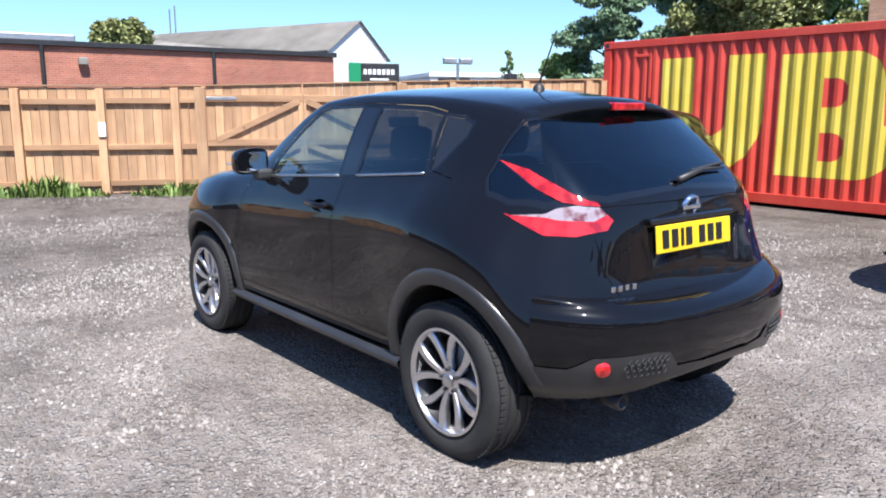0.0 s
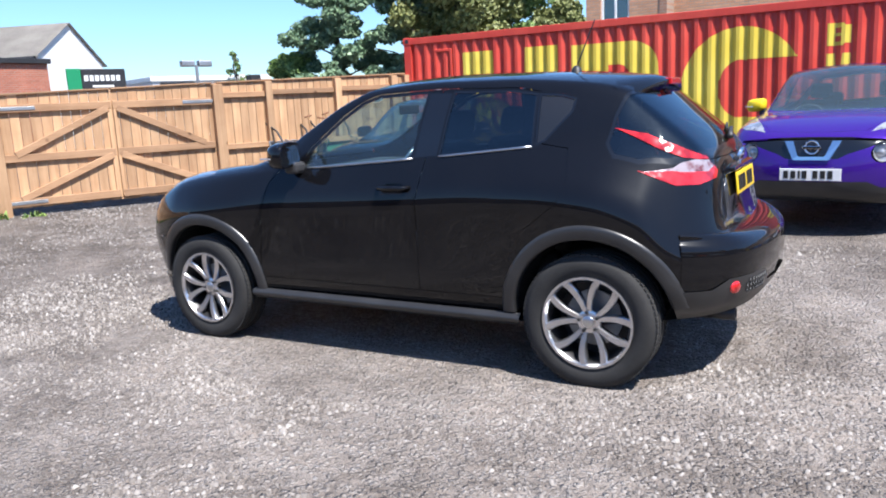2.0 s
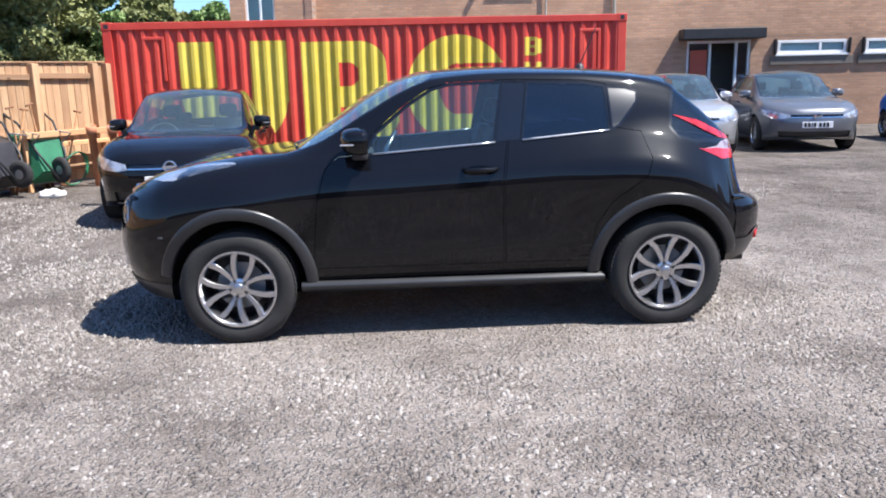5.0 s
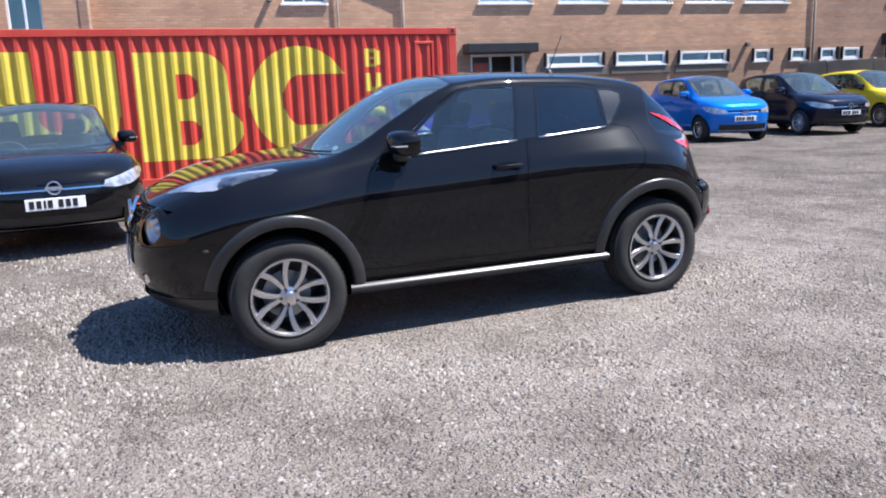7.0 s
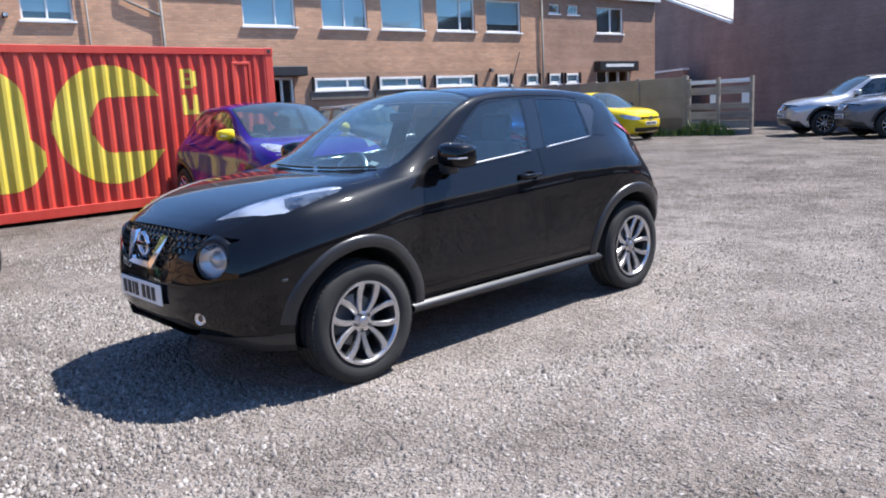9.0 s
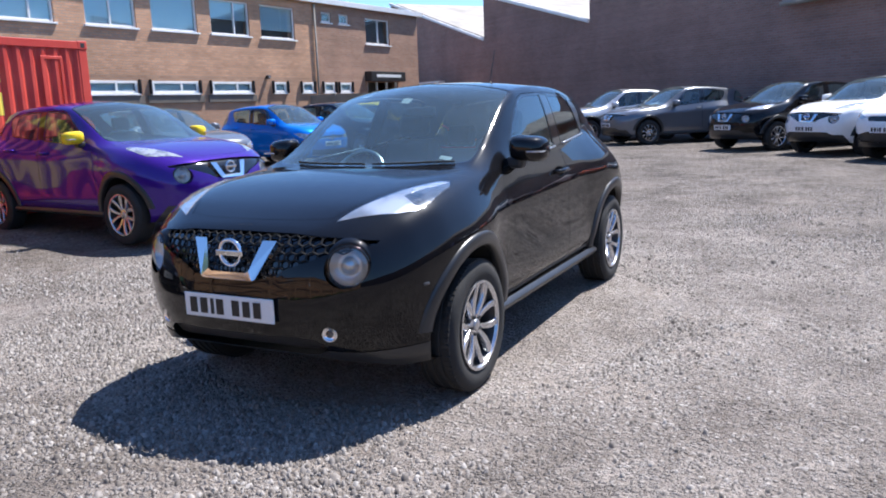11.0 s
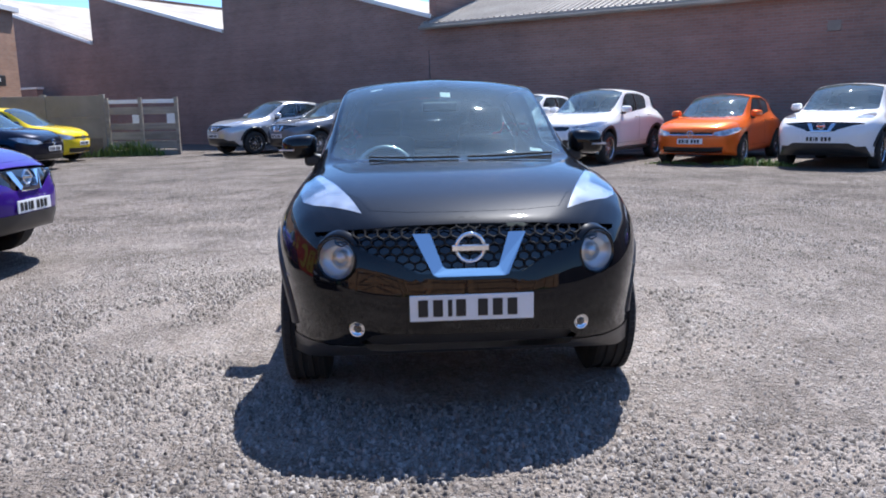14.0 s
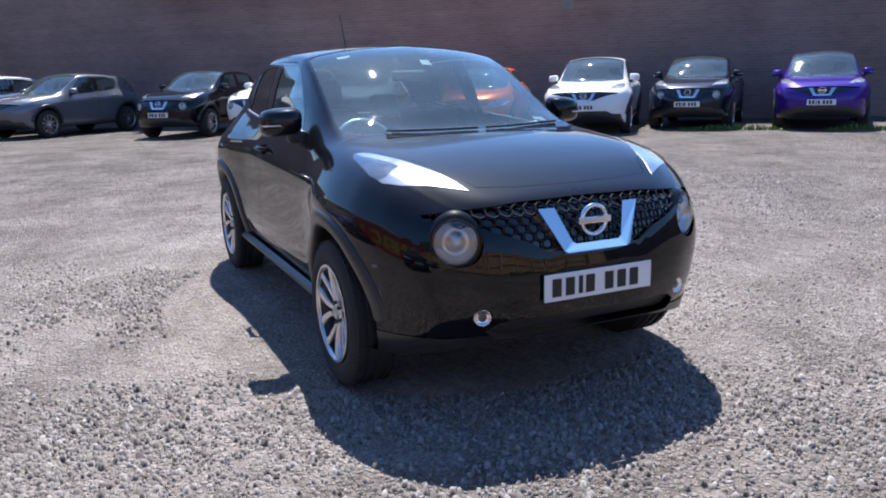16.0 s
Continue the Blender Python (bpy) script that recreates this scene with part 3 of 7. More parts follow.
def build_container():
    root = thing("shipping_container", pose(0, 0, 0), "red corrugated steel shipping container with large yellow painted letters", "container")
    bm = bmesh.new()
    xs = np.arange(CX0 + 0.10, CX1 - 0.09, 0.0235)
    lo, hi = [], []
    for x in xs:
        y = CY - 0.012 + corrugation(x)
        lo.append(bm.verts.new((x, y, CZ0 + 0.13)))
        hi.append(bm.verts.new((x, y, CZ1 - 0.10)))
    for i in range(len(xs) - 1):
        bm.faces.new((lo[i], hi[i], hi[i + 1], lo[i + 1]))
    part("side_panel", bm, CONTAINER_RED, root)
    for kind in ("U", "B", "C", "small_b", "small_u"):
        bm = bmesh.new()
        for i in range(len(xs) - 1):
            a, b = xs[i], xs[i + 1]
            sa, sb = letter_spans(kind, a), letter_spans(kind, b)
            if len(sa) != len(sb):
                sa = sb = sa if len(sa) > len(sb) else sb
            for (a0, a1), (b0, b1) in zip(sa, sb):
                ya, yb = CY - 0.009 + corrugation(a), CY - 0.009 + corrugation(b)
                bm.faces.new([bm.verts.new(p) for p in ((a, ya, a0), (a, ya, a1), (b, yb, b1), (b, yb, b0))])
        part("painted_letter", bm, CONTAINER_YELLOW, root, "yellow painted letter on the corrugated side")
    # frame
    depth = 2.44
    for y0, y1 in ((CY - 0.06, CY), (CY - depth, CY - depth + 0.06)):
        part("bottom_rail", boxed((CX0 + 0.14, y0, CZ0), (CX1 - 0.14, y1, CZ0 + 0.14), 0.008), CONTAINER_RED, root)
        part("top_rail", boxed((CX0 + 0.14, y0, CZ1 - 0.11), (CX1 - 0.14, y1, CZ1), 0.008), CONTAINER_RED, root)
    for x0, x1 in ((CX0, CX0 + 0.15), (CX1 - 0.15, CX1)):
        for y0, y1 in ((CY - 0.15, CY), (CY - depth, CY - depth + 0.15)):
            part("corner_post", boxed((x0 + 0.004, y0 + 0.004, CZ0 + 0.11), (x1 - 0.004, y1 - 0.004, CZ1 - 0.11), 0.01), CONTAINER_RED, root)
            for z0, z1 in ((CZ0 - 0.01, CZ0 + 0.115), (CZ1 - 0.115, CZ1 + 0.01)):
                c = part("corner_casting", boxed((x0 - 0.004, y0, z0), (x1 + 0.004, y1 + 0.004, z1), 0.012), CONTAINER_RED, root)
                if y1 == CY:
                    part("casting_hole", boxed((x0 + 0.04, CY + 0.003, z0 + 0.03), (x1 - 0.04, CY + 0.006, z1 - 0.03), 0.001), DARK_TRIM, c)
    # end walls, back, roof and floor
    part("end_panel", boxed((CX0 + 0.03, CY - depth + 0.15, CZ0 + 0.12), (CX0 + 0.06, CY - 0.15, CZ1 - 0.1), 0.004), CONTAINER_RED, root)
    part("end_panel", boxed((CX1 - 0.06, CY - depth + 0.15, CZ0 + 0.12), (CX1 - 0.03, CY - 0.15, CZ1 - 0.1), 0.004), CONTAINER_RED, root)
    part("back_panel", boxed((CX0 + 0.15, CY - depth + 0.015, CZ0 + 0.14), (CX1 - 0.15, CY - depth + 0.045, CZ1 - 0.11), 0.004), CONTAINER_RED, root)
    part("roof_panel", boxed((CX0 + 0.06, CY - depth + 0.06, CZ1 - 0.06), (CX1 - 0.06, CY - 0.06, CZ1 - 0.03), 0.004), CONTAINER_RED, root)
    part("floor_panel", boxed((CX0 + 0.06, CY - depth + 0.06, CZ0 + 0.03), (CX1 - 0.06, CY - 0.06, CZ0 + 0.10), 0.004), RUST, root)
    # pressed vent panels near both ends
    for x0 in (CX0 + 0.42, CX1 - 0.95):
        for j in range(2):
            part("panel_rib", boxed((x0 + 0.30 * j, CY - 0.03, CZ1 - 0.9), (x0 + 0.30 * j + 0.05, CY - 0.004, CZ1 - 0.22), 0.01), CONTAINER_RED, root)
        part("panel_rib", boxed((x0, CY - 0.03, CZ1 - 0.27), (x0 + 0.35, CY - 0.0035, CZ1 - 0.22), 0.01), CONTAINER_RED, root)
    # timber bearers under it
    for x in (CX0 + 0.3, CX1 - 0.4):
        tagged(part("bearer", boxed((x, CY - depth, 0.0), (x + 0.2, CY - 0.01, CZ0 - 0.012), 0.006), WOOD_GREY), "weathered timber bearer under the container", "bearer", "container bearers")


build_container()

# ---- cars ----
# Long curves of the crossover: x is ahead, axles at +-1.265. Other cars stretch them.
CROSSOVER = dict(
    zg=[(2.09, .60), (2.06, .74), (2.02, .84), (1.96, .895), (1.9, .925), (1.7, .995), (1.4, 1.06), (1.15, 1.09), (1.0, 1.097), (.8, 1.22), (.5, 1.42), (.3, 1.515), (.12, 1.555), (-.3, 1.575), (-.7, 1.565), (-1.1, 1.54), (-1.36, 1.50), (-1.42, 1.455), (-1.58, 1.32), (-1.74, 1.175), (-1.79, 1.10), (-1.82, .96), (-1.84, .80), (-1.88, .735), (-1.95, .715), (-2.01, .64)],
    yf=[(2.09, .10), (2.02, .33), (1.9, .47), (1.7, .565), (1.4, .625), (1.15, .645), (.98, .665), (.8, .662), (.5, .642), (.25, .618), (0, .605), (-.3, .600), (-.7, .586), (-1.1, .556), (-1.36, .535), (-1.56, .545), (-1.70, .545), (-1.78, .48), (-1.83, .38), (-1.95, .36), (-2.01, .14)],
    zf=[(2.09, .60), (2.06, .73), (2.02, .82), (1.96, .875), (1.9, .905), (1.7, .985), (1.4, 1.045), (1.15, 1.072), (.98, 1.085), (.8, 1.135), (.5, 1.30), (.25, 1.437), (.08, 1.492), (-.3, 1.518), (-.7, 1.512), (-1.1, 1.483), (-1.36, 1.43), (-1.42, 1.385), (-1.56, 1.275), (-1.70, 1.15), (-1.76, 1.075), (-1.80, .98), (-1.82, .84), (-1.84, .76), (-1.88, .715), (-1.95, .69), (-2.01, .63)],
    ye=[(2.09, .20), (2.06, .34), (2.00, .49), (1.91, .625), (1.8, .70), (1.7, .745), (1.5, .775), (1.265, .778), (1, .772), (.7, .765), (.3, .755), (-.3, .746), (-.8, .730), (-1.1, .708), (-1.3, .695), (-1.5, .688), (-1.62, .675), (-1.71, .640), (-1.78, .595), (-1.83, .560), (-1.90, .52), (-1.96, .42), (-2.01, .20)],
    ze=[(2.09, .585), (2.06, .69), (2.00, .775), (1.91, .825), (1.8, .870), (1.7, .912), (1.5, .978), (1.265, 1.012), (1, 1.035), (.7, 1.055), (.45, 1.072), (-.24, 1.118), (-.9, 1.165), (-1.1, 1.185), (-1.3, 1.17), (-1.5, 1.11), (-1.62, 1.04), (-1.71, .96), (-1.78, .85), (-1.83, .75), (-1.90, .69), (-1.96, .665), (-2.01, .61)],
    yd=[(2.09, .22), (2.06, .40), (2.00, .555), (1.91, .68), (1.8, .76), (1.7, .81), (1.5, .868), (1.265, .892), (1.08, .882), (.9, .852), (.7, .835), (.3, .828), (-.3, .832), (-.6, .843), (-.85, .872), (-1.05, .897), (-1.265, .905), (-1.5, .88), (-1.65, .835), (-1.75, .775), (-1.84, .695), (-1.91, .60), (-1.96, .48), (-2.01, .22)],
    zd=[(2.09, .57), (2.00, .65), (1.9, .69), (1.7, .75), (1.5, .81), (1.265, .84), (1, .86), (.7, .88), (.3, .90), (-.3, .935), (-.7, .965), (-1.0, .975), (-1.265, .955), (-1.5, .86), (-1.62, .72), (-1.72, .66), (-1.82, .64), (-1.91, .625), (-1.96, .61), (-2.01, .585)],
    ym=[(2.09, .22), (2.06, .40), (2.00, .555), (1.91, .685), (1.8, .765), (1.7, .81), (1.5, .862), (1.265, .878), (1.08, .862), (.9, .838), (.7, .826), (.3, .822), (-.3, .824), (-.6, .832), (-.85, .856), (-1.05, .87), (-1.265, .88), (-1.5, .86), (-1.65, .82), (-1.75, .77), (-1.84, .70), (-1.91, .61), (-1.96, .49), (-2.01, .22)],
    zm=[(2.09, .53), (2.00, .56), (1.9, .60), (1.5, .66), (1.265, .68), (.7, .68), (.3, .69), (-.3, .71), (-1.265, .70), (-1.65, .63), (-1.82, .585), (-1.91, .57), (-1.96, .565), (-2.01, .56)],
    yc=[(2.09, .19), (2.06, .38), (2.00, .53), (1.91, .655), (1.8, .735), (1.7, .785), (1.5, .845), (1.265, .868), (1, .846), (.7, .832), (-.7, .834), (-1, .858), (-1.265, .872), (-1.5, .855), (-1.65, .815), (-1.75, .765), (-1.84, .69), (-1.91, .60), (-1.96, .48), (-2.01, .21)],
    zc=[(2.09, .48), (2.00, .45), (1.5, .46), (.7, .465), (-.7, .49), (-1.5, .49), (-1.91, .51), (-2.01, .53)],
    yb=[(2.09, .16), (2.00, .44), (1.9, .60), (1.75, .735), (1.6, .81), (1.5, .83), (1.265, .83), (.7, .80), (-.7, .80), (-1.265, .82), (-1.5, .80), (-1.7, .72), (-1.84, .60), (-1.92, .48), (-2.01, .15)],
    zb=[(2.09, .46), (2.06, .38), (2.00, .335), (1.9, .30), (1.75, .265), (1.5, .255), (1.265, .27), (.7, .285), (-.7, .295), (-1.265, .32), (-1.6, .37), (-1.8, .385), (-1.92, .41), (-1.97, .44), (-2.01, .49)],
)
# How far each corner of a section is rounded, as a share of its sides: the belt and the roof rail are crisp along the cabin.
ROUNDING = dict(
    c=[(2.09, .45), (1.7, .45), (.7, .30), (-.7, .30), (-1.5, .45), (-2.01, .45)],
    d=[(2.09, .45), (1.0, .40), (-.6, .36), (-1.5, .36), (-1.8, .45), (-2.01, .45)],
    e=[(2.09, .45), (1.5, .42), (.95, .30), (.7, .16), (-1.0, .16), (-1.3, .30), (-1.7, .22), (-1.82, .22), (-1.92, .35), (-2.01, .40)],
    f=[(2.09, .45), (1.3, .42), (1.0, .25), (.8, .13), (.0, .16), (-1.0, .18), (-1.4, .22), (-1.75, .35), (-2.01, .45)],
)
# Outlines of panes, lamps and panels: side ones as (x, z), top ones as (x, y), front ones as (y, z).
SIDE_FRONT_GLASS = [(.49, 1.082), (.43, 1.185), (.245, 1.335), (.10, 1.425), (.0, 1.452), (-.30, 1.462), (-.243, 1.128), (.12, 1.105)]
SIDE_REAR_GLASS = [(-.425, 1.142), (-.472, 1.458), (-.80, 1.448), (-.925, 1.428), (-.935, 1.185), (-.70, 1.165)]
QUARTER_GLASS = [(-.955, 1.425), (-1.06, 1.418), (-1.125, 1.398), (-1.118, 1.345), (-1.00, 1.212), (-.965, 1.195)]
PILLAR_TRIM = [(-.318, 1.466), (-.452, 1.462), (-.405, 1.14), (-.262, 1.130)]
FRONT_DOOR = [(.825, .42), (.79, .80), (.735, 1.0), (.66, 1.066), (.535, 1.075), (.455, 1.195), (.26, 1.355), (.11, 1.446), (.0, 1.474), (-.385, 1.486), (-.325, 1.10), (-.295, .90), (-.30, .42)]
REAR_DOOR = [(-.310, .42), (-.305, .90), (-.335, 1.10), (-.395, 1.486), (-.82, 1.472), (-.945, 1.448), (-.95, 1.20), (-1.13, 1.17), (-1.165, 1.02), (-1.13, .92), (-.93, .77), (-.84, .63), (-.82, .42)]
HEADLAMP = [(1.86, .455), (1.78, .565), (1.70, .668), (1.62, .728), (1.52, .750), (1.30, .738), (1.25, .715), (1.28, .682), (1.42, .632), (1.62, .552)]
LAMP_INSERT = [(1.60, .705), (1.575, .80), (1.20, .80), (1.22, .716), (1.32, .698), (1.46, .657), (1.56, .628)]
TAIL_ARM = [(-1.340, 1.256), (-1.49, 1.223), (-1.61, 1.169), (-1.735, 1.108), (-1.745, 1.094), (-1.70, 1.101), (-1.655, 1.108), (-1.552, 1.152), (-1.415, 1.222)]
TAIL_CLEAR = [(-1.50, 1.054), (-1.615, 1.064), (-1.645, 1.086), (-1.70, 1.098), (-1.745, 1.090), (-1.765, 1.062), (-1.752, 1.040), (-1.66, 1.044), (-1.62, 1.052)]
TAIL_RED = [(-1.47, 1.060), (-1.50, 1.054), (-1.62, 1.052), (-1.66, 1.044), (-1.752, 1.040), (-1.765, 1.062), (-1.778, 1.04), (-1.780, 1.005), (-1.726, .985), (-1.636, .988), (-1.55, 1.026)]
SCREEN = [(1.0, 0.0), (.985, .30), (.93, .55), (.87, .638), (.80, .645), (.70, .635), (.45, .615), (.25, .595), (.14, .58), (.115, .52), (.09, .25), (.08, 0.0)]
REAR_SCREEN = [(-1.415, 0.0), (-1.42, .40), (-1.395, .50), (-1.345, .62), (-1.325, .685), (-1.36, .715), (-1.47, .70), (-1.60, .64), (-1.69, .575), (-1.735, .45), (-1.75, .25), (-1.755, 0.0)]
GRILLE = [(0, .885), (.30, .88), (.55, .86), (.665, .845), (.655, .83), (.50, .805), (.42, .775), (.30, .735), (.22, .69), (0, .685)]
INTAKE = [(0, .432), (.34, .432), (.42, .42), (.47, .385), (.43, .352), (0, .350)]
BONNET = [(1.90, 0.0), (1.885, .25), (1.85, .42), (1.74, .475), (1.60, .58), (1.40, .66), (1.18, .70), (.98, .70), (.96, .62), (1.03, .35), (1.045, 0.0)]


class Shape:
    """The crossover's curves, stretched so that its key lengths and heights become those of another car."""

    KX = [2.09, 1.265, .98, .16, -1.265, -1.40, -1.82, -2.01]
    KZ = [0.0, .26, .60, 1.09, 1.575]

    def __init__(self, kx=None, kz=None, width=1.0):
        self.kx, self.kz, self.w = kx or self.KX, kz or self.KZ, width
        lists = {k: [(self.x(a), self.w * v if k[0] == "y" else self.z(v)) for a, v in pts] for k, pts in CROSSOVER.items()}
        self.c = {k: curve(*pts) for k, pts in lists.items()}
        self.r = {k: curve(*[(self.x(a), v) for a, v in pts]) for k, pts in ROUNDING.items()}
        self.front, self.rear = self.kx[0], self.kx[-1]
        self.axles = (self.kx[1], self.kx[4])

    def x(self, v):
        return float(np.interp(v, self.KX[::-1], self.kx[::-1]))

    def z(self, v):
        return float(np.interp(v, self.KZ + [2.0], self.kz + [self.kz[-1] + 0.42]))

    def side(self, pts):
        return [(self.x(a), self.z(b)) for a, b in pts]

    def top(self, pts):
        return [(self.x(a), self.w * b) for a, b in pts]

    def ahead(self, pts):
        return [(self.w * a, self.z(b)) for a, b in pts]

    def section(self, x, fine=True):
        """Half a cross-section from the sill up to the middle of the roof: straight runs with rounded corners."""
        k = [Vector((self.c["y" + q](x), self.c["z" + q](x))) for q in "bcmdef"]
        zg = self.c["zg"](x)
        k += [Vector((k[5].x * .58, zg - (zg - k[5].y) * .30)), Vector((0, zg))]
        share = [.3] + [self.r[q](x) if q in self.r else .5 for q in "cmdef"] + [.5]
        out = [k[0]]
        for i in range(1, len(k) - 1):
            a, b, c = k[i - 1], k[i], k[i + 1]
            p, q = b.lerp(a, share[i]), b.lerp(c, share[i])
            n = 6 if fine else 3
            out += [(1 - t) ** 2 * p + 2 * t * (1 - t) * b + t * t * q for t in (j / n for j in range(n + 1))]
            if i == 4:
                # the glass bows outwards a little between belt and roof rail
                e, run = q, k[5].lerp(b, share[5]) - q
                bow = Vector((run.y, -run.x)) * .028
                out += [e + run * t + bow * 4 * t * (1 - t) for t in ((.2, .4, .6, .8) if fine else (.33, .67))]
        out.append(k[-1])
        return [Vector((0, *p)) for p in out]

    def flank(self, x, z):
        """How far out the side of the body reaches at (x, z)."""
        pts = [(p.z, p.y) for p in self.section(x, False)]
        top = max(range(len(pts)), key=lambda i: pts[i][0])
        pts = sorted(pts[:top + 1])
        return float(np.interp(z, [a for a, b in pts], [b for a, b in pts])) - .004

    def loft(self, nx=110, fine=True):
        """The closed skin of the body, both sides."""
        bm = bmesh.new()
        ends = []
        for i in range(nx):
            t = i / (nx - 1)
            u = 0.62 * t + 0.38 * (0.5 - 0.5 * math.cos(math.pi * t))
            x = self.rear + (self.front - self.rear) * u
            sec = self.section(x, fine)
            row = [bm.verts.new((x, -p.y, p.z)) for p in sec[:-1]] + [bm.verts.new((x, 0, sec[-1].z))] + [bm.verts.new((x, p.y, p.z)) for p in sec[-2::-1]]
            ends.append(row)
        for a, b in zip(ends, ends[1:]):
            for j in range(len(a)):
                k = (j + 1) % len(a)
                bm.faces.new((a[j], b[j], b[k], a[k]))
        for row, flip in ((ends[0], True), (ends[-1], False)):
            mid = bm.verts.new((row[0].co.x, 0, sum(v.co.z for v in row) / len(row)))
            for j in range(len(row)):
                k = (j + 1) % len(row)
                bm.faces.new((row[k], mid, row[j]) if not flip else (row[j], mid, row[k]))
        bmesh.ops.recalc_face_normals(bm, faces=bm.faces[:])
        return bm


class Skin:
    """A body skin from which panes, panels and lamps are cut along outlines, each with the skin's own smooth normals."""

    def __init__(self, bm):
        self.bm = bm
        bm.normal_update()
        from mathutils import bvhtree
        self.tree = bvhtree.BVHTree.FromBMesh(bm)
        bm.faces.ensure_lookup_table()
        self.tris = [([v.co.copy() for v in f.verts], [v.normal.copy() for v in f.verts]) for f in bm.faces]

    def normal(self, p):
        co, n, i, d = self.tree.find_nearest(p)
        vs, ns = self.tris[i]
        ws = [1 / (1e-5 + (v - co).length ** 2) for v in vs]
        r = Vector((0, 0, 0))
        for w, m in zip(ws, ns):
            r += w * m
        return r.normalized()

    def on(self, start, way):
        """Where a ray meets the skin: place and normal."""
        co, n, i, d = self.tree.ray_cast(Vector(start), Vector(way))
        return co, n

    def cut(self, poly, axis, sign=0, low=None):
        """Split the skin along an outline seen along an axis and return the faces within. sign: the side of the car; low: only above this height."""
        u, v = {"x": (1, 2), "y": (0, 2), "z": (0, 1)}[axis]
        w = {"x": 0, "y": 1, "z": 2}[axis]
        bm = self.bm
        out = Vector((0, 0, 0))
        out[w] = sign or 1

        def touching(fs, box_):
            got = []
            for f in fs:
                us, vs = [q.co[u] for q in f.verts], [q.co[v] for q in f.verts]
                if max(us) >= box_[0] and min(us) <= box_[1] and max(vs) >= box_[2] and min(vs) <= box_[3]:
                    got.append(f)
            return got

        e = 1e-4
        us, vs = [p[0] for p in poly], [p[1] for p in poly]
        near = []
        for f in bm.faces:
            c = f.calc_center_median()
            if axis == "y" and c.y * sign < 0.15 or axis == "x" and (c.x - self.mid) * sign < 0 or axis == "z" and f.normal.z < 0.05:
                continue
            if low is None or c.z >= low:
                near.append(f)
        near = touching(near, (min(us) - e, max(us) + e, min(vs) - e, max(vs) + e))
        for a, b in zip(poly, poly[1:] + poly[:1]):
            d = Vector((0, 0, 0))
            d[u], d[v] = b[0] - a[0], b[1] - a[1]
            if d.length < 1e-6:
                continue
            co = Vector((0, 0, 0))
            co[u], co[v] = a
            fs = touching(near, (min(a[0], b[0]) - e, max(a[0], b[0]) + e, min(a[1], b[1]) - e, max(a[1], b[1]) + e))
            if not fs:
                continue
            geom = list(dict.fromkeys(x for f in fs for x in (*f.verts, *f.edges))) + fs
            cut = bmesh.ops.bisect_plane(bm, geom=geom, dist=1e-5, plane_co=co, plane_no=d.cross(out).normalized())
            near = list(dict.fromkeys([f for f in near if f.is_valid] + [g for g in cut["geom"] if isinstance(g, bmesh.types.BMFace)]))
        return [f for f in near if inside((f.calc_center_median()[u], f.calc_center_median()[v]), poly)]

    def drop(self, fs):
        bmesh.ops.delete(self.bm, geom=fs, context="FACES")

    def copy(self, fs, name, mat, parent, label="", offset=0.0):
        """Faces once more, given by their corners, moved by an offset."""
        nb = bmesh.new()
        made = {}
        for f in fs:
            for p in f:
                if p[:] not in made:
                    made[p[:]] = nb.verts.new(p)
            nb.faces.new([made[p[:]] for p in f])
        return self.finish(nb, name, mat, parent, label, offset)

    def lift(self, fs, name, mat, parent, label="", offset=0.0, rim=0.0):
        """Take faces out of the skin as a part of its own; rim: turn its border inwards by this depth."""
        nb = bmesh.new()
        made = {}
        for f in fs:
            vs = []
            for v in f.verts:
                if v not in made:
                    made[v] = nb.verts.new(v.co)
                vs.append(made[v])
            try:
                nb.faces.new(vs)
            except ValueError:
                pass
        self.drop(fs)
        return self.finish(nb, name, mat, parent, label, offset, rim)

    def finish(self, nb, name, mat, parent, label="", offset=0.0, rim=0.0):
        normals = []
        nb.verts.index_update()
        for v in nb.verts:
            n = self.normal(v.co)
            normals.append(n)
            if offset:
                v.co += n * offset
        if rim:
            nb.verts.ensure_lookup_table()
            n0 = len(nb.verts)
            border = [e for e in nb.edges if e.is_boundary]
            fresh = {}
            for e in border:
                for v in e.verts:
                    if v not in fresh:
                        fresh[v] = nb.verts.new(v.co - normals[v.index if v.index < n0 else 0] * rim)
            nb.verts.index_update()
            for e in border:
                a, b = e.verts
                loop = e.link_loops[0]
                if loop.vert is not a:
                    a, b = b, a
                nb.faces.new((b, a, fresh[a], fresh[b]))
            order = {w: normals[v.index] for v, w in fresh.items()}
            for w, n in order.items():
                normals.append(n)
        me = bpy.data.meshes.new(name)
        nb.to_mesh(me)
        nb.free()
        me.materials.append(mat)
        me.shade_smooth()
        me.normals_split_custom_set_from_vertices(normals)
        ob = new(name, me)
        ob.parent = parent
        if label:
            ob["label"] = label
        return ob


def both(poly):
    """Close half an outline (given by its y >= 0 half) across the middle."""
    return poly + [(a, -b) for a, b in poly[::-1] if abs(b) > 1e-6]


def both_ahead(poly):
    return poly + [(-a, b) for a, b in poly[::-1] if abs(a) > 1e-6]


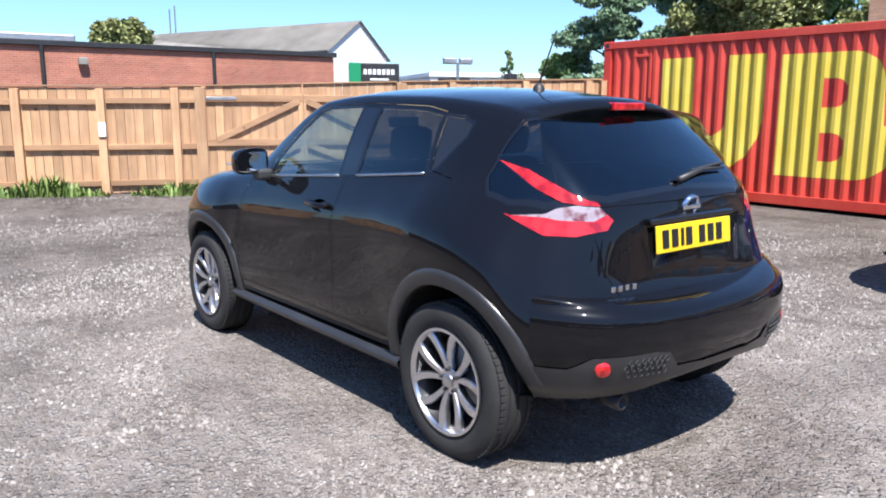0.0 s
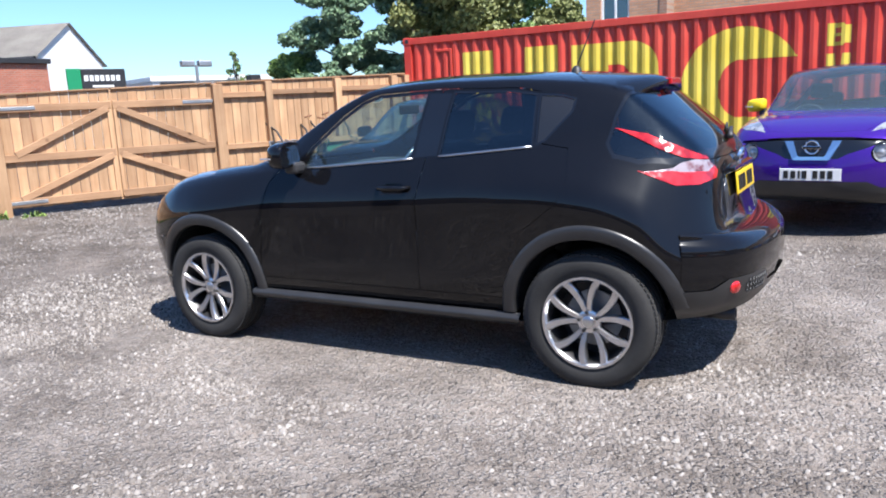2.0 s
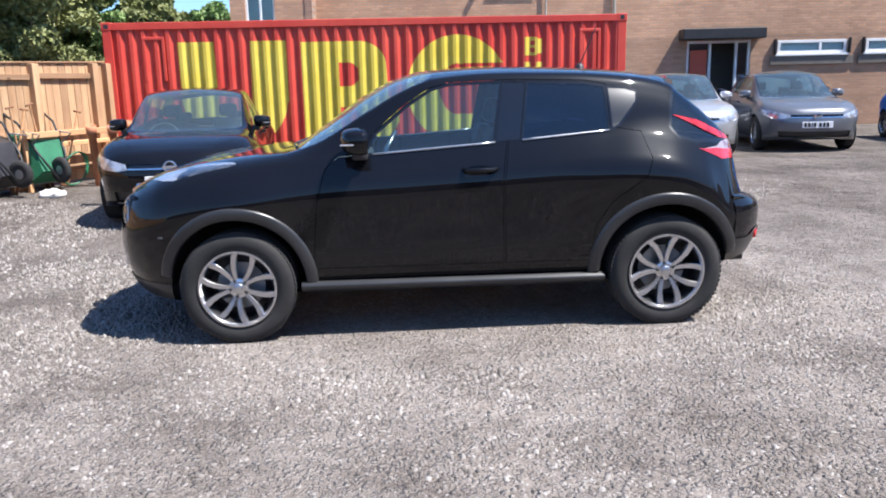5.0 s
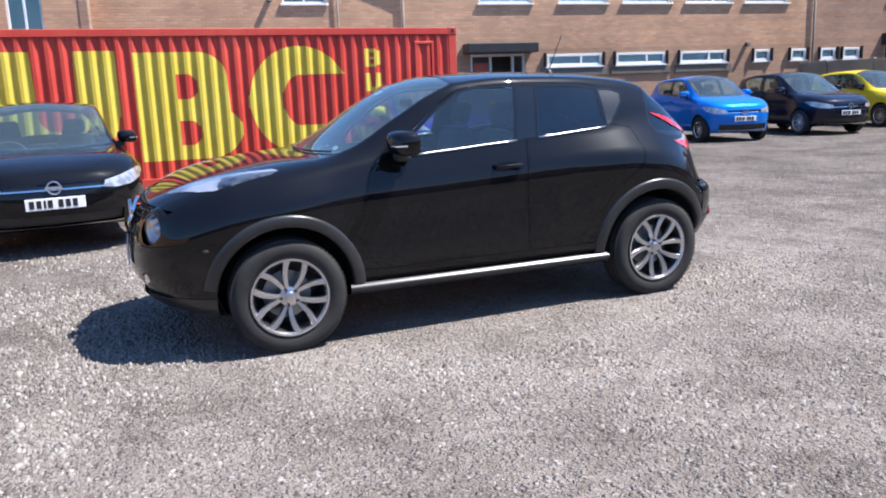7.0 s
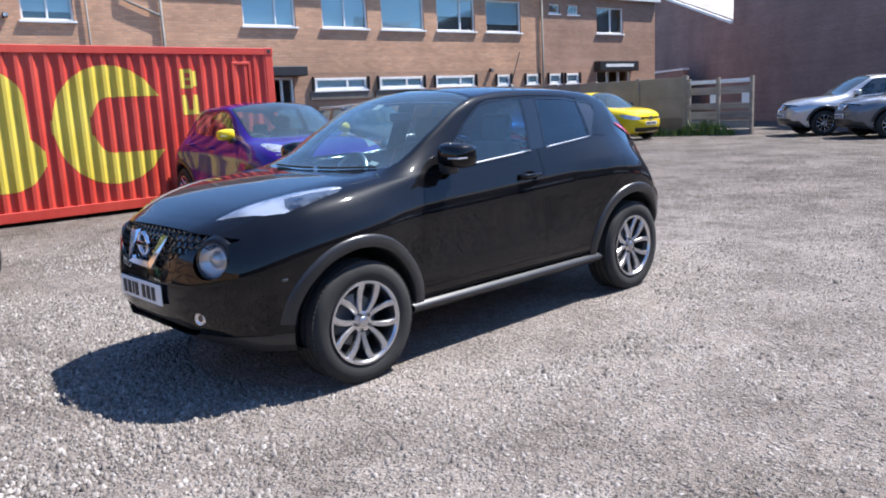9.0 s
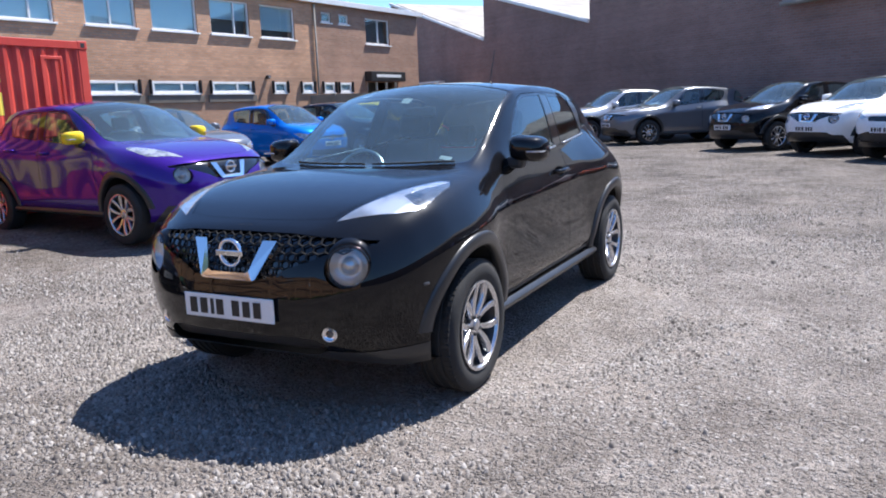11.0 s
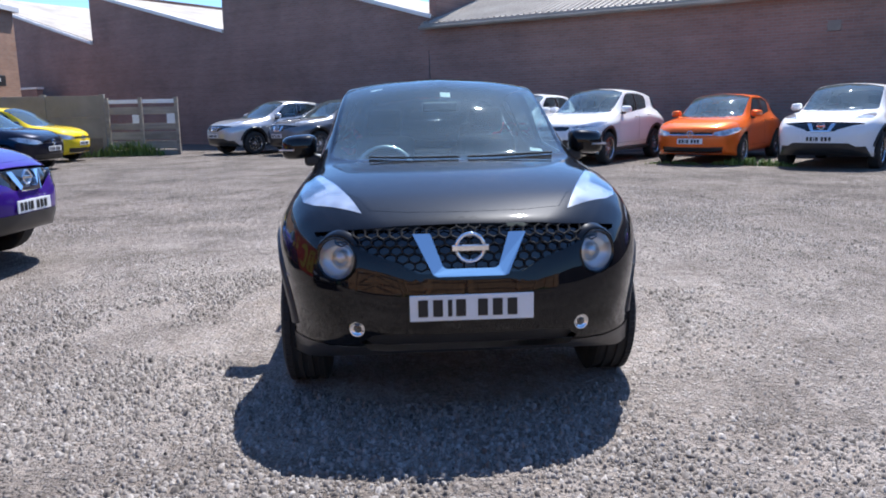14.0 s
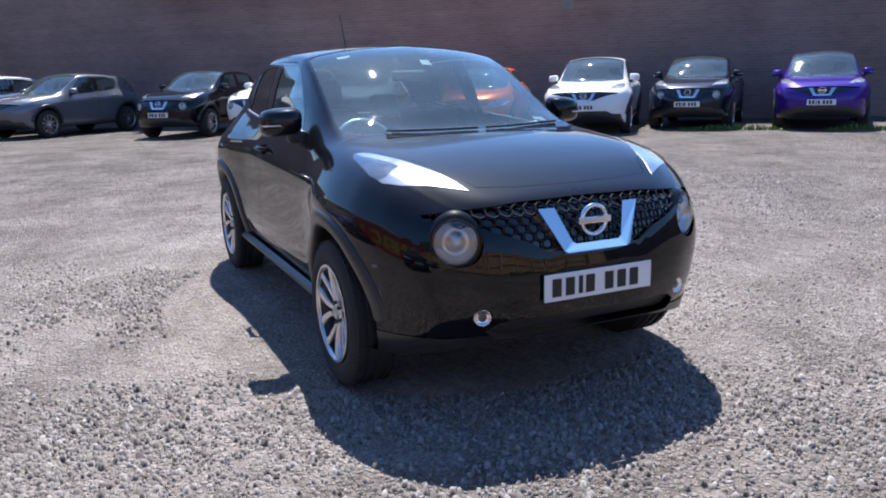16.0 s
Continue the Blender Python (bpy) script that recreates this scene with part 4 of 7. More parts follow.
def grow(poly, d):
    """An outline moved outwards by d."""
    n = len(poly)
    area = sum(a[0] * b[1] - b[0] * a[1] for a, b in zip(poly, poly[1:] + poly[:1]))
    s = 1 if area > 0 else -1
    out = []
    for i in range(n):
        p, q, r = Vector(poly[i - 1]), Vector(poly[i]), Vector(poly[(i + 1) % n])
        e, f = (q - p).normalized(), (r - q).normalized()
        n1, n2 = Vector((e.y, -e.x)) * s, Vector((f.y, -f.x)) * s
        k = n1 + n2
        out.append(tuple(q + k * (d / max(0.35, 1 + n1.dot(n2)))))
    return out


WHEELS = {}


def build_wheel(radius, rim_r, width, style, fine):
    """Mesh data of a tyre and its rim; outer side at +y. Made once for each size."""
    key = (radius, rim_r, width, style, fine)
    if key in WHEELS:
        return WHEELS[key]
    n = 64 if fine else 28
    w = width / 2
    prof = [(rim_r - .012, -w * .8), (rim_r + .01, -w * .95), (rim_r + (radius - rim_r) * .5, -w), (radius - .022, -w * .93), (radius - .004, -w * .78)]
    if fine:
        for g in (-.45, 0, .45):
            prof += [(radius, w * (g - .13)), (radius - .009, w * (g - .10)), (radius - .009, w * (g + .10)), (radius, w * (g + .13))]
    else:
        prof += [(radius, 0)]
    prof += [(radius - .004, w * .78), (radius - .022, w * .93), (radius - (radius - rim_r) * .35, w * .99), (rim_r + .035, w), (rim_r + .012, w * .93), (rim_r - .012, w * .8)]
    tyre = lathe(bmesh.new(), prof, n)
    if fine:
        # shoulder blocks of the tread
        for i in range(72):
            a = 360 * i / 72
            for s in (-1, 1):
                box(tyre, (-.010, s * w * .66 - .012, radius - .007), (.010, s * w * .66 + .017 * s, radius + .0015), 0, Matrix.Rotation(radians(a), 4, "Y"))
    y = w * .72
    bm = lathe(bmesh.new(), [(rim_r - .02, -w * .7), (rim_r, -w * .75), (rim_r, y + .02), (rim_r - .008, y + .026), (rim_r - .02, y + .012), (rim_r - .035, y - .02), (rim_r - .045, -w * .4), (.06, -w * .35)], n)
    barrel = bm
    face = bmesh.new()
    lathe(face, [(rim_r - .004, y + .015), (rim_r - .002, y + .028), (rim_r - .014, y + .028), (rim_r - .022, y + .014)], n)
    hub = y - .012
    pairs = 5 if style == "petal" else 0
    step = 12 if fine else 6
    for i in range(pairs):
        base = 2 * math.pi * i / pairs + math.pi / 2
        for s in (-1, 1):
            ring = []
            for j in range(step + 1):
                t = j / step
                r = .05 + (rim_r - .058) * t
                off = s * (.20 + .02 * t + .19 * t ** 2)
                wd = .013 + .009 * t
                a = base + off
                c = Vector((math.cos(a) * r, hub + .028 * t ** 1.5 + .006 * math.sin(math.pi * t), math.sin(a) * r))
                side = Vector((-math.sin(a), 0, math.cos(a)))
                ring.append([face.verts.new(c + side * wd * q + Vector((0, h, 0))) for q, h in ((-1, -.03), (-1, 0), (-.75, .006), (.75, .006), (1, 0), (1, -.03))])
            for p, q in zip(ring, ring[1:]):
                for k in range(5):
                    face.faces.new((p[k], p[k + 1], q[k + 1], q[k]))
    if style == "spoke":
        for i in range(10):
            a = 2 * math.pi * i / 10
            m = Matrix.Rotation(a, 4, "Y")
            box(face, (.05, hub - .02, -.016), (rim_r - .012, hub + .012, .016), .006, m)
    lathe(face, [(.002, hub + .010), (.045, hub + .010), (.058, hub + .004), (.062, hub - .02)], 24 if fine else 12)
    bmesh.ops.recalc_face_normals(face, faces=face.faces[:])
    bmesh.ops.recalc_face_normals(barrel, faces=barrel.faces[:])
    cap = lathe(bmesh.new(), [(.001, hub + .021), (.022, hub + .021), (.028, hub + .017), (.03, hub + .01)], 20)
    nuts = []
    for i in range(5):
        a = 2 * math.pi * i / 5 + .3
        nuts.append(("wheel_nut", lathe(bmesh.new(), [(.001, hub + .018), (.008, hub + .018), (.009, hub - .004)], 8, "y", Matrix.Translation((.048 * math.cos(a), 0, .048 * math.sin(a)))), DARK_TRIM, False))
    disc = lathe(bmesh.new(), [(.001, -w * .1), (.14, -w * .1), (.14, -w * .2), (.001, -w * .2)], n)
    made = []
    for name, b, mat, sm in (("tyre", tyre, RUBBER, True), ("rim_barrel", barrel, ALLOY_DARK, True), ("rim", face, ALLOY, True), ("centre_cap", cap, SILVER, True), *nuts, ("brake_disc", disc, STEEL, False)):
        if not fine and name in ("wheel_nut", "brake_disc"):
            b.free()
            continue
        me = bpy.data.meshes.new(name)
        b.to_mesh(me)
        b.free()
        me.materials.append(mat)
        if sm:
            me.shade_smooth()
            me.set_sharp_from_angle(angle=radians(38))
        made.append((name, me))
    WHEELS[key] = made
    return made


def add_wheels(root, shape, radius, rim_r, width, track, style, fine, steer=0.0, lift=(0.0, 0.0)):
    for x, up in zip(shape.axles, lift):
        for s in (1, -1):
            holder = new("wheel")
            holder.empty_display_size = 0.1
            holder.parent = root
            turn = (0 if s > 0 else 180) + (steer if x > 0 else 0)
            holder.matrix_local = pose(x, s * (track / 2), radius - .004 + up, 0, 23 if x > 0 else 8, turn)
            for name, me in build_wheel(radius, rim_r, width, style, fine):
                ob = new(name, me)
                ob.parent = holder


def plate(parent, m, colour, name="number_plate", label=""):
    """A number plate, its characters as plain dark bars. Faces -y of its own frame."""
    bm = boxed((-.26, -.004, -.0555), (.26, .004, .0555), .006, m)
    ob = part(name, bm, colour, parent, label)
    x = -.225
    for i, w in enumerate((.05, .05, .022, .05, 0, .05, .05, .05)):
        if not w:
            x += .03
            continue
        part("character_bar", boxed((x, -.0075, -.036), (x + w * .82, -.0045, .036), 0, m), INK, ob)
        x += w + .012
    return ob


def ring_arc(bm, cx, cz, r0, r1, a0, a1, y_at, lip, n):
    """A band of cladding round a wheel arch; y_at gives the outer face's y for a point (x, z)."""
    rows = []
    for i in range(n + 1):
        a = a0 + (a1 - a0) * i / n
        row = []
        for r, h in ((r0, -.03), (r0, lip * .6), (r0 + .012, lip), (r1 - .018, lip), (r1 - .004, lip * .55), (r1, -.012)):
            x, z = cx + r * math.cos(a), cz + r * math.sin(a)
            row.append(bm.verts.new((x, y_at(x, z) + h, z)))
        rows.append(row)
    for a, b in zip(rows, rows[1:]):
        for k in range(5):
            bm.faces.new((a[k], b[k], b[k + 1], a[k + 1]))
    return bm


def mirror_y(bm):
    bmesh.ops.scale(bm, vec=(1, -1, 1), verts=bm.verts[:])
    bmesh.ops.reverse_faces(bm, faces=bm.faces[:])
    return bm


def add_mirror(root, shape, side, cover, x=.53, y=.864, z=1.160, scale=.98):
    """A door mirror: painted shell, foot and glass."""
    def at(bm):
        m = Matrix.Translation((shape.x(x), side * y * shape.w, shape.z(z))) @ Matrix.Diagonal((scale, side * scale, scale, 1))
        bmesh.ops.transform(bm, matrix=m, verts=bm.verts[:])
        if side < 0:
            bmesh.ops.reverse_faces(bm, faces=bm.faces[:])
        return bm
    bm = bmesh.new()
    bmesh.ops.create_icosphere(bm, subdivisions=3, radius=1)
    for v in bm.verts:
        c = v.co
        for i in range(3):
            c[i] = math.copysign(abs(c[i]) ** (0.55 if i != 0 else .8), c[i])
        c.x = max(c.x, -.28)
        c.x, c.y, c.z = c.x * .105 + .02 * c.y * 0 - .03 * (c.y > 0) * c.y, c.y * .108, c.z * .074 - .008 * c.y
    shell = part("mirror_shell", at(bm), cover, root, smooth=True)
    part("mirror_glass", at(boxed((-.034, -.09, -.055), (-.031, .092, .053), .001)), MIRROR, shell, "mirror glass")
    part("mirror_foot", at(boxed((-.05, -.13, -.115), (.045, -.03, -.045), .02)), DARK_TRIM, shell)
    part("indicator_strip", at(boxed((.02, -.06, -.020), (.098, .109, -.010), .004)), CLEAR_LENS, shell)


def add_seats(root, shape, fine):
    w = shape.w
    for x, rear in ((.02, False), (-.80, True)):
        for y in (-.36, .36):
            X = shape.x(x)
            zs = shape.z(.62)
            bm = bmesh.new()
            box(bm, (X - .22, y * w - .22, zs - .28), (X + .28, y * w + .22, zs), .06)
            seat = part("seat", bm, FABRIC, root)
            top = shape.z(1.20 if not rear else 1.08)
            L = top - zs
            part("backrest", boxed((-.08, y * w - .21, 0), (.06, y * w + .21, L), .05, pose(X - .20, 0, zs, 0, -14, 0)), FABRIC, seat)
            part("headrest", boxed((-.05, y * w - .12, L + .02), (.04, y * w + .12, L + .19), .04, pose(X - .20, 0, zs, 0, -14, 0)), FABRIC, seat)
    # dashboard, cowl shelf, wheel
    xs = shape.x(.62)
    part("dashboard", boxed((xs - .12, -.66 * w, shape.z(.72)), (shape.x(.92), .66 * w, shape.z(1.03)), .05), CABIN, root)
    part("cabin_floor", boxed((shape.x(-1.55), -.66 * w, shape.z(.34)), (shape.x(.9), .66 * w, shape.z(.37)), 0), UNDERSIDE, root)
    part("parcel_shelf", boxed((shape.x(-1.68), -.60 * w, shape.z(1.0)), (shape.x(-1.12), .60 * w, shape.z(1.02)), 0), CABIN, root)
    bm = bmesh.new()
    m = pose(xs - .20, -.36 * w, shape.z(.98), 0, 62, 0)
    tube(bm, [m @ Vector((.18 * math.cos(a), .18 * math.sin(a), 0)) for a in np.linspace(0, 2 * math.pi, 24, endpoint=False)], .014, 6, True)
    wheel = part("steering_wheel", bm, SILVER if fine else CABIN, root, smooth=True)
    part("wheel_hub", boxed((-.06, -.17, -.015), (.05, .17, .02), .01, m), CABIN, wheel)


def finish_body(skin, root, paint):
    ob = skin.finish(skin.bm, "body", paint, root)
    return ob


def build_car(root, shape, paint, fine=False, rear_tint=False, wheel=(.334, .229, .215, "petal"), cladding=None, mirror_paint=None, grille_low=False, badge=True, rear_plate=True, plates=True, v_grille=True, lamp=None, lamp_ahead=None, bars=None, round_lamps=True, steer=0.0, lift=(0.0, 0.0)):
    """A car from its shape: skin cut into panels, panes and lamps, then wheels, cabin and fittings."""
    skin = Skin(shape.loft(140, True) if fine else shape.loft(68, True))
    skin.mid = 0.0
    radius = wheel[0]
    arch = radius + (.062 if cladding else .045)
    hub_z = {x: radius + (.010 if cladding else 0) + k for x, k in zip(shape.axles, lift)}
    # wheel arches
    for x in shape.axles:
        circle = [(x + arch * math.cos(a), hub_z[x] + arch * math.sin(a)) for a in np.linspace(-.62, math.pi + .62, 26 if fine else 16)]
        for s in (1, -1):
            skin.drop(skin.cut(circle, "y", s))
            liner = bmesh.new()
            rows = []
            for i in range(17):
                a = -.02 + (math.pi + (.04 if x > 0 else -.16)) * i / 16
                lx, lz = x + (arch + .004) * math.cos(a), hub_z[x] + (arch + .004) * math.sin(a)
                rows.append([liner.verts.new((lx, s * y, lz)) for y in (shape.flank(lx, lz) - .014, .50)])
            for p, q in zip(rows, rows[1:]):
                liner.faces.new((p[0], q[0], q[1], p[1]))
            liner.faces.new([r[1] for r in rows])
            part("wheel_liner", liner, UNDERSIDE, root)
    # side panes
    rear_glass = GLASS_TINT if rear_tint else GLASS_CLEAR
    for s in (1, -1):
        for poly, g in ((SIDE_FRONT_GLASS, GLASS_CLEAR), (SIDE_REAR_GLASS, rear_glass), (QUARTER_GLASS, HANDLE_PANEL if fine else rear_glass)):
            poly = shape.side(poly)
            rim = grow(poly, .012)
            pane = skin.cut(poly, "y", s)
            skin.lift(pane, "handle_panel" if g == HANDLE_PANEL else "side_window", g, root, offset=-.004)
            seal = skin.cut(rim, "y", s)
            skin.lift(seal, "window_seal", GLOSS_BLACK, root, offset=-.001)
        trim = skin.cut(shape.side(PILLAR_TRIM), "y", s)
        skin.lift(trim, "pillar_trim", GLOSS_BLACK, root, offset=-.001)
        for poly, name in ((FRONT_DOOR, "front_door"), (REAR_DOOR, "rear_door")):
            poly = shape.side(poly)
            if fine:
                if name == "front_door":
                    cup = [(-.165 + .085 * math.cos(a), .968 + .033 * math.sin(a)) for a in np.linspace(0, 2 * math.pi, 20, endpoint=False)]
                    skin.lift(skin.cut(cup, "y", s), "handle_cup", paint, root, offset=-.022, rim=-.022)
                door = skin.cut(grow(poly, -.0035), "y", s)
                skin.lift(door, name, paint, root, rim=.012)
                gap = skin.cut(poly, "y", s)
                skin.lift(gap, "door_gap", UNDERSIDE, root, offset=-.012)
            else:
                door = skin.cut(grow(poly, -.004), "y", s)
                skin.lift(door, name, paint, root)
                gap = skin.cut(poly, "y", s)
                skin.lift(gap, "door_gap", UNDERSIDE, root, offset=-.008)
        if fine:
            whole = [(a, s * b) for a, b in shape.top(HEADLAMP)]
            skin.cut(whole, "z", low=shape.z(.72))
            inner = [f for f in skin.cut([(a, s * b) for a, b in shape.top(LAMP_INSERT)], "z", low=shape.z(.72)) if inside(f.calc_center_median()[:2], whole)]
            inner_co = [[v.co.copy() for v in f.verts] for f in inner]
            insert = skin.lift(inner, "lamp_insert", LAMP_SMOKE, root, "dim inner part of the headlamp")
        if lamp_ahead:
            hl = skin.cut([(s * a, b) for a, b in shape.ahead(lamp_ahead)], "x", 1)
            hl = [f for f in hl if f.calc_center_median().x > shape.x(1.35)]
        else:
            hl = skin.cut([(a, s * b) for a, b in shape.top(HEADLAMP)], "z", low=shape.z(.72))
        if fine:
            hl_faces = [[v.co.copy() for v in f.verts] for f in hl] + inner_co
        lampo = skin.lift(hl, "headlamp", REFLECTOR if fine else CLEAR_LENS, root, "clear headlamp with bright reflector", offset=.002, rim=.008 if fine else 0)
        if fine:
            insert.parent = lampo
            skin.copy(hl_faces, "lamp_cover", GLASS_LAMP, lampo, "clear cover over the headlamp", .007)
        for poly, mat, tag in ((TAIL_ARM, RED_LENS, "red tail lamp arm"), (TAIL_CLEAR, TAIL_LENS, "clear tail lamp lens"), (TAIL_RED, RED_LENS, "red tail lamp lens")):
            tl = skin.cut(shape.side(poly), "y", s)
            skin.lift(tl, "tail_lamp", mat, root, tag, offset=.003)
    ws = both(shape.top(SCREEN))
    pane = skin.cut(ws, "z", low=shape.z(1.0))
    skin.lift(pane, "windscreen", GLASS_SCREEN if fine else GLASS_PARKED, root, offset=-.003)
    seal = skin.cut(grow(ws, .014), "z", low=shape.z(1.0))
    skin.lift(seal, "windscreen_seal", GLOSS_BLACK, root, offset=-.002)
    rs = both(shape.top(REAR_SCREEN))
    pane = skin.cut(rs, "z", low=shape.z(1.02))
    skin.lift(pane, "rear_screen", rear_glass, root, offset=-.003)
    seal = skin.cut(grow(rs, .016), "z", low=shape.z(1.02))
    skin.lift(seal, "rear_screen_seal", GLOSS_BLACK, root, offset=-.001)
    # bars across the nose of the hatchbacks: dark grille, bright strips
    for poly, mat, tag, out in bars or ():
        strip = skin.cut(shape.ahead(both_ahead(poly)), "x", 1)
        skin.lift(strip, "grille" if mat == GLOSS_BLACK else "trim_strip", mat, root, tag, offset=out)
    if not bars:
        gr = skin.cut(shape.ahead(both_ahead(GRILLE)), "x", 1)
        skin.lift(gr, "grille", GLOSS_BLACK, root, offset=-.02)
    if cladding and not fine:
        low = [f for f in skin.cut(shape.ahead(both_ahead([(0, .485), (.46, .485), (.56, .43), (.70, .43), (.80, .18), (0, .18)])), "x", 1) if f.calc_center_median().x > shape.x(1.62)]
        skin.lift(low, "bumper_trim", PLASTIC, root, "black plastic lower bumper", offset=.003)
    it = skin.cut(shape.ahead(both_ahead(INTAKE)), "x", 1)
    skin.lift(it, "air_intake", DARK_TRIM, root, offset=-.03)
    bn = both(shape.top(BONNET))
    panel = skin.cut(grow(bn, -.003), "z", low=shape.z(.80))
    skin.lift(panel, "bonnet", paint, root, rim=.012 if fine else 0)
    gap = skin.cut(bn, "z", low=shape.z(.80))
    skin.lift(gap, "bonnet_gap", UNDERSIDE, root, offset=-.01)
    # front plate
    if plates:
        co, n = skin.on((5, 0, shape.z(.55)), (-1, 0, 0))
        plate(root, pose(co.x + .012, 0, shape.z(.55), 0, 0, 90), PLATE_WHITE, label="white front number plate")
        if rear_plate:
            co, n = skin.on((-5, 0, shape.z(.95)), (1, 0, 0))
            plate(root, pose(co.x - .016, 0, shape.z(.95), -6, 0, -90), PLATE_YELLOW, label="yellow rear number plate")
    for s in (1, -1):
        add_mirror(root, shape, s, mirror_paint or paint)
        # door handles
        for hx, hz in ((-.165, .975), (-1.0, 1.28)) if fine else ((-.20, .985), (-.86, 1.02)):
            X, Z = shape.x(hx), shape.z(hz)
            co, n = skin.on((X, s * 3, Z), (0, -s, 0))
            if co is None:
                continue
            if fine and hx < -.5:
                continue
            bm = bmesh.new()
            tube(bm, [(X + .10, co.y - s * .004, Z), (X + .075, co.y + s * .035, Z), (X - .075, co.y + s * .035, Z), (X - .10, co.y - s * .004, Z)], .014, 8)
            part("door_handle", bm, paint, root, smooth=True)
        # bonnet-side fog lamps
        if round_lamps:
            ring = [(s * .565 * shape.w + .090 * math.cos(a), shape.z(.742) + .090 * math.sin(a)) for a in np.linspace(0, 2 * math.pi, 24, endpoint=False)]
            skin.drop(skin.cut(ring, "x", 1))
            co, n = skin.on((5, s * .565 * shape.w, shape.z(.742)), (-1, 0, 0))
            aim = Vector((1, s * .48, .10)).to_track_quat("Z", "Y").to_matrix().to_4x4()
            m = Matrix.Translation(co + Vector((-.028, -s * .004, 0))) @ aim
            lampb = part("round_lamp", lathe(bmesh.new(), [(.096, -.10), (.096, .006), (.092, .016), (.087, .014), (.085, -.02), (.02, -.07)], 40 if fine else 20, "z", m), GLOSS_BLACK, root, "round main lamp in a black ring", True)
            if fine:
                part("lamp_pod", lathe(bmesh.new(), [(.150, -.100), (.136, -.055), (.120, -.018), (.108, .002), (.099, .008), (.094, .0)], 48, "z", m), paint, lampb, "black painted pod round the lamp", True)
            part("reflector_bowl", lathe(bmesh.new(), [(.085, .006), (.080, -.010), (.056, -.035), (.036, -.038), (.035, -.014), (.001, -.002)], 32, "z", m), SILVER if fine else CLEAR_LENS, lampb, smooth=True)
            part("lens", lathe(bmesh.new(), [(.087, .010), (.076, .021), (.045, .030), (.001, .034)], 32, "z", m), GLASS_LAMP, lampb, smooth=True)
    co, n = skin.on((5, 0, shape.z(.80)), (-1, 0, 0))
    if v_grille:
        bm = bmesh.new()
        outline = [(-.240, .853), (-.166, .853), (-.117, .722), (-.102, .712), (.102, .712), (.117, .722), (.166, .853), (.240, .853), (.158, .688), (.140, .680), (-.140, .680), (-.158, .688)]
        prism(bm, [(a * shape.w, shape.z(b)) for a, b in outline], .05)
        for v in bm.verts:
            y, d, z = v.co.x, v.co.y, v.co.z
            q, n2 = skin.on((5, y, z), (-1, 0, 0))
            v.co = Vector(((q.x if q else co.x) + .022 - d, y, z))
        bmesh.ops.recalc_face_normals(bm, faces=bm.faces[:])
        part("grille_frame", bm, CHROME, root, "chrome V-shaped grille frame")
    if badge:
        z = shape.z(.795 if not bars else .715)
        q, n2 = skin.on((5, 0, z), (-1, 0, 0))
        bm = bmesh.new()
        m = Matrix.Translation((q.x + .012, 0, z))
        lathe(bm, [(.066, 0), (.066, .014), (.060, .018), (.051, .014), (.050, 0)], 36, "x", m)
        b = part("badge", bm, CHROME, root, "round chrome badge", True)
        part("badge_bar", boxed((q.x + .012, -.078, z - .013), (q.x + .031, .078, z + .013), .004), CHROME, b)
    add_seats(root, shape, fine)
    add_wheels(root, shape, wheel[0], wheel[1], wheel[2], 2 * (shape.c["yc"](shape.axles[0]) - .10), wheel[3], fine, steer, lift)
    # cladding
    if cladding:
        for x in shape.axles:
            for s in (1, -1):
                bm = ring_arc(bmesh.new(), x, hub_z[x], arch - .002, arch + .072, .14 if x > 0 else -.02, math.pi + (.04 if x > 0 else -.16), shape.flank, .018, 30 if fine else 14)
                if s < 0:
                    mirror_y(bm)
                part("arch_cladding", bm, cladding, root, smooth=True)
        for s in (1, -1):
            bm = bmesh.new()
            xs = np.linspace(shape.axles[0] - arch + .03, shape.axles[1] + arch - .03, 24)
            rows = []
            for x in xs:
                y = shape.c["yc"](0)
                rows.append([bm.verts.new((x, yy, zz)) for yy, zz in ((y - .10, shape.z(.272)), (y - .02, shape.z(.280)), (y + .008, shape.z(.302)), (y + .016, shape.z(.316)), (y + .013, shape.z(.328)), (y - .016, shape.z(.345)))])
            for a, b in zip(rows, rows[1:]):
                for k in range(5):
                    bm.faces.new((a[k], a[k + 1], b[k + 1], b[k]))
            if s < 0:
                mirror_y(bm)
            bmesh.ops.recalc_face_normals(bm, faces=bm.faces[:])
            part("sill_cladding", bm, cladding, root, smooth=True)
    return skin

# ---- the brick office building ----
OFFICE = pose(-7.91, -16.38, 0, 0, 0, math.degrees(math.atan2(.0835, -.9965)))


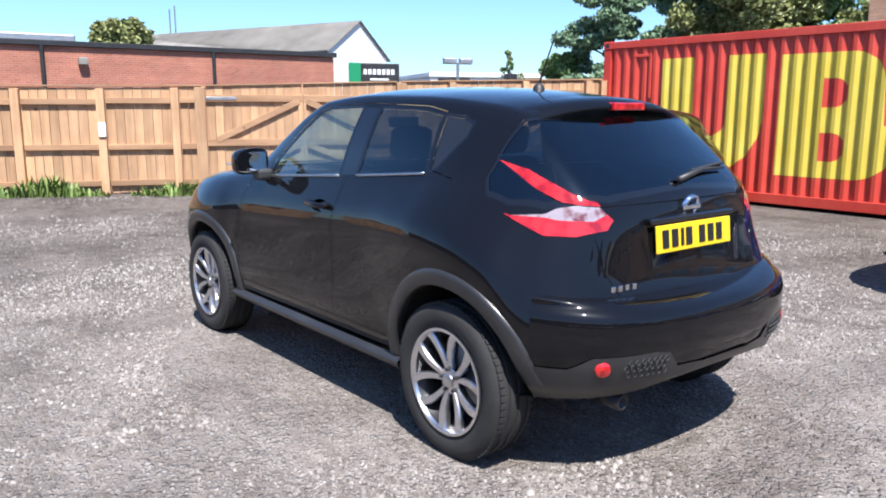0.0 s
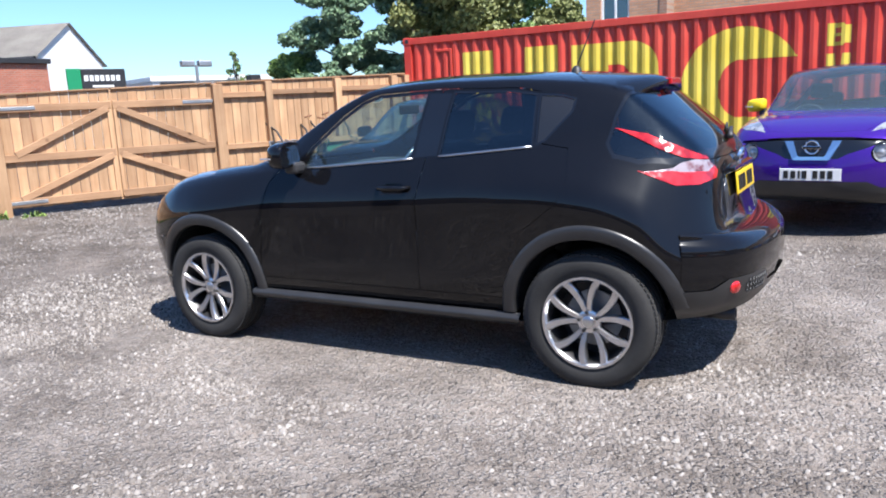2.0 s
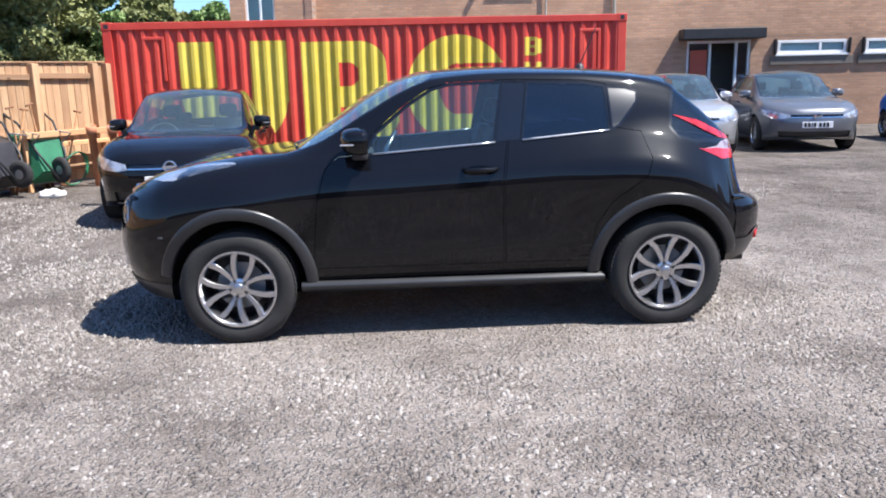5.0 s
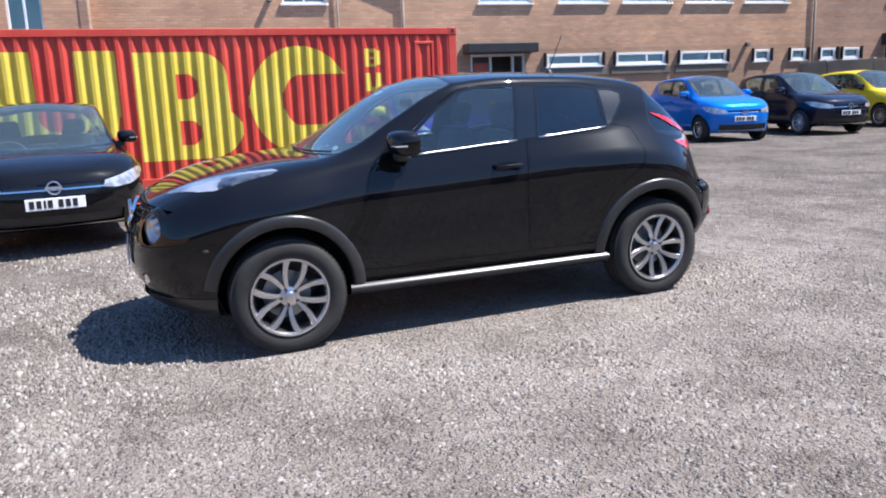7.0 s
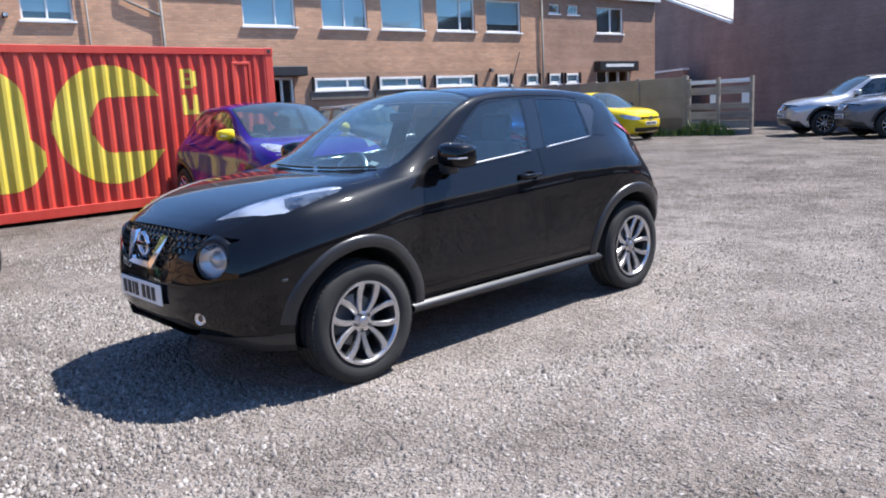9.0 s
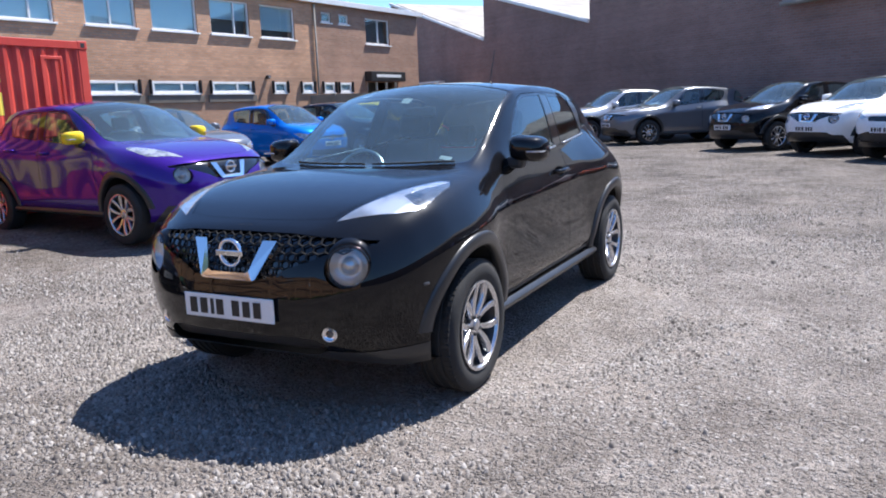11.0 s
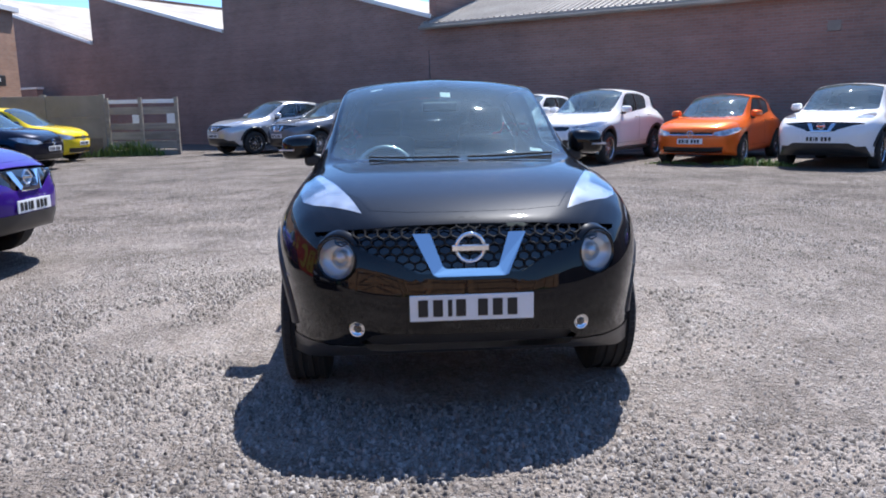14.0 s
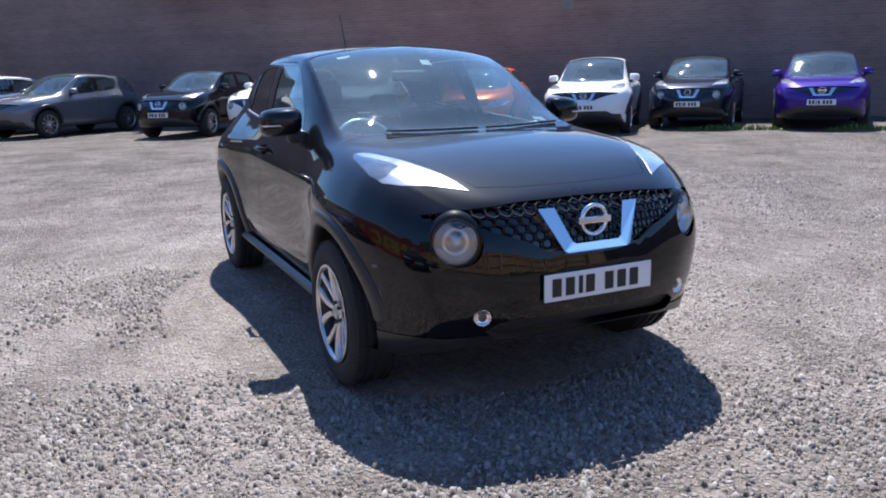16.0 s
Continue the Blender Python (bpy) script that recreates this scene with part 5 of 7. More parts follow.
def wall_with_holes(bm, x0, x1, z0, z1, holes, y0=0.0, y1=0.3):
    """A wall with real openings, as a grid of blocks between the edges of the holes."""
    xs = sorted({x0, x1, *[v for h in holes for v in (h[0], h[1])]})
    zs = sorted({z0, z1, *[v for h in holes for v in (h[2], h[3])]})
    xs = [v for v in xs if x0 <= v <= x1]
    zs = [v for v in zs if z0 <= v <= z1]

    def solid(i, k):
        if not (0 <= i < len(xs) - 1 and 0 <= k < len(zs) - 1):
            return False
        cx, cz = (xs[i] + xs[i + 1]) / 2, (zs[k] + zs[k + 1]) / 2
        return not any(h[0] < cx < h[1] and h[2] < cz < h[3] for h in holes)

    def quad(*p):
        bm.faces.new([bm.verts.new(q) for q in p])

    for i in range(len(xs) - 1):
        for k in range(len(zs) - 1):
            if not solid(i, k):
                continue
            a, b, c, d = xs[i], xs[i + 1], zs[k], zs[k + 1]
            quad((a, y0, c), (b, y0, c), (b, y0, d), (a, y0, d))
            quad((b, y1, c), (a, y1, c), (a, y1, d), (b, y1, d))
            if not solid(i - 1, k):
                quad((a, y1, c), (a, y0, c), (a, y0, d), (a, y1, d))
            if not solid(i + 1, k):
                quad((b, y0, c), (b, y1, c), (b, y1, d), (b, y0, d))
            if not solid(i, k - 1):
                quad((a, y1, c), (b, y1, c), (b, y0, c), (a, y0, c))
            if not solid(i, k + 1):
                quad((a, y0, d), (b, y0, d), (b, y1, d), (a, y1, d))
    bmesh.ops.remove_doubles(bm, verts=bm.verts[:], dist=1e-4)
    bmesh.ops.recalc_face_normals(bm, faces=bm.faces[:])
    return bm


def window(parent, a, b, c, d, split=None, blind=0.0, transom=None, proud=-0.06, open_leaf=False, f=0.055, y0=0.05):
    """A white framed window in an opening of a wall whose outer face is y = 0."""
    w = thing("window", Matrix.Identity(4), "", "")
    w.parent = parent
    y1 = y0 + 0.07
    for lo, hi in (((a, y0, c), (a + f, y1, d)), ((b - f, y0, c), (b, y1, d)), ((a + f, y0, c), (b - f, y1, c + f)), ((a + f, y0, d - f), (b - f, y1, d))):
        part("window_frame", boxed(lo, hi, .006), WHITE_PAINT, w)
    if split:
        part("window_frame", boxed((split - f / 2, y0, c + f), (split + f / 2, y1, d - f), .006), WHITE_PAINT, w)
    if transom:
        part("window_frame", boxed((a + f, y0 + .004, transom - f / 2), (b - f, y1 - .004, transom + f / 2), .006), WHITE_PAINT, w)
    part("window_sill", boxed((a - .06, proud, c - .06), (b + .06, .06, c - .004), .008), WHITE_PAINT, w)
    part("pane", boxed((a + f, y0 + .033, c + f), (b - f, y0 + .037, d - f)), WINDOW_GLASS, w)
    part("room", boxed((a - .02, .305, c - .02), (b + .02, .32, d + .02)), ROOM_DARK, w)
    # the blind's pale blue carries the sky reflection of the pane
    if blind:
        part("blind", boxed((a + f, y0 + .09, d - (d - c) * blind), (b - f, y0 + .095, d)), SKY_BLIND, w, "pale window blind, the sky mirrored in the pane put into its colour")
    return w


def build_office():
    root = thing("office_building", OFFICE, "two-storey buff brick office building with white windows", "building", kind="structure")
    upper = [(-5.70, -4.50), (0.0, 1.68), (2.58, 4.22), (4.76, 6.48), (7.03, 8.73), (9.26, 10.97)]
    small_up = [(12.48, 13.05), (13.52, 14.12)]
    lower = [(2.16, 4.02), (4.54, 6.28), (6.86, 8.59)]
    small_low = [(9.70, 10.30), (11.17, 11.78), (12.40, 13.02), (13.35, 14.05)]
    holes = [(a, b, 3.97, 5.08) for a, b in upper] + [(a, b, 4.72, 5.08) for a, b in small_up] + [(15.2, 16.86, 4.03, 5.06)]
    holes += [(a, b, 2.10, 2.46) for a, b in lower] + [(a, b, 2.10, 2.46) for a, b in small_low] + [(-0.31, 1.44, 0.2, 2.50), (15.15, 17.3, 1.2, 2.5)]
    cut = 12.1
    bm = wall_with_holes(bmesh.new(), -10.6, cut, 2.62, 5.42, [h for h in holes if h[0] < cut])
    part("wall", bm, BRICK_OFFICE, root)
    bm = wall_with_holes(bmesh.new(), -10.6, cut, -0.3, 2.62, [h for h in holes if h[0] < cut])
    part("wall", bm, BRICK_LOWER, root)
    bm = wall_with_holes(bmesh.new(), cut, 19.0, -0.3, 5.42, [h for h in holes if h[0] > cut])
    part("wall", bm, BRICK_PATCH, root, "darker brown brick bay")
    part("wall", boxed((18.7, .3, -0.3), (19.0, 9.0, 5.42)), BRICK_PATCH, root)
    part("wall", boxed((-10.6, 8.7, -0.3), (18.7, 9.0, 5.42)), BRICK_OFFICE, root)
    part("wall", boxed((-10.6, .3, -0.3), (-10.3, 8.7, 5.42)), BRICK_OFFICE, root)
    part("roof", boxed((-10.9, -.12, 5.424), (19.15, 9.1, 5.50), .01), SHEET_ROOF, root, "flat roof")
    part("fascia", boxed((-10.92, -.16, 5.36), (19.2, -.125, 5.56), .01), WHITE_PAINT, root, "white roof fascia")
    part("fascia", boxed((19.155, -.12, 5.36), (19.19, 9.1, 5.56), .01), WHITE_PAINT, root)
    for i, (a, b) in enumerate(upper):
        window(root, a, b, 3.97, 5.08, a + (b - a) * (.62 if i in (1, 3, 4) else .5) if i != 5 and i != 3 else None, blind=(.8, .97, .95, .95, .55, .75)[i])
    for a, b in small_up:
        window(root, a, b, 4.72, 5.08, proud=-.03)
    window(root, 15.2, 16.86, 4.03, 5.06, 16.1)
    for a, b in lower:
        window(root, a, b, 2.10, 2.46, a + (b - a) * .62, blind=.97, proud=-.08, f=.075, y0=-.02)
        part("sill_course", boxed((a - .2, -.05, 1.80), (b + .2, -.004, 2.035), .01), CONCRETE_DARK, root, "recessed concrete panel under a window")
    for a, b in small_low:
        window(root, a, b, 2.10, 2.46, blind=.97, proud=-.05, f=.075, y0=-.02)
    # window guards: dark bars beside the small lower windows
    for a, b in lower + small_low:
        for x in (a - .10, b + .05):
            part("window_guard", boxed((x, -.10, 2.08), (x + .04, -.004, 2.50), .006), DARK_TRIM, root)
    # glazed entrance under its dark hood
    d = thing("entrance_door", Matrix.Identity(4), "", "")
    d.parent = root
    part("hood", boxed((-.55, -.55, 2.52), (1.66, -.005, 2.80), .02), DARK_TRIM, d, "black entrance hood")
    for lo, hi in (((-.31, .03, .2), (-.24, .12, 2.5)), ((.30, .03, .2), (.37, .12, 2.43)), ((1.02, .03, .2), (1.09, .12, 2.43)), ((1.37, .03, .2), (1.44, .12, 2.5)), ((-.24, .03, 2.43), (1.37, .12, 2.5))):
        part("door_frame", boxed(lo, hi, .006), WHITE_PAINT, d)
    part("door_pane", boxed((-.24, .07, .2), (.30, .075, 2.43)), WINDOW_GLASS, d)
    part("door_pane", boxed((1.09, .07, .2), (1.37, .075, 2.43)), WINDOW_GLASS, d)
    part("room", boxed((-.4, 1.6, .0), (1.6, 1.65, 2.6)), ROOM_DARK, d)
    part("poster", boxed((-.20, .05, 1.25), (.26, .055, 2.25)), material("poster_red", (.45, .09, .05), .6), d, "red poster inside the glass")
    # shop front in the far bay
    part("sign_hood", boxed((15.0, -.35, 2.52), (17.45, -.005, 2.92), .02), DARK_TRIM, root, "black sign box over the far entrance")
    part("sign_strip", boxed((15.35, -.358, 2.68), (17.1, -.352, 2.80)), WHITE_PAINT, root, "pale strip of writing on the sign box")
    for x in (15.15, 15.85, 16.55, 17.23):
        part("door_frame", boxed((x, .03, 1.2), (x + .07, .12, 2.5), .006), WHITE_PAINT, root)
    part("room", boxed((15.0, 1.2, 1.1), (17.4, 1.25, 2.6)), ROOM_DARK, root)
    # rainwater pipes
    for x in (-2.33, 12.02, -4.2):
        bm = bmesh.new()
        tube(bm, [(x, -.06, .1), (x, -.06, 5.3)], .04 if x != -4.2 else .025, 10)
        part("downpipe", bm, CONCRETE, root, "grey rainwater pipe", True)
    bm = bmesh.new()
    tube(bm, [(-2.33, -.06, 4.15), (-3.3, -.06, 4.55), (-3.3, -.06, 5.3)], .035, 8)
    part("downpipe", bm, CONCRETE, root, smooth=True)
    # wall lamps
    for x, z in ((9.35, 2.62), (-6.05, 4.05)):
        lampo = part("wall_lamp", boxed((x - .06, -.14, z - .05), (x + .06, -.004, z + .07), .02), DARK_TRIM, root, "small wall lamp")
        part("lamp_glass", boxed((x - .05, -.165, z - .03), (x + .05, -.142, z + .05), .01), CLEAR_LENS, lampo)
    # the wing at the end
    wing = thing("office_wing", OFFICE @ pose(-12.8, -.55, 0), "brick end wing of the office with one white window", "building", kind="structure")
    bm = wall_with_holes(bmesh.new(), 0.0, 2.05, -0.3, 5.42, [(.42, 1.22, 3.22, 4.45)], 0, .3)
    part("wall", bm, BRICK_OFFICE, wing)
    part("wall", boxed((2.055, -.02, -.3), (2.25, 8.0, 5.42)), BRICK_PATCH, wing)
    part("wall", boxed((0, .3, -.3), (.3, 8.0, 5.42)), BRICK_OFFICE, wing)
    part("roof", boxed((-.1, -.1, 5.424), (2.35, 8.0, 5.50), .01), SHEET_ROOF, wing)
    window(wing, .42, 1.22, 3.22, 4.45, .82, blind=.15)


build_office()

# ---- the factory with its saw-tooth gables ----
FACTORY = pose(-26.4, -6.9, 0, 0, 0, math.degrees(math.atan2(.8, .6)))


def build_factory():
    """Its own x runs along the wall; the yard is on the -y side."""
    root = thing("factory_building", FACTORY, "dark brown brick factory wall with saw-tooth gables and white verges", "building", kind="structure")
    teeth = [(-20.0, -8.25, 7.70, 4.52), (-8.25, 0.28, 6.62, 4.46), (0.28, 9.95, 6.95, 4.26)]
    for a, b, za, zb in teeth:
        bm = bmesh.new()
        prism(bm, [(a, -.3), (b, -.3), (b, zb), (a, za)], .35)
        part("wall", bm, BRICK_FACTORY, root)
        L, ang = math.hypot(b - a, zb - za), math.degrees(math.atan2(zb - za, b - a))
        part("verge", boxed((0, -.10, 0), (L, -.004, .13), .01, pose(a, 0, za - .02, 0, -ang, 0)), WHITE_PAINT, root, "white verge board")
        # roof behind the gable
        bm = bmesh.new()
        prism(bm, [(a, za + .0), (b, zb + .0), (b, zb + .06), (a, za + .06)], 22, Matrix.Translation((0, .36, 0)))
        part("roof", bm, SHEET_ROOF, root, "grey sheet roof")
        # the riser of the next tooth
        part("riser", boxed((b - .30, .36, zb - .2), (b - .02, 22, zb + 2.3)), BRICK_FACTORY, root)
    part("wall", boxed((9.95, 0, -.3), (40, .35, 4.02)), BRICK_FACTORY, root)
    bm = bmesh.new()
    prism(bm, [(0, 0), (9, 2.9), (9, 2.98), (0, .08)], 30.6, Matrix.Translation((9.7, -.25, 3.98)) @ Matrix.Rotation(radians(90), 4, "Z") @ Matrix.Diagonal((1, -1, 1, 1)))
    bmesh.ops.recalc_face_normals(bm, faces=bm.faces[:])
    part("roof", bm, SHEET_ROOF, root, "grey corrugated sheet roof")
    for i in range(150):
        x = 9.8 + .2 * i
        bm = bmesh.new()
        tube(bm, [(x, -.25, 4.075), (x, 8.7, 6.95)], .035, 6)
        part("roof_rib", bm, SHEET_ROOF, root)
    bm = bmesh.new()
    tube(bm, [(9.7, -.32, 3.93), (40, -.32, 3.93)], .06, 8)
    part("gutter", bm, CONCRETE, root, "grey eaves gutter")
    part("vent_block", boxed((21.5, -.04, 3.05), (21.8, -.004, 3.30), .01), CONCRETE, root, "pale block in the brickwork")
    # buildings behind, seen between the teeth
    bm = bmesh.new()
    prism(bm, [(-14.2, 3.0), (2, 3.0), (2, 6.35), (-14.2, 6.35)], 5, Matrix.Translation((0, 23, 0)))
    part("back_wall", bm, CONCRETE, root)
    # a low white-capped wall between the two buildings
    low = thing("low_wall", FACTORY @ pose(-16, -1.2, 0), "low brown wall with a white coping", "wall", kind="structure")
    part("wall", boxed((0, 0, 0), (5.0, .25, 2.62)), BRICK_FACTORY, low)
    part("coping", boxed((-.05, -.05, 2.624), (5.05, .30, 2.72), .01), WHITE_PAINT, low)


build_factory()

# ---- concrete panel fence and the slatted panels beside it ----
def build_panel_fence():
    root = thing("panel_fence", pose(-19.5, -9.1, 0, 0, 0, -90), "stained concrete panel fence with posts", "fence", kind="structure")
    for i in range(5):
        x = 1.75 * i
        part("post", boxed((x - .07, -.06, 0), (x + .07, .10, 2.02), .01), CONCRETE, root)
        for j in range(3):
            part("panel", boxed((x + .075, 0, .05 + .645 * j), (x + 1.675, .06, .05 + .645 * j + .64), .008), CONCRETE if j else CONCRETE_DARK, root)
    slat = thing("slatted_fence", pose(-19.5, -9.1, 0, 0, 0, 90), "pale weathered slatted timber panels with gaps", "fence", kind="structure")
    for x in (0.12, 1.12, 2.2):
        part("post", boxed((x - .05, -.08, 0), (x + .05, .04, 1.90), .006), WOOD_GREY, slat)
    rnd = random.Random(9)
    for z, h in ((1.78, .12), (1.50, .22), (1.02, .20), (.74, .24), (.46, .24), (.18, .24)):
        for a, b in ((.18, 1.06), (1.18, 2.14)):
            part("slat", boxed((a, -.02 + rnd.uniform(-.02, .02), z - h / 2), (b, .01, z + h / 2), .004), WOOD_GREY if z < .9 else WHITE_PAINT if z > 1.6 else WOOD_GREY, slat)
    part("bracket", boxed((.86, -.06, 1.12), (1.10, -.03, 1.38), .01), WHITE_PAINT, slat)
    part("bracket", boxed((1.9, -.06, 1.10), (2.2, -.03, 1.40), .01), WHITE_PAINT, slat)


build_panel_fence()

# ---- beyond the timber fence ----
EYE0, AHEAD0, LEFT0 = Vector((-3.65, 2.78, 0)), Vector((.782, -.623, 0)), Vector((.623, .782, 0))


def far(depth, left):
    p = EYE0 + AHEAD0 * depth + LEFT0 * left
    return p.x, p.y


def build_far_buildings():
    # long red brick range
    x0, y0 = 24.7, -14.1
    x1, y1 = 26.5, 10.0
    L, ang = math.hypot(x1 - x0, y1 - y0), math.degrees(math.atan2(y1 - y0, x1 - x0))
    root = thing("brick_range", pose(x0, y0, 0, 0, 0, ang), "long low red brick range with a dark coping", "building", kind="structure")
    part("wall", boxed((0, -6, -.3), (L, 0, 3.50)), BRICK_RED, root)
    part("coping", boxed((-.1, -6.1, 3.504), (L + .1, .12, 3.68), .01), DARK_TRIM, root)
    part("roof", boxed((9.5, -5.5, 3.684), (L, -1.2, 4.0), .05), STEEL, root, "grey metal roof")
    for s in (5.0, 10.8, 14.5):
        bm = bmesh.new()
        tube(bm, [(s, .08, 0.2), (s, .08, 3.5)], .07, 8)
        part("downpipe", bm, DARK_TRIM, root)
    for s in (9.4, 14.2):
        part("flood_light", boxed((s, .02, 2.9), (s + .3, .25, 3.15), .03), CONCRETE, root)
    # white gabled unit behind it
    cx, cy = far(35, 4.96)
    gd = (AHEAD0 * .86 - LEFT0 * .5)
    rd = (AHEAD0 * .5 + LEFT0 * .86)
    m = Matrix((( rd.x, gd.x, 0, cx), (rd.y, gd.y, 0, cy), (0, 0, 1, 0), (0, 0, 0, 1)))
    root = thing("gabled_unit", m, "white gabled industrial unit with a stained sheet roof", "building", kind="structure")
    bm = bmesh.new()
    prism(bm, [(0, 0), (4.5, 0), (4.5, 3.8), (2.25, 5.35), (0, 4.0)], 13, Matrix.Rotation(radians(90), 4, "Z") @ Matrix.Diagonal((1, -1, 1, 1)))
    bmesh.ops.recalc_face_normals(bm, faces=bm.faces[:])
    part("wall", bm, WHITE_RENDER, root)
    for a, b, za, zb in ((-.25, 2.25, 3.90, 5.42), (2.25, 4.75, 5.42, 3.70)):
        bm = bmesh.new()
        vs = [bm.verts.new(p) for p in ((-.12, a, za), (14, a, za), (14, b, zb), (-.12, b, zb))]
        f = bm.faces.new(vs)
        bmesh.ops.solidify(bm, geom=[f], thickness=.08)
        bmesh.ops.recalc_face_normals(bm, faces=bm.faces[:])
        part("roof", bm, SHEET_ROOF, root, "stained grey sheet roof")
    bm = bmesh.new()
    tube(bm, [(-.1, -.3, 3.86), (14, -.3, 3.86)], .09, 8)
    part("gutter", bm, DARK_TRIM, root)
    # its sign: plain shapes in its colours
    sx, sy = far(33.2, 3.9)
    ex, ey = far(33.9, 1.83)
    L, ang = math.hypot(ex - sx, ey - sy), math.degrees(math.atan2(ey - sy, ex - sx))
    sign = thing("sign_board", pose(sx, sy, 0, 0, 0, ang), "black and green sign board with a white band of writing", "sign")
    part("board", boxed((.52, -.05, 2.46), (L, .05, 3.32), .02), DARK_TRIM, sign)
    part("green_panel", boxed((0, -.05, 2.44), (.515, .05, 3.34), .02), material("sign_green", (.01, .22, .09), .5), sign)
    for i in range(7):
        part("writing_bar", boxed((.62 + .2 * i, -.058, 2.86), (.76 + .2 * i, -.052, 3.08)), WHITE_PAINT, sign)
    part("writing_bar", boxed((.9, -.058, 2.62), (1.7, -.052, 2.70)), WHITE_PAINT, sign)
    for s in (.2, L - .2):
        part("leg", boxed((s - .05, .02, 0), (s + .05, .10, 2.45), .01), DARK_TRIM, sign)
    # flat white unit further right
    x, y = far(42, .6)
    root = thing("flat_unit", pose(x, y, 0, 0, 0, ang), "low white flat-roofed unit", "building", kind="structure")
    part("wall", boxed((0, 0, 0), (6.5, 6, 3.1)), WHITE_RENDER, root)
    part("parapet", boxed((-.1, -.1, 3.104), (6.6, 6.1, 3.35), .02), WHITE_PAINT, root)
    part("dark_bay", boxed((.4, -.06, 2.3), (2.2, -.004, 3.05), .01), DARK_TRIM, root)
    # two thin masts and a camera post
    for d, l, h in ((46, 15.3, 7.2), (46, 15.6, 7.0)):
        x, y = far(d, l)
        bm = bmesh.new()
        tube(bm, [(x, y, 0), (x, y, h)], .05, 6)
        tagged(part("mast", bm, STEEL), "thin grey mast behind the buildings", "mast", "masts")
    x, y = far(30, -.6)
    root = thing("floodlight_post", pose(x, y, 0, 0, 0, ang), "slim grey post with twin floodlights", "lamp post")
    bm = bmesh.new()
    tube(bm, [(0, 0, 0), (0, 0, 3.15)], .06, 8)
    part("post", bm, STEEL, root)
    for s in (-1, 1):
        part("floodlight", boxed((s * .32 - .25, -.12, 3.1), (s * .32 + .25, .16, 3.32), .04), STEEL, root)
    x, y = far(30, -2.6)
    root = thing("chimney_pot", pose(x, y, 0, 0, 0, ang), "slim dark flue beyond the fence", "flue")
    part("flue", boxed((-.2, -.2, 0), (.2, .2, 2.75), .03), DARK_TRIM, root)


build_far_buildings()

# unseen wall added behind the camera: it closes the yard and darkens car reflections
tagged(part("wall_north", boxed((-24, 19, -.3), (30, 19.4, 3.6), 0), BRICK_FACTORY), "added unseen brown brick wall behind the camera, for reflections in the car", "wall", kind="structure")

# ---- paints ----
PAINT_BLACK = make_paint("black_paint", (0.0045, 0.0045, 0.0055))
PAINT_PURPLE = make_paint("purple_paint", (0.045, 0.012, 0.22), .3, .3)
PAINT_WHITE = make_paint("white_car_paint", (0.78, 0.78, 0.78))
PAINT_SILVER = make_paint("silver_paint", (0.50, 0.51, 0.53), .3, .6)
PAINT_GREY = make_paint("grey_paint", (0.16, 0.17, 0.19), .3, .5)
PAINT_NAVY = make_paint("dark_blue_paint", (0.008, 0.01, 0.022), .3, .2)
PAINT_BLUE = make_paint("blue_paint", (0.008, 0.17, 0.62), .3, .3)
PAINT_YELLOW = make_paint("yellow_car_paint", (0.75, 0.55, 0.02))
PAINT_ORANGE = make_paint("orange_paint", (0.75, 0.14, 0.02), .3, .2)
PAINTS = [PAINT_BLACK, PAINT_PURPLE, PAINT_WHITE, PAINT_SILVER, PAINT_GREY, PAINT_NAVY, PAINT_BLUE, PAINT_YELLOW, PAINT_ORANGE]
MIRROR_YELLOW = make_paint("yellow_mirror_paint", (0.75, 0.55, 0.02))
PAINTS.append(MIRROR_YELLOW)

# ---- the black crossover ----
JUKE = Shape()
hero = thing("car", pose(0, 0, 0), "glossy black compact crossover car on silver alloy wheels", "car")
hero_skin = build_car(hero, JUKE, PAINT_BLACK, True, True, cladding=PLASTIC, lift=(-.007, .013))


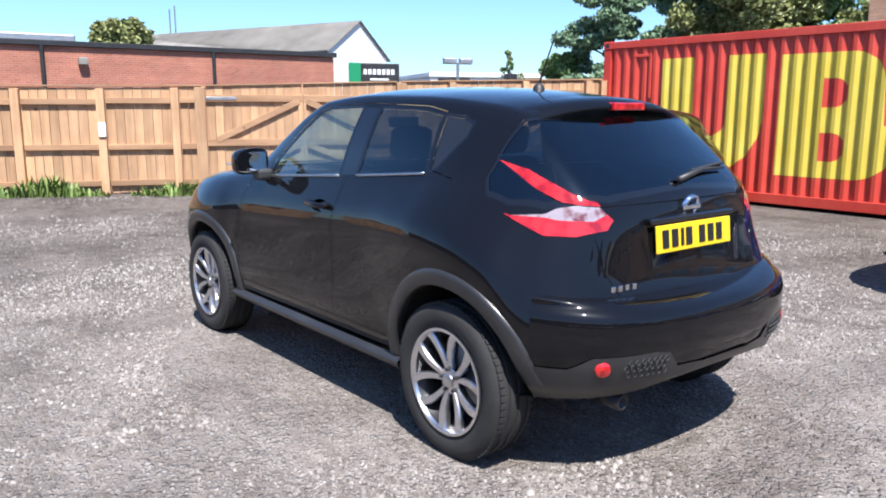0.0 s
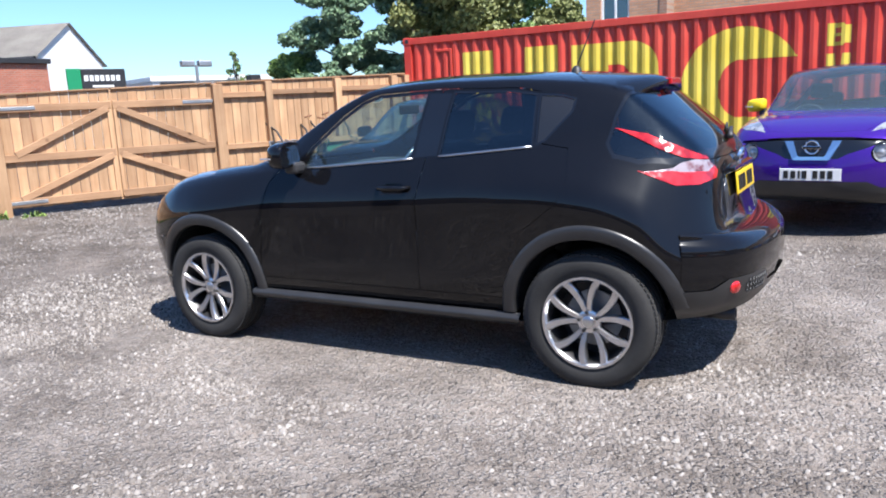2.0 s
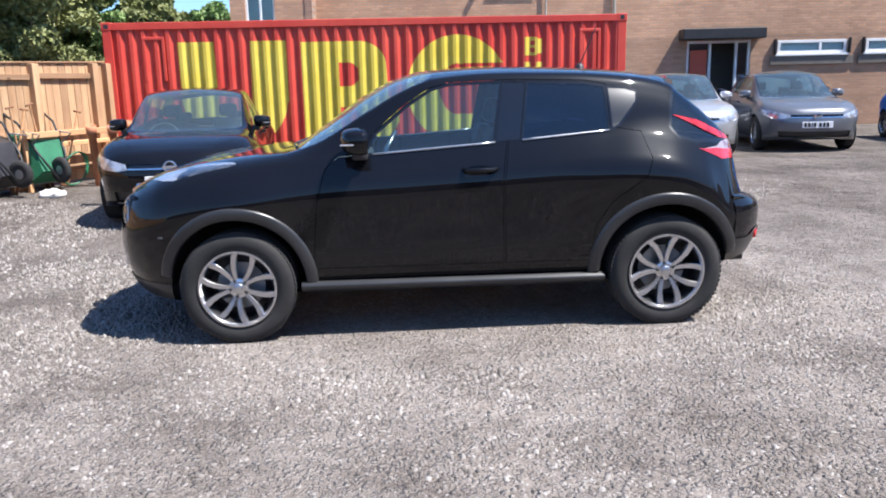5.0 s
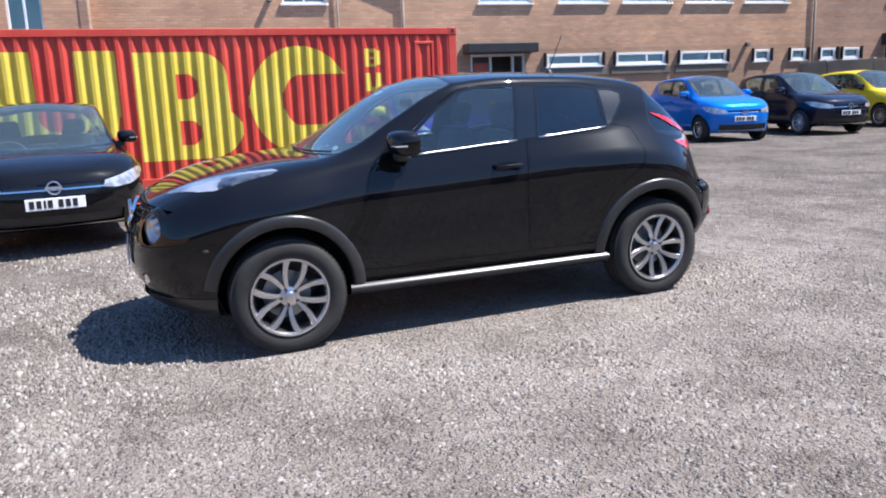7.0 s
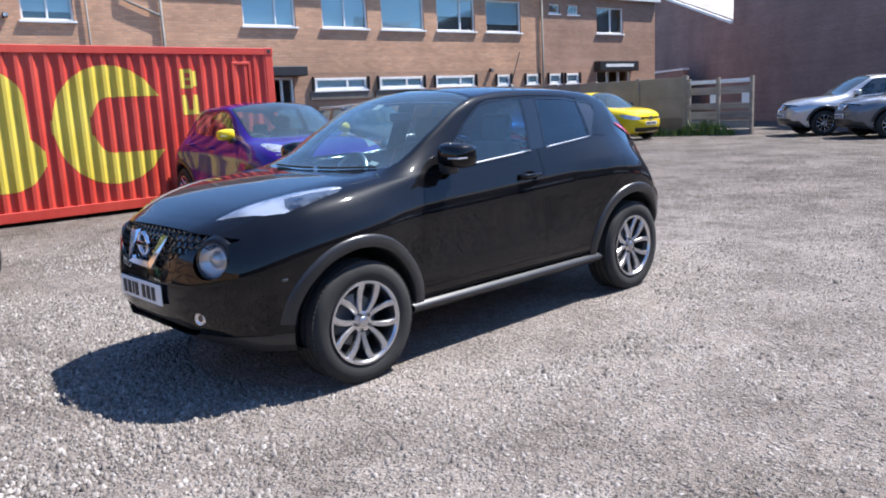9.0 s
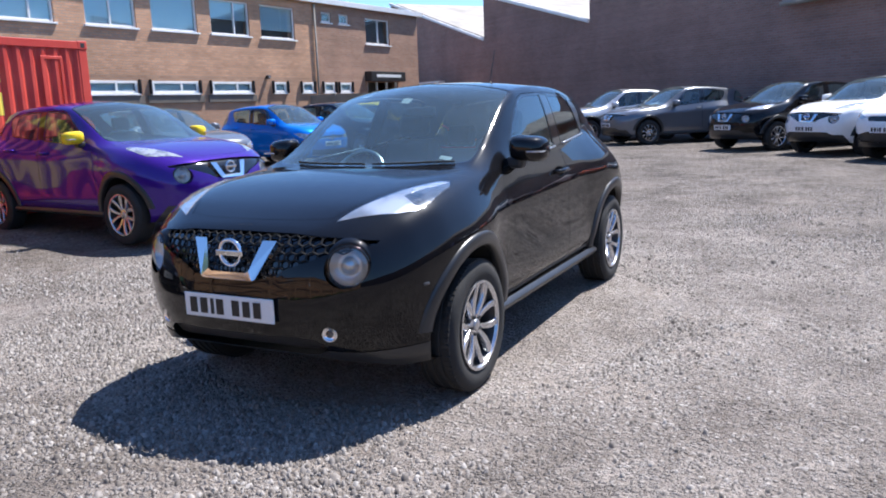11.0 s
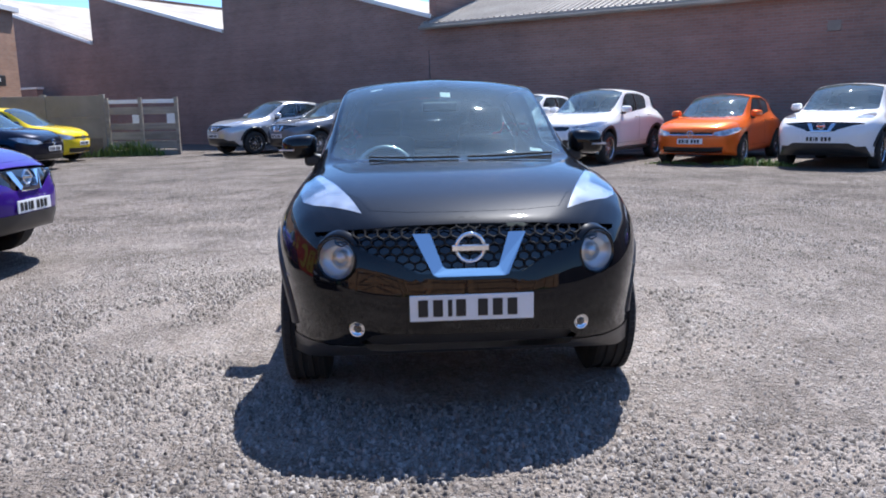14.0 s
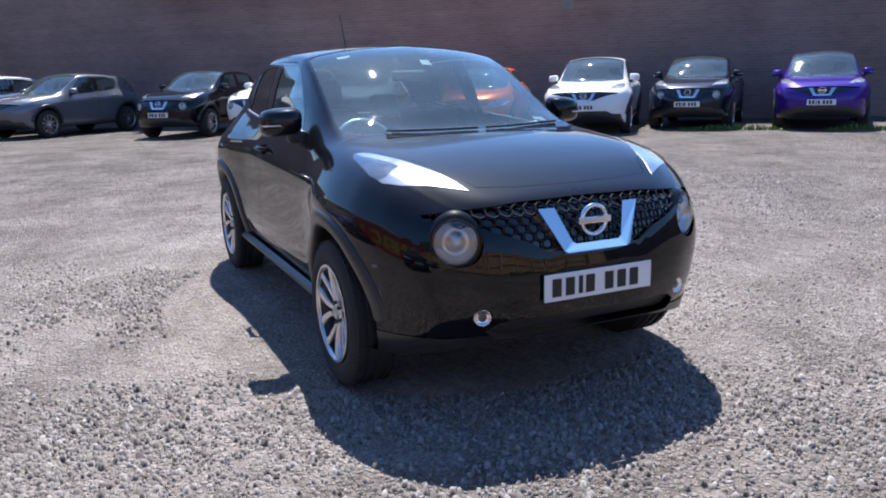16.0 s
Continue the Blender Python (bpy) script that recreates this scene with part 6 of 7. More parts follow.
def hero_fittings(root, skin):
    """What the near car shows besides: grille mesh, fog lamps, bumper trims, spoiler, wiper, aerial, badges."""
    front = lambda y, z: skin.on((5, y, z), (-1, 0, 0))[0]
    back = lambda y, z: skin.on((-5, y, z), (1, 0, 0))[0]
    down = lambda x, y: skin.on((x, y, 4), (0, 0, -1))[0]
    side = lambda x, z, s: skin.on((x, s * 4, z), (0, -s, 0))[0]
    # lower trims of both bumpers, in textured plastic
    low = skin.cut([(-.95, .20), (.95, .20), (.95, .510), (.72, .515), (.66, .56), (.36, .565), (.30, .49), (-.30, .49), (-.36, .565), (-.66, .56), (-.72, .515), (-.95, .510)], "x", -1)
    low = [f for f in low if f.calc_center_median().x < -1.60]
    skin.lift(low, "rear_bumper_trim", PLASTIC, root, "grey-black plastic bumper trim", offset=.006)
    chin = skin.cut([(-.95, .20), (.95, .20), (.95, .345), (.60, .352), (.46, .366), (-.46, .366), (-.60, .352), (-.95, .345)], "x", 1)
    chin = [f for f in chin if f.calc_center_median().x > 1.62]
    skin.lift(chin, "front_bumper_trim", PLASTIC, root, "grey-black plastic bumper trim", offset=.004)
    plan = [(x, JUKE.flank(x, .60) + .002, d) for x, d in ((-1.69, .012), (-1.75, .03), (-1.81, .05), (-1.86, .07))]
    plan += [(back(y, .60).x - .006, y, d) for y, d in ((.60, .09), (.48, .115), (.33, .135), (.16, .15), (0, .155))]
    plan += [(x, -y, d) for x, y, d in plan[-2::-1]]
    bm = bmesh.new()
    rows = []
    for i, (x, y, d) in enumerate(plan):
        p, q = plan[max(i - 1, 0)], plan[min(i + 1, len(plan) - 1)]
        n = Vector((p[1] - q[1], q[0] - p[0])).normalized() * -1
        rise = .03 * abs(y / .82) ** 3
        rows.append([bm.verts.new((x + n.x * o, y + n.y * o, z)) for o, z in ((-d - .02, .752 + rise), (-d * .6, .742 + rise), (-.030, .722 + rise), (-.006, .704 + rise), (.008, .675 + rise * .8), (.010, .63 + rise * .4), (.006, .56), (-.004, .515), (-.05, .505))])
    for p, q in zip(rows, rows[1:]):
        for k in range(8):
            bm.faces.new((p[k], p[k + 1], q[k + 1], q[k]))
    bmesh.ops.recalc_face_normals(bm, faces=bm.faces[:])
    bumper = part("rear_bumper", bm, PAINT_BLACK, root, smooth=True)
    sub = bumper.modifiers.new("round", "SUBSURF")
    sub.levels = sub.render_levels = 2
    gate = skin.cut([(-.50, 1.09), (.50, 1.09), (.545, 1.0), (.53, .86), (.46, .742), (-.46, .742), (-.53, .86), (-.545, 1.0)], "x", -1)
    gate = [f for f in gate if f.calc_center_median().x < -1.5]
    skin.lift(gate, "tailgate", PAINT_BLACK, root, rim=.01)
    gap = skin.cut(grow([(-.50, 1.09), (.50, 1.09), (.545, 1.0), (.53, .86), (.46, .742), (-.46, .742), (-.53, .86), (-.545, 1.0)], .004), "x", -1)
    gap = [f for f in gap if f.calc_center_median().x < -1.5]
    skin.lift(gap, "tailgate_gap", UNDERSIDE, root, offset=-.01)
    # honeycomb of the grille
    zone = both_ahead(GRILLE)
    r = .030
    for i in range(-16, 17):
        for j in range(-5, 6):
            y, z = i * r * 1.72, .785 + j * r * 1.10
            y += r * .86 if j % 2 else 0
            if not inside((y, z), zone) or (abs(y) < .20 and z < .70):
                continue
            co = front(y, z)
            if co is None:
                continue
            pts = [(y + r * .95 * math.sin(a), z + r * .72 * math.cos(a)) for a in np.linspace(0, 2 * math.pi, 6, endpoint=False)]
            pts = [Vector(((front(*q) or co).x - .008, q[0], q[1])) for q in pts]
            part("grille_cell", tube(bmesh.new(), pts, .0046, 5, True), UNDERSIDE, root)
    # fog lamps
    for s in (1, -1):
        co = front(s * .485, .447)
        skin.drop(skin.cut([(s * .485 + .034 * math.cos(a), .447 + .034 * math.sin(a)) for a in np.linspace(0, 2 * math.pi, 20, endpoint=False)], "x", 1))
        m = Matrix.Translation(co + Vector((-.002, 0, 0))) @ Vector((1, s * .25, 0)).to_track_quat("Z", "Y").to_matrix().to_4x4()
        fog = part("fog_lamp", lathe(bmesh.new(), [(.038, -.04), (.036, -.002), (.032, .003), (.028, -.003), (.025, -.006)], 24, "z", m), CHROME, root, "small round fog lamp in a bright ring", True)
        part("lens", lathe(bmesh.new(), [(.026, -.010), (.016, -.005), (.001, -.003)], 24, "z", m), LAMP_SMOKE, fog, smooth=True)
    # belt mouldings under the side windows
    for s in (1, -1):
        for x0, x1, z0, z1 in ((.46, -.26, 1.076, 1.125), (-.42, -.94, 1.136, 1.178)):
            pts = []
            for t in np.linspace(0, 1, 9):
                x, z = x0 + (x1 - x0) * t, z0 + (z1 - z0) * t
                pts.append((x, side(x, z, s).y + s * .003, z))
            part("belt_moulding", tube(bmesh.new(), pts, .007, 6), SILVER, root, smooth=True)
    # rear: reflectors, meshes, exhaust
    for s in (1, -1):
        co = back(s * .625, .515)
        n = Vector((-1, s * .75, 0)).to_track_quat("Z", "Y").to_matrix().to_4x4()
        m = Matrix.Translation(co) @ n
        part("rear_reflector", lathe(bmesh.new(), [(.030, -.02), (.030, .010), (.025, .015), (.001, .017)], 20, "z", m), RED_LENS, root, "round red reflector", True)
        for i in range(7):
            for j in range(3):
                y, z = s * (.37 + .027 * i + (.013 if j % 2 else 0)), .485 + .024 * j
                q = back(y, z)
                ring = [Vector((q.x - .008, y + .013 * math.cos(a), z + .012 * math.sin(a))) for a in np.linspace(0, 2 * math.pi, 6, endpoint=False)]
                part("mesh_cell", tube(bmesh.new(), ring, .003, 4, True), DARK_TRIM, root)
    part("tow_lamp", boxed((back(0, .40).x - .012, -.06, .385), (back(0, .40).x + .01, .06, .415), .005), RED_LENS, root, "red fog lamp in the bumper")
    bm = lathe(bmesh.new(), [(.026, .12), (.032, .12), (.032, -.04), (.024, -.04), (.024, .10), (.001, .10)], 20, "x", Matrix.Translation((-1.84, .48, .345)))
    part("exhaust_pipe", bm, ALLOY_DARK, root, "short dark steel exhaust pipe", True)
    # roof spoiler with its brake lamp
    bm = bmesh.new()
    rows = []
    for y in np.linspace(-.525, .525, 23):
        k = (y / .525) ** 2
        a = down(-1.24, y * .98)
        tip = Vector((-1.47 + .09 * k, y, 1.478 - .075 * k ** 1.3))
        rows.append([bm.verts.new(p) for p in ((-1.24, a.y, a.z - .002), ((-1.24 + tip.x) / 2, y, (a.z + tip.z) / 2 + .010), tip, tip + Vector((.004, 0, -.022)), (-1.38, y, down(-1.40, y * .98).z - .006))])
    for p, q in zip(rows, rows[1:]):
        for k in range(4):
            bm.faces.new((p[k], p[k + 1], q[k + 1], q[k]))
    bmesh.ops.recalc_face_normals(bm, faces=bm.faces[:])
    sp = part("roof_spoiler", bm, PAINT_BLACK, root, smooth=True)
    part("brake_lamp", boxed((-1.478, -.105, 1.452), (-1.44, .105, 1.486), .006), RED_LENS, sp, "red high-level brake lamp")
    # rear wiper
    a, b = down(-1.755, .02), down(-1.70, -.40)
    w = part("wiper_arm", tube(bmesh.new(), [a + Vector((-.005, 0, .015)), (a + b) / 2 + Vector((0, 0, .035)), b + Vector((0, 0, .02))], [.016, .011, .006], 6), DARK_TRIM, root, smooth=True)
    part("wiper_blade", tube(bmesh.new(), [down(-1.72, -.12) + Vector((0, 0, .012)), down(-1.66, -.46) + Vector((0, 0, .012))], .007, 6), RUBBER, w)
    # front wipers
    for y0, y1 in ((.10, .58), (-.44, .05)):
        pts = []
        for y in np.linspace(y0, y1, 5):
            x = .985 - .07 * (y / .55) ** 2
            pts.append(Vector((x, y, down(x, y).z + .008)))
        part("wiper_blade", tube(bmesh.new(), pts, .006, 6), RUBBER, root)
    # aerial
    p = down(-.92, 0)
    base = part("aerial_base", lathe(bmesh.new(), [(.032, -.01), (.026, .012), (.012, .028), (.001, .03)], 16, "z", Matrix.Translation(p)), DARK_TRIM, root, smooth=True)
    part("aerial_rod", tube(bmesh.new(), [p + Vector((0, 0, .02)), p + Vector((-.11, 0, .27))], [.005, .003], 6), DARK_TRIM, base)
    # badges on the tailgate, as plain shapes
    q = back(0, 1.065)
    m = Matrix.Translation((q.x - .006, 0, 1.065)) @ Matrix.Rotation(radians(-18), 4, "Y")
    b2 = part("badge", lathe(bmesh.new(), [(.050, .006), (.050, -.010), (.045, -.012), (.039, -.010), (.038, .004)], 32, "x", m), CHROME, root, "round chrome badge", True)
    part("badge_bar", boxed((-.014, -.060, -.010), (-.002, .060, .010), .003, m), CHROME, b2)
    for i in range(4):
        y = .50 - .038 * i
        q = back(y, .785)
        part("lettering_bar", boxed((q.x - .006, y - .012, .773), (q.x + .002, y + .012, .797), .002), CHROME, root)
    q = back(0, 1.02)
    part("tailgate_handle", boxed((q.x - .022, -.29, 1.012), (q.x + .02, .29, 1.035), .006), GLOSS_BLACK, root)
    # mirror inside the windscreen, tax sticker
    part("cabin_mirror", boxed((.20, -.11, 1.35), (.225, .11, 1.41), .012), DARK_TRIM, root)
    for x, y, w, h, tag in ((.215, -.40, .075, .035, "small white sticker at the top of the windscreen"), (.42, .02, .06, .055, "pale square sticker on the windscreen"), (.86, .50, .07, .03, "pale sticker at the foot of the windscreen")):
        rows = [[down(x + dx, y + dy) + Vector((0, 0, -.008)) for dy in (-w / 2, w / 2)] for dx in (h / 2, -h / 2)]
        bm = bmesh.new()
        vs = [bm.verts.new(p) for p in (rows[0][0], rows[0][1], rows[1][1], rows[1][0])]
        bmesh.ops.solidify(bm, geom=[bm.faces.new(vs)], thickness=.001)
        part("sticker", bm, WHITE_PAINT, root, tag)
    for s in (1, -1):
        p = side(1.70, .63, s)
        n = Vector((.45, s * .9, 0)).to_track_quat("Z", "Y").to_matrix().to_4x4()
        part("side_repeater", boxed((-.016, -.007, -.01), (.016, .007, .004), .003, Matrix.Translation(p) @ n), LAMP_SMOKE, root, "small clear side lamp")
    part("sill_step", boxed((-.60, -.70, .30), (.70, .70, .33), 0), UNDERSIDE, root)


hero_fittings(hero, hero_skin)
finish_body(hero_skin, hero, PAINT_BLACK)


# ---- parked cars ----
def template(label, shape, paint, m, **how):
    root = thing("car", Matrix.Identity(4), label, "car", "parked cars")
    skin = build_car(root, shape, paint, False, **how)
    finish_body(skin, root, paint)
    root.matrix_world = m
    return root


def repaint(root, paint, label, mirrors=None):
    """Give a copied car a paint of its own on the meshes that it shares."""
    root["label"] = label
    for ob in root.children_recursive:
        if ob.type == "MESH" and ob.data.materials and ob.data.materials[0] in PAINTS:
            ob.material_slots[0].link = "OBJECT"
            ob.material_slots[0].material = mirrors if mirrors and ob.name.startswith("mirror_shell") else paint
    return root


def spot(x, y, heading):
    return pose(x, y, ground_z(x, y), 0, 0, heading)


far_juke = template("purple compact crossover car with yellow door mirrors", JUKE, PAINT_PURPLE, spot(-2.09, -5.60, 84), cladding=PLASTIC, mirror_paint=MIRROR_YELLOW)
for (x, y, h), paint, label in (((-16.05, 1.3, -40), PAINT_BLACK, "black compact crossover car parked by the factory wall"), ((-14.5, 3.1, -40), PAINT_WHITE, "white compact crossover car parked by the factory wall"), ((-9.5, 11.45, -50), PAINT_NAVY, "dark compact crossover car parked by the factory wall")):
    repaint(copy_thing(far_juke, spot(x, y, h)), paint, label, paint)

SUV = Shape([2.20, 1.32, .95, .10, -1.32, -1.72, -2.02, -2.18], [0, .24, .62, 1.06, 1.60], 1.02)
qq = template("white crossover car with roof rails, parked by the factory wall", SUV, PAINT_WHITE, spot(-10.1, 8.95, -43), cladding=PLASTIC, round_lamps=False, wheel=(.345, .235, .215, "spoke"))
for (x, y, h), paint, label in (((-20.1, -4.0, -48), PAINT_SILVER, "silver crossover car parked in the shade of the factory"), ((-18.85, -1.95, -48), PAINT_GREY, "grey crossover car parked in the shade of the factory"), ((-7.65, 13.2, -50), PAINT_PURPLE, "purple crossover car parked by the factory wall")):
    repaint(copy_thing(qq, spot(x, y, h)), paint, label, paint)
KIA_LAMP = [(.38, .78), (.60, .85), (.80, .90), (.86, .87), (.80, .80), (.48, .735)]
KIA_BARS = (([(0, .80), (.33, .795), (.36, .76), (.30, .70), (0, .695)], GLOSS_BLACK, "black grille", -.012), ([(0, .52), (.30, .52), (.55, .47), (.66, .50), (.80, .50), (.78, .44), (.50, .36), (0, .35)], DARK_TRIM, "dark lower air intake", -.02))
KIA = Shape([2.22, 1.32, .92, .05, -1.32, -1.78, -2.02, -2.20], [0, .24, .64, 1.08, 1.63], 1.04)
template("white sport utility car with dark grille by the factory wall", KIA, PAINT_WHITE, spot(-12.8, 4.5, -40), lamp_ahead=KIA_LAMP, bars=KIA_BARS, cladding=PLASTIC, round_lamps=False, v_grille=False, badge=False, wheel=(.345, .235, .215, "spoke"))

HATCH_LAMP = [(.44, .685), (.46, .755), (.62, .80), (.80, .86), (.86, .84), (.82, .74), (.72, .685), (.56, .665)]
HATCH_BARS = (([(0, .755), (.44, .752), (.43, .705), (0, .703)], GLOSS_BLACK, "", -.012), ([(0, .700), (.44, .702), (.44, .685), (0, .683)], CHROME, "bright strip under the grille", .004), ([(0, .425), (.62, .44), (.60, .33), (0, .315)], DARK_TRIM, "dark lower air intake", -.02), ([(0, .312), (.60, .327), (.60, .312), (0, .297)], SILVER, "bright lower strip", .004))
HATCH = Shape([2.13, 1.31, 1.0, .12, -1.31, -1.62, -1.98, -2.12], [0, .20, .54, .95, 1.46], 1.0)
golf = template("black hatchback with a white front plate beside the container", HATCH, PAINT_BLACK, spot(2.96, -5.1, 96), lamp_ahead=HATCH_LAMP, bars=HATCH_BARS, round_lamps=False, v_grille=False, wheel=(.315, .205, .20, "spoke"))
for (x, y, h), paint, label in (((-5.05, -9.97, 80), PAINT_SILVER, "silver hatchback parked beyond the container"), ((-7.4, -10.3, 80), PAINT_GREY, "dark grey hatchback parked in front of the office"), ((-9.0, -13.7, 80), PAINT_BLACK, "black hatchback parked against the office"), ((-6.6, -14.0, 84), PAINT_NAVY, "dark blue hatchback parked by the office door"), ((-11.9, 7.1, -40), PAINT_ORANGE, "orange hatchback parked by the factory wall"), ((-4.6, -14.0, 84), PAINT_WHITE, "white hatchback parked behind the container")):
    repaint(copy_thing(golf, spot(x, y, h)), paint, label, paint)
MINI = Shape([1.74, 1.17, .98, .22, -1.17, -1.32, -1.58, -1.68], [0, .20, .56, .98, 1.47], .93)
mini = template("bright blue small city car parked in front of the office", MINI, PAINT_BLUE, spot(-10.7, -9.9, 81), lamp_ahead=HATCH_LAMP, bars=HATCH_BARS, round_lamps=False, v_grille=False, wheel=(.285, .18, .17, "spoke"))
SUPER = Shape([1.96, 1.24, 1.0, .18, -1.24, -1.48, -1.84, -1.94], [0, .20, .56, .98, 1.50], .97)
sup = template("black small hatchback parked in front of the office", SUPER, PAINT_NAVY, spot(-13.75, -10.1, 83), lamp_ahead=HATCH_LAMP, bars=HATCH_BARS, round_lamps=False, v_grille=False, wheel=(.30, .20, .19, "spoke"))
repaint(copy_thing(sup, spot(-17.1, -10.75, 86)), PAINT_YELLOW, "yellow small hatchback parked by the concrete panel fence", PAINT_BLACK)

# ---- trees and weeds ----
def make_leaf(name, dark, light):
    m = material(name, light, 0.6)
    k = Nodes(m)
    k.color(k.ramp(k.island(), [(0.0, dark), (1.0, light)]))
    k.b.inputs["Subsurface Weight"].default_value = 0.0
    return m


LEAF_GREEN = make_leaf("broad_leaf", (0.06, 0.11, 0.03), (0.24, 0.34, 0.10))
LEAF_FIR = make_leaf("fir_needles", (0.07, 0.125, 0.075), (0.23, 0.33, 0.18))
LEAF_OLIVE = make_leaf("olive_leaf", (0.09, 0.11, 0.03), (0.30, 0.31, 0.11))
WEED_GREEN = make_leaf("weed_leaf", (0.06, 0.11, 0.02), (0.22, 0.30, 0.07))
BARK = varied("bark", (0.05, 0.04, 0.03), (0.13, 0.105, 0.08), 0.95, 4, 40, 0.5)


def leaf_mesh(name, centres, spread, count, size, mat, parent, rng, flat=1.0, label=""):
    """Many small leaves in clumps round the given centres, as one crown."""
    n = len(centres) * count
    c = np.repeat(np.array(centres), count, 0)
    rad = np.repeat(np.array(spread), count)[:, None]
    d = rng.normal(size=(n, 3))
    d /= np.linalg.norm(d, axis=1)[:, None]
    p = c + d * rad * (rng.random((n, 1)) ** 0.45) * np.array([1, 1, flat])
    a, b = rng.normal(size=(n, 3)), rng.normal(size=(n, 3))
    a /= np.linalg.norm(a, axis=1)[:, None]
    b -= (a * b).sum(1)[:, None] * a
    b /= np.linalg.norm(b, axis=1)[:, None]
    s = size * rng.uniform(0.6, 1.35, (n, 1))
    v = np.stack([p - a * s, p + b * s * 0.5, p + a * s, p - b * s * 0.5], 1).reshape(-1, 3)
    me = bpy.data.meshes.new(name)
    me.from_pydata(v.tolist(), [], np.arange(4 * n).reshape(-1, 4).tolist())
    me.materials.append(mat)
    ob = new(name, me)
    ob.parent = parent
    if label:
        ob["label"] = label
    return ob


def tree(x, y, height, radius, kind, leaf, label, seed):
    rng = np.random.default_rng(seed)
    root = thing("tree", pose(x, y, 0), label, "tree", "trees beyond the fence")
    bm = bmesh.new()
    pts = [(0.15 * math.sin(i * 1.3 + seed), 0.15 * math.cos(i * 1.7), height * 0.93 * i / 8) for i in range(9)]
    tube(bm, pts, [height * 0.022 * (1 - 0.9 * i / 8) + 0.02 for i in range(9)], 9)
    part("trunk", bm, BARK, root, smooth=True)
    centres, spread = [], []
    limbs = bmesh.new()
    n = 34 if kind != "sapling" else 12
    for i in range(n):
        t = (i + 0.5) / n
        h = height * (0.16 + 0.82 * t)
        if kind == "fir":
            reach = radius * (1.05 - t) ** 0.8
        else:
            reach = radius * (math.sin(math.pi * (0.12 + 0.86 * t)) ** 0.7)
        a = i * 2.399 + rng.uniform(-.4, .4)
        reach *= rng.uniform(0.65, 1.12)
        end = Vector((math.cos(a) * reach, math.sin(a) * reach, h + (0.10 if kind == "fir" else 0.22) * reach))
        start = Vector((0.1 * math.sin(h), 0.1 * math.cos(h), h - 0.25 * reach))
        tube(limbs, [start, start.lerp(end, 0.5) + Vector((0, 0, 0.06 * reach)), end], [0.06, 0.035, 0.012], 5)
        for u in (0.45, 0.72, 0.98):
            q = start.lerp(end, u) + Vector(rng.normal(0, 0.16 * radius * 0.5, 3))
            centres.append(tuple(q))
            spread.append(radius * (0.17 if kind == "fir" else 0.22) * rng.uniform(0.75, 1.3))
    part("limb", limbs, BARK, root)
    leaf_mesh("crown", centres, spread, 480 if kind != "sapling" else 40, 0.125 if kind != "sapling" else 0.08, leaf, root, rng, 0.55 if kind == "fir" else 0.8)


tree(22.6, -29.2, 10.5, 3.5, "fir", LEAF_FIR, "tall dark green conifer beyond the fence", 1)
tree(25.0, -28.2, 4.2, 1.3, "broad", LEAF_GREEN, "small bushy green tree beyond the fence", 9)
tree(19.6, -32.0, 11.5, 2.9, "fir", LEAF_FIR, "tall blue-green conifer beyond the container", 2)
tree(16.4, -31.2, 10.0, 3.4, "broad", LEAF_OLIVE, "tall olive-green tree beyond the container", 3)
tree(15.2, -33.5, 10.5, 3.0, "broad", LEAF_GREEN, "leafy green tree beyond the container", 8)
tree(12.2, -34.5, 6.0, 1.9, "broad", LEAF_OLIVE, "rounded tree beyond the container", 4)
tree(9.6, -35.5, 5.4, 1.8, "broad", LEAF_GREEN, "low green tree beyond the container", 5)
tree(27.2, -26.4, 4.6, .75, "sapling", LEAF_GREEN, "slender sapling with sparse leaves", 6)
tree(36.5, -9.2, 5.5, 2.3, "broad", LEAF_OLIVE, "rounded tree behind the brick range", 7)


def weeds(x, y, length, angle, count, height, seed, label="tuft of green weeds growing at the edge of the gravel"):
    rng = np.random.default_rng(seed)
    root = thing("weed_tuft", pose(x, y, ground_z(x, y) - .01, 0, 0, angle), label, "weeds", "weeds")
    v, f = [], []
    for i in range(count):
        px, py = rng.uniform(-length / 2, length / 2), rng.normal(0, .07)
        h = height * rng.uniform(.35, 1.0) * (1 - .6 * abs(2 * px / length) ** 2)
        a, lean = rng.uniform(0, 6.28), rng.uniform(.1, .8) * h
        w = rng.uniform(.006, .02)
        dx, dy = math.cos(a), math.sin(a)
        k = len(v)
        for t, ww in ((0, w), (.55, w * 1.2), (1, .002)):
            cx, cy, cz = px + dx * lean * t * t, py + dy * lean * t * t, h * t
            v += [(cx - dy * ww, cy + dx * ww, cz), (cx + dy * ww, cy - dx * ww, cz)]
        f += [(k, k + 1, k + 3, k + 2), (k + 2, k + 3, k + 5, k + 4)]
    me = bpy.data.meshes.new("blade_clump")
    me.from_pydata(v, [], f)
    me.materials.append(WEED_GREEN)
    ob = tagged(new("blade_clump", me), kind="stuff")
    ob.parent = root


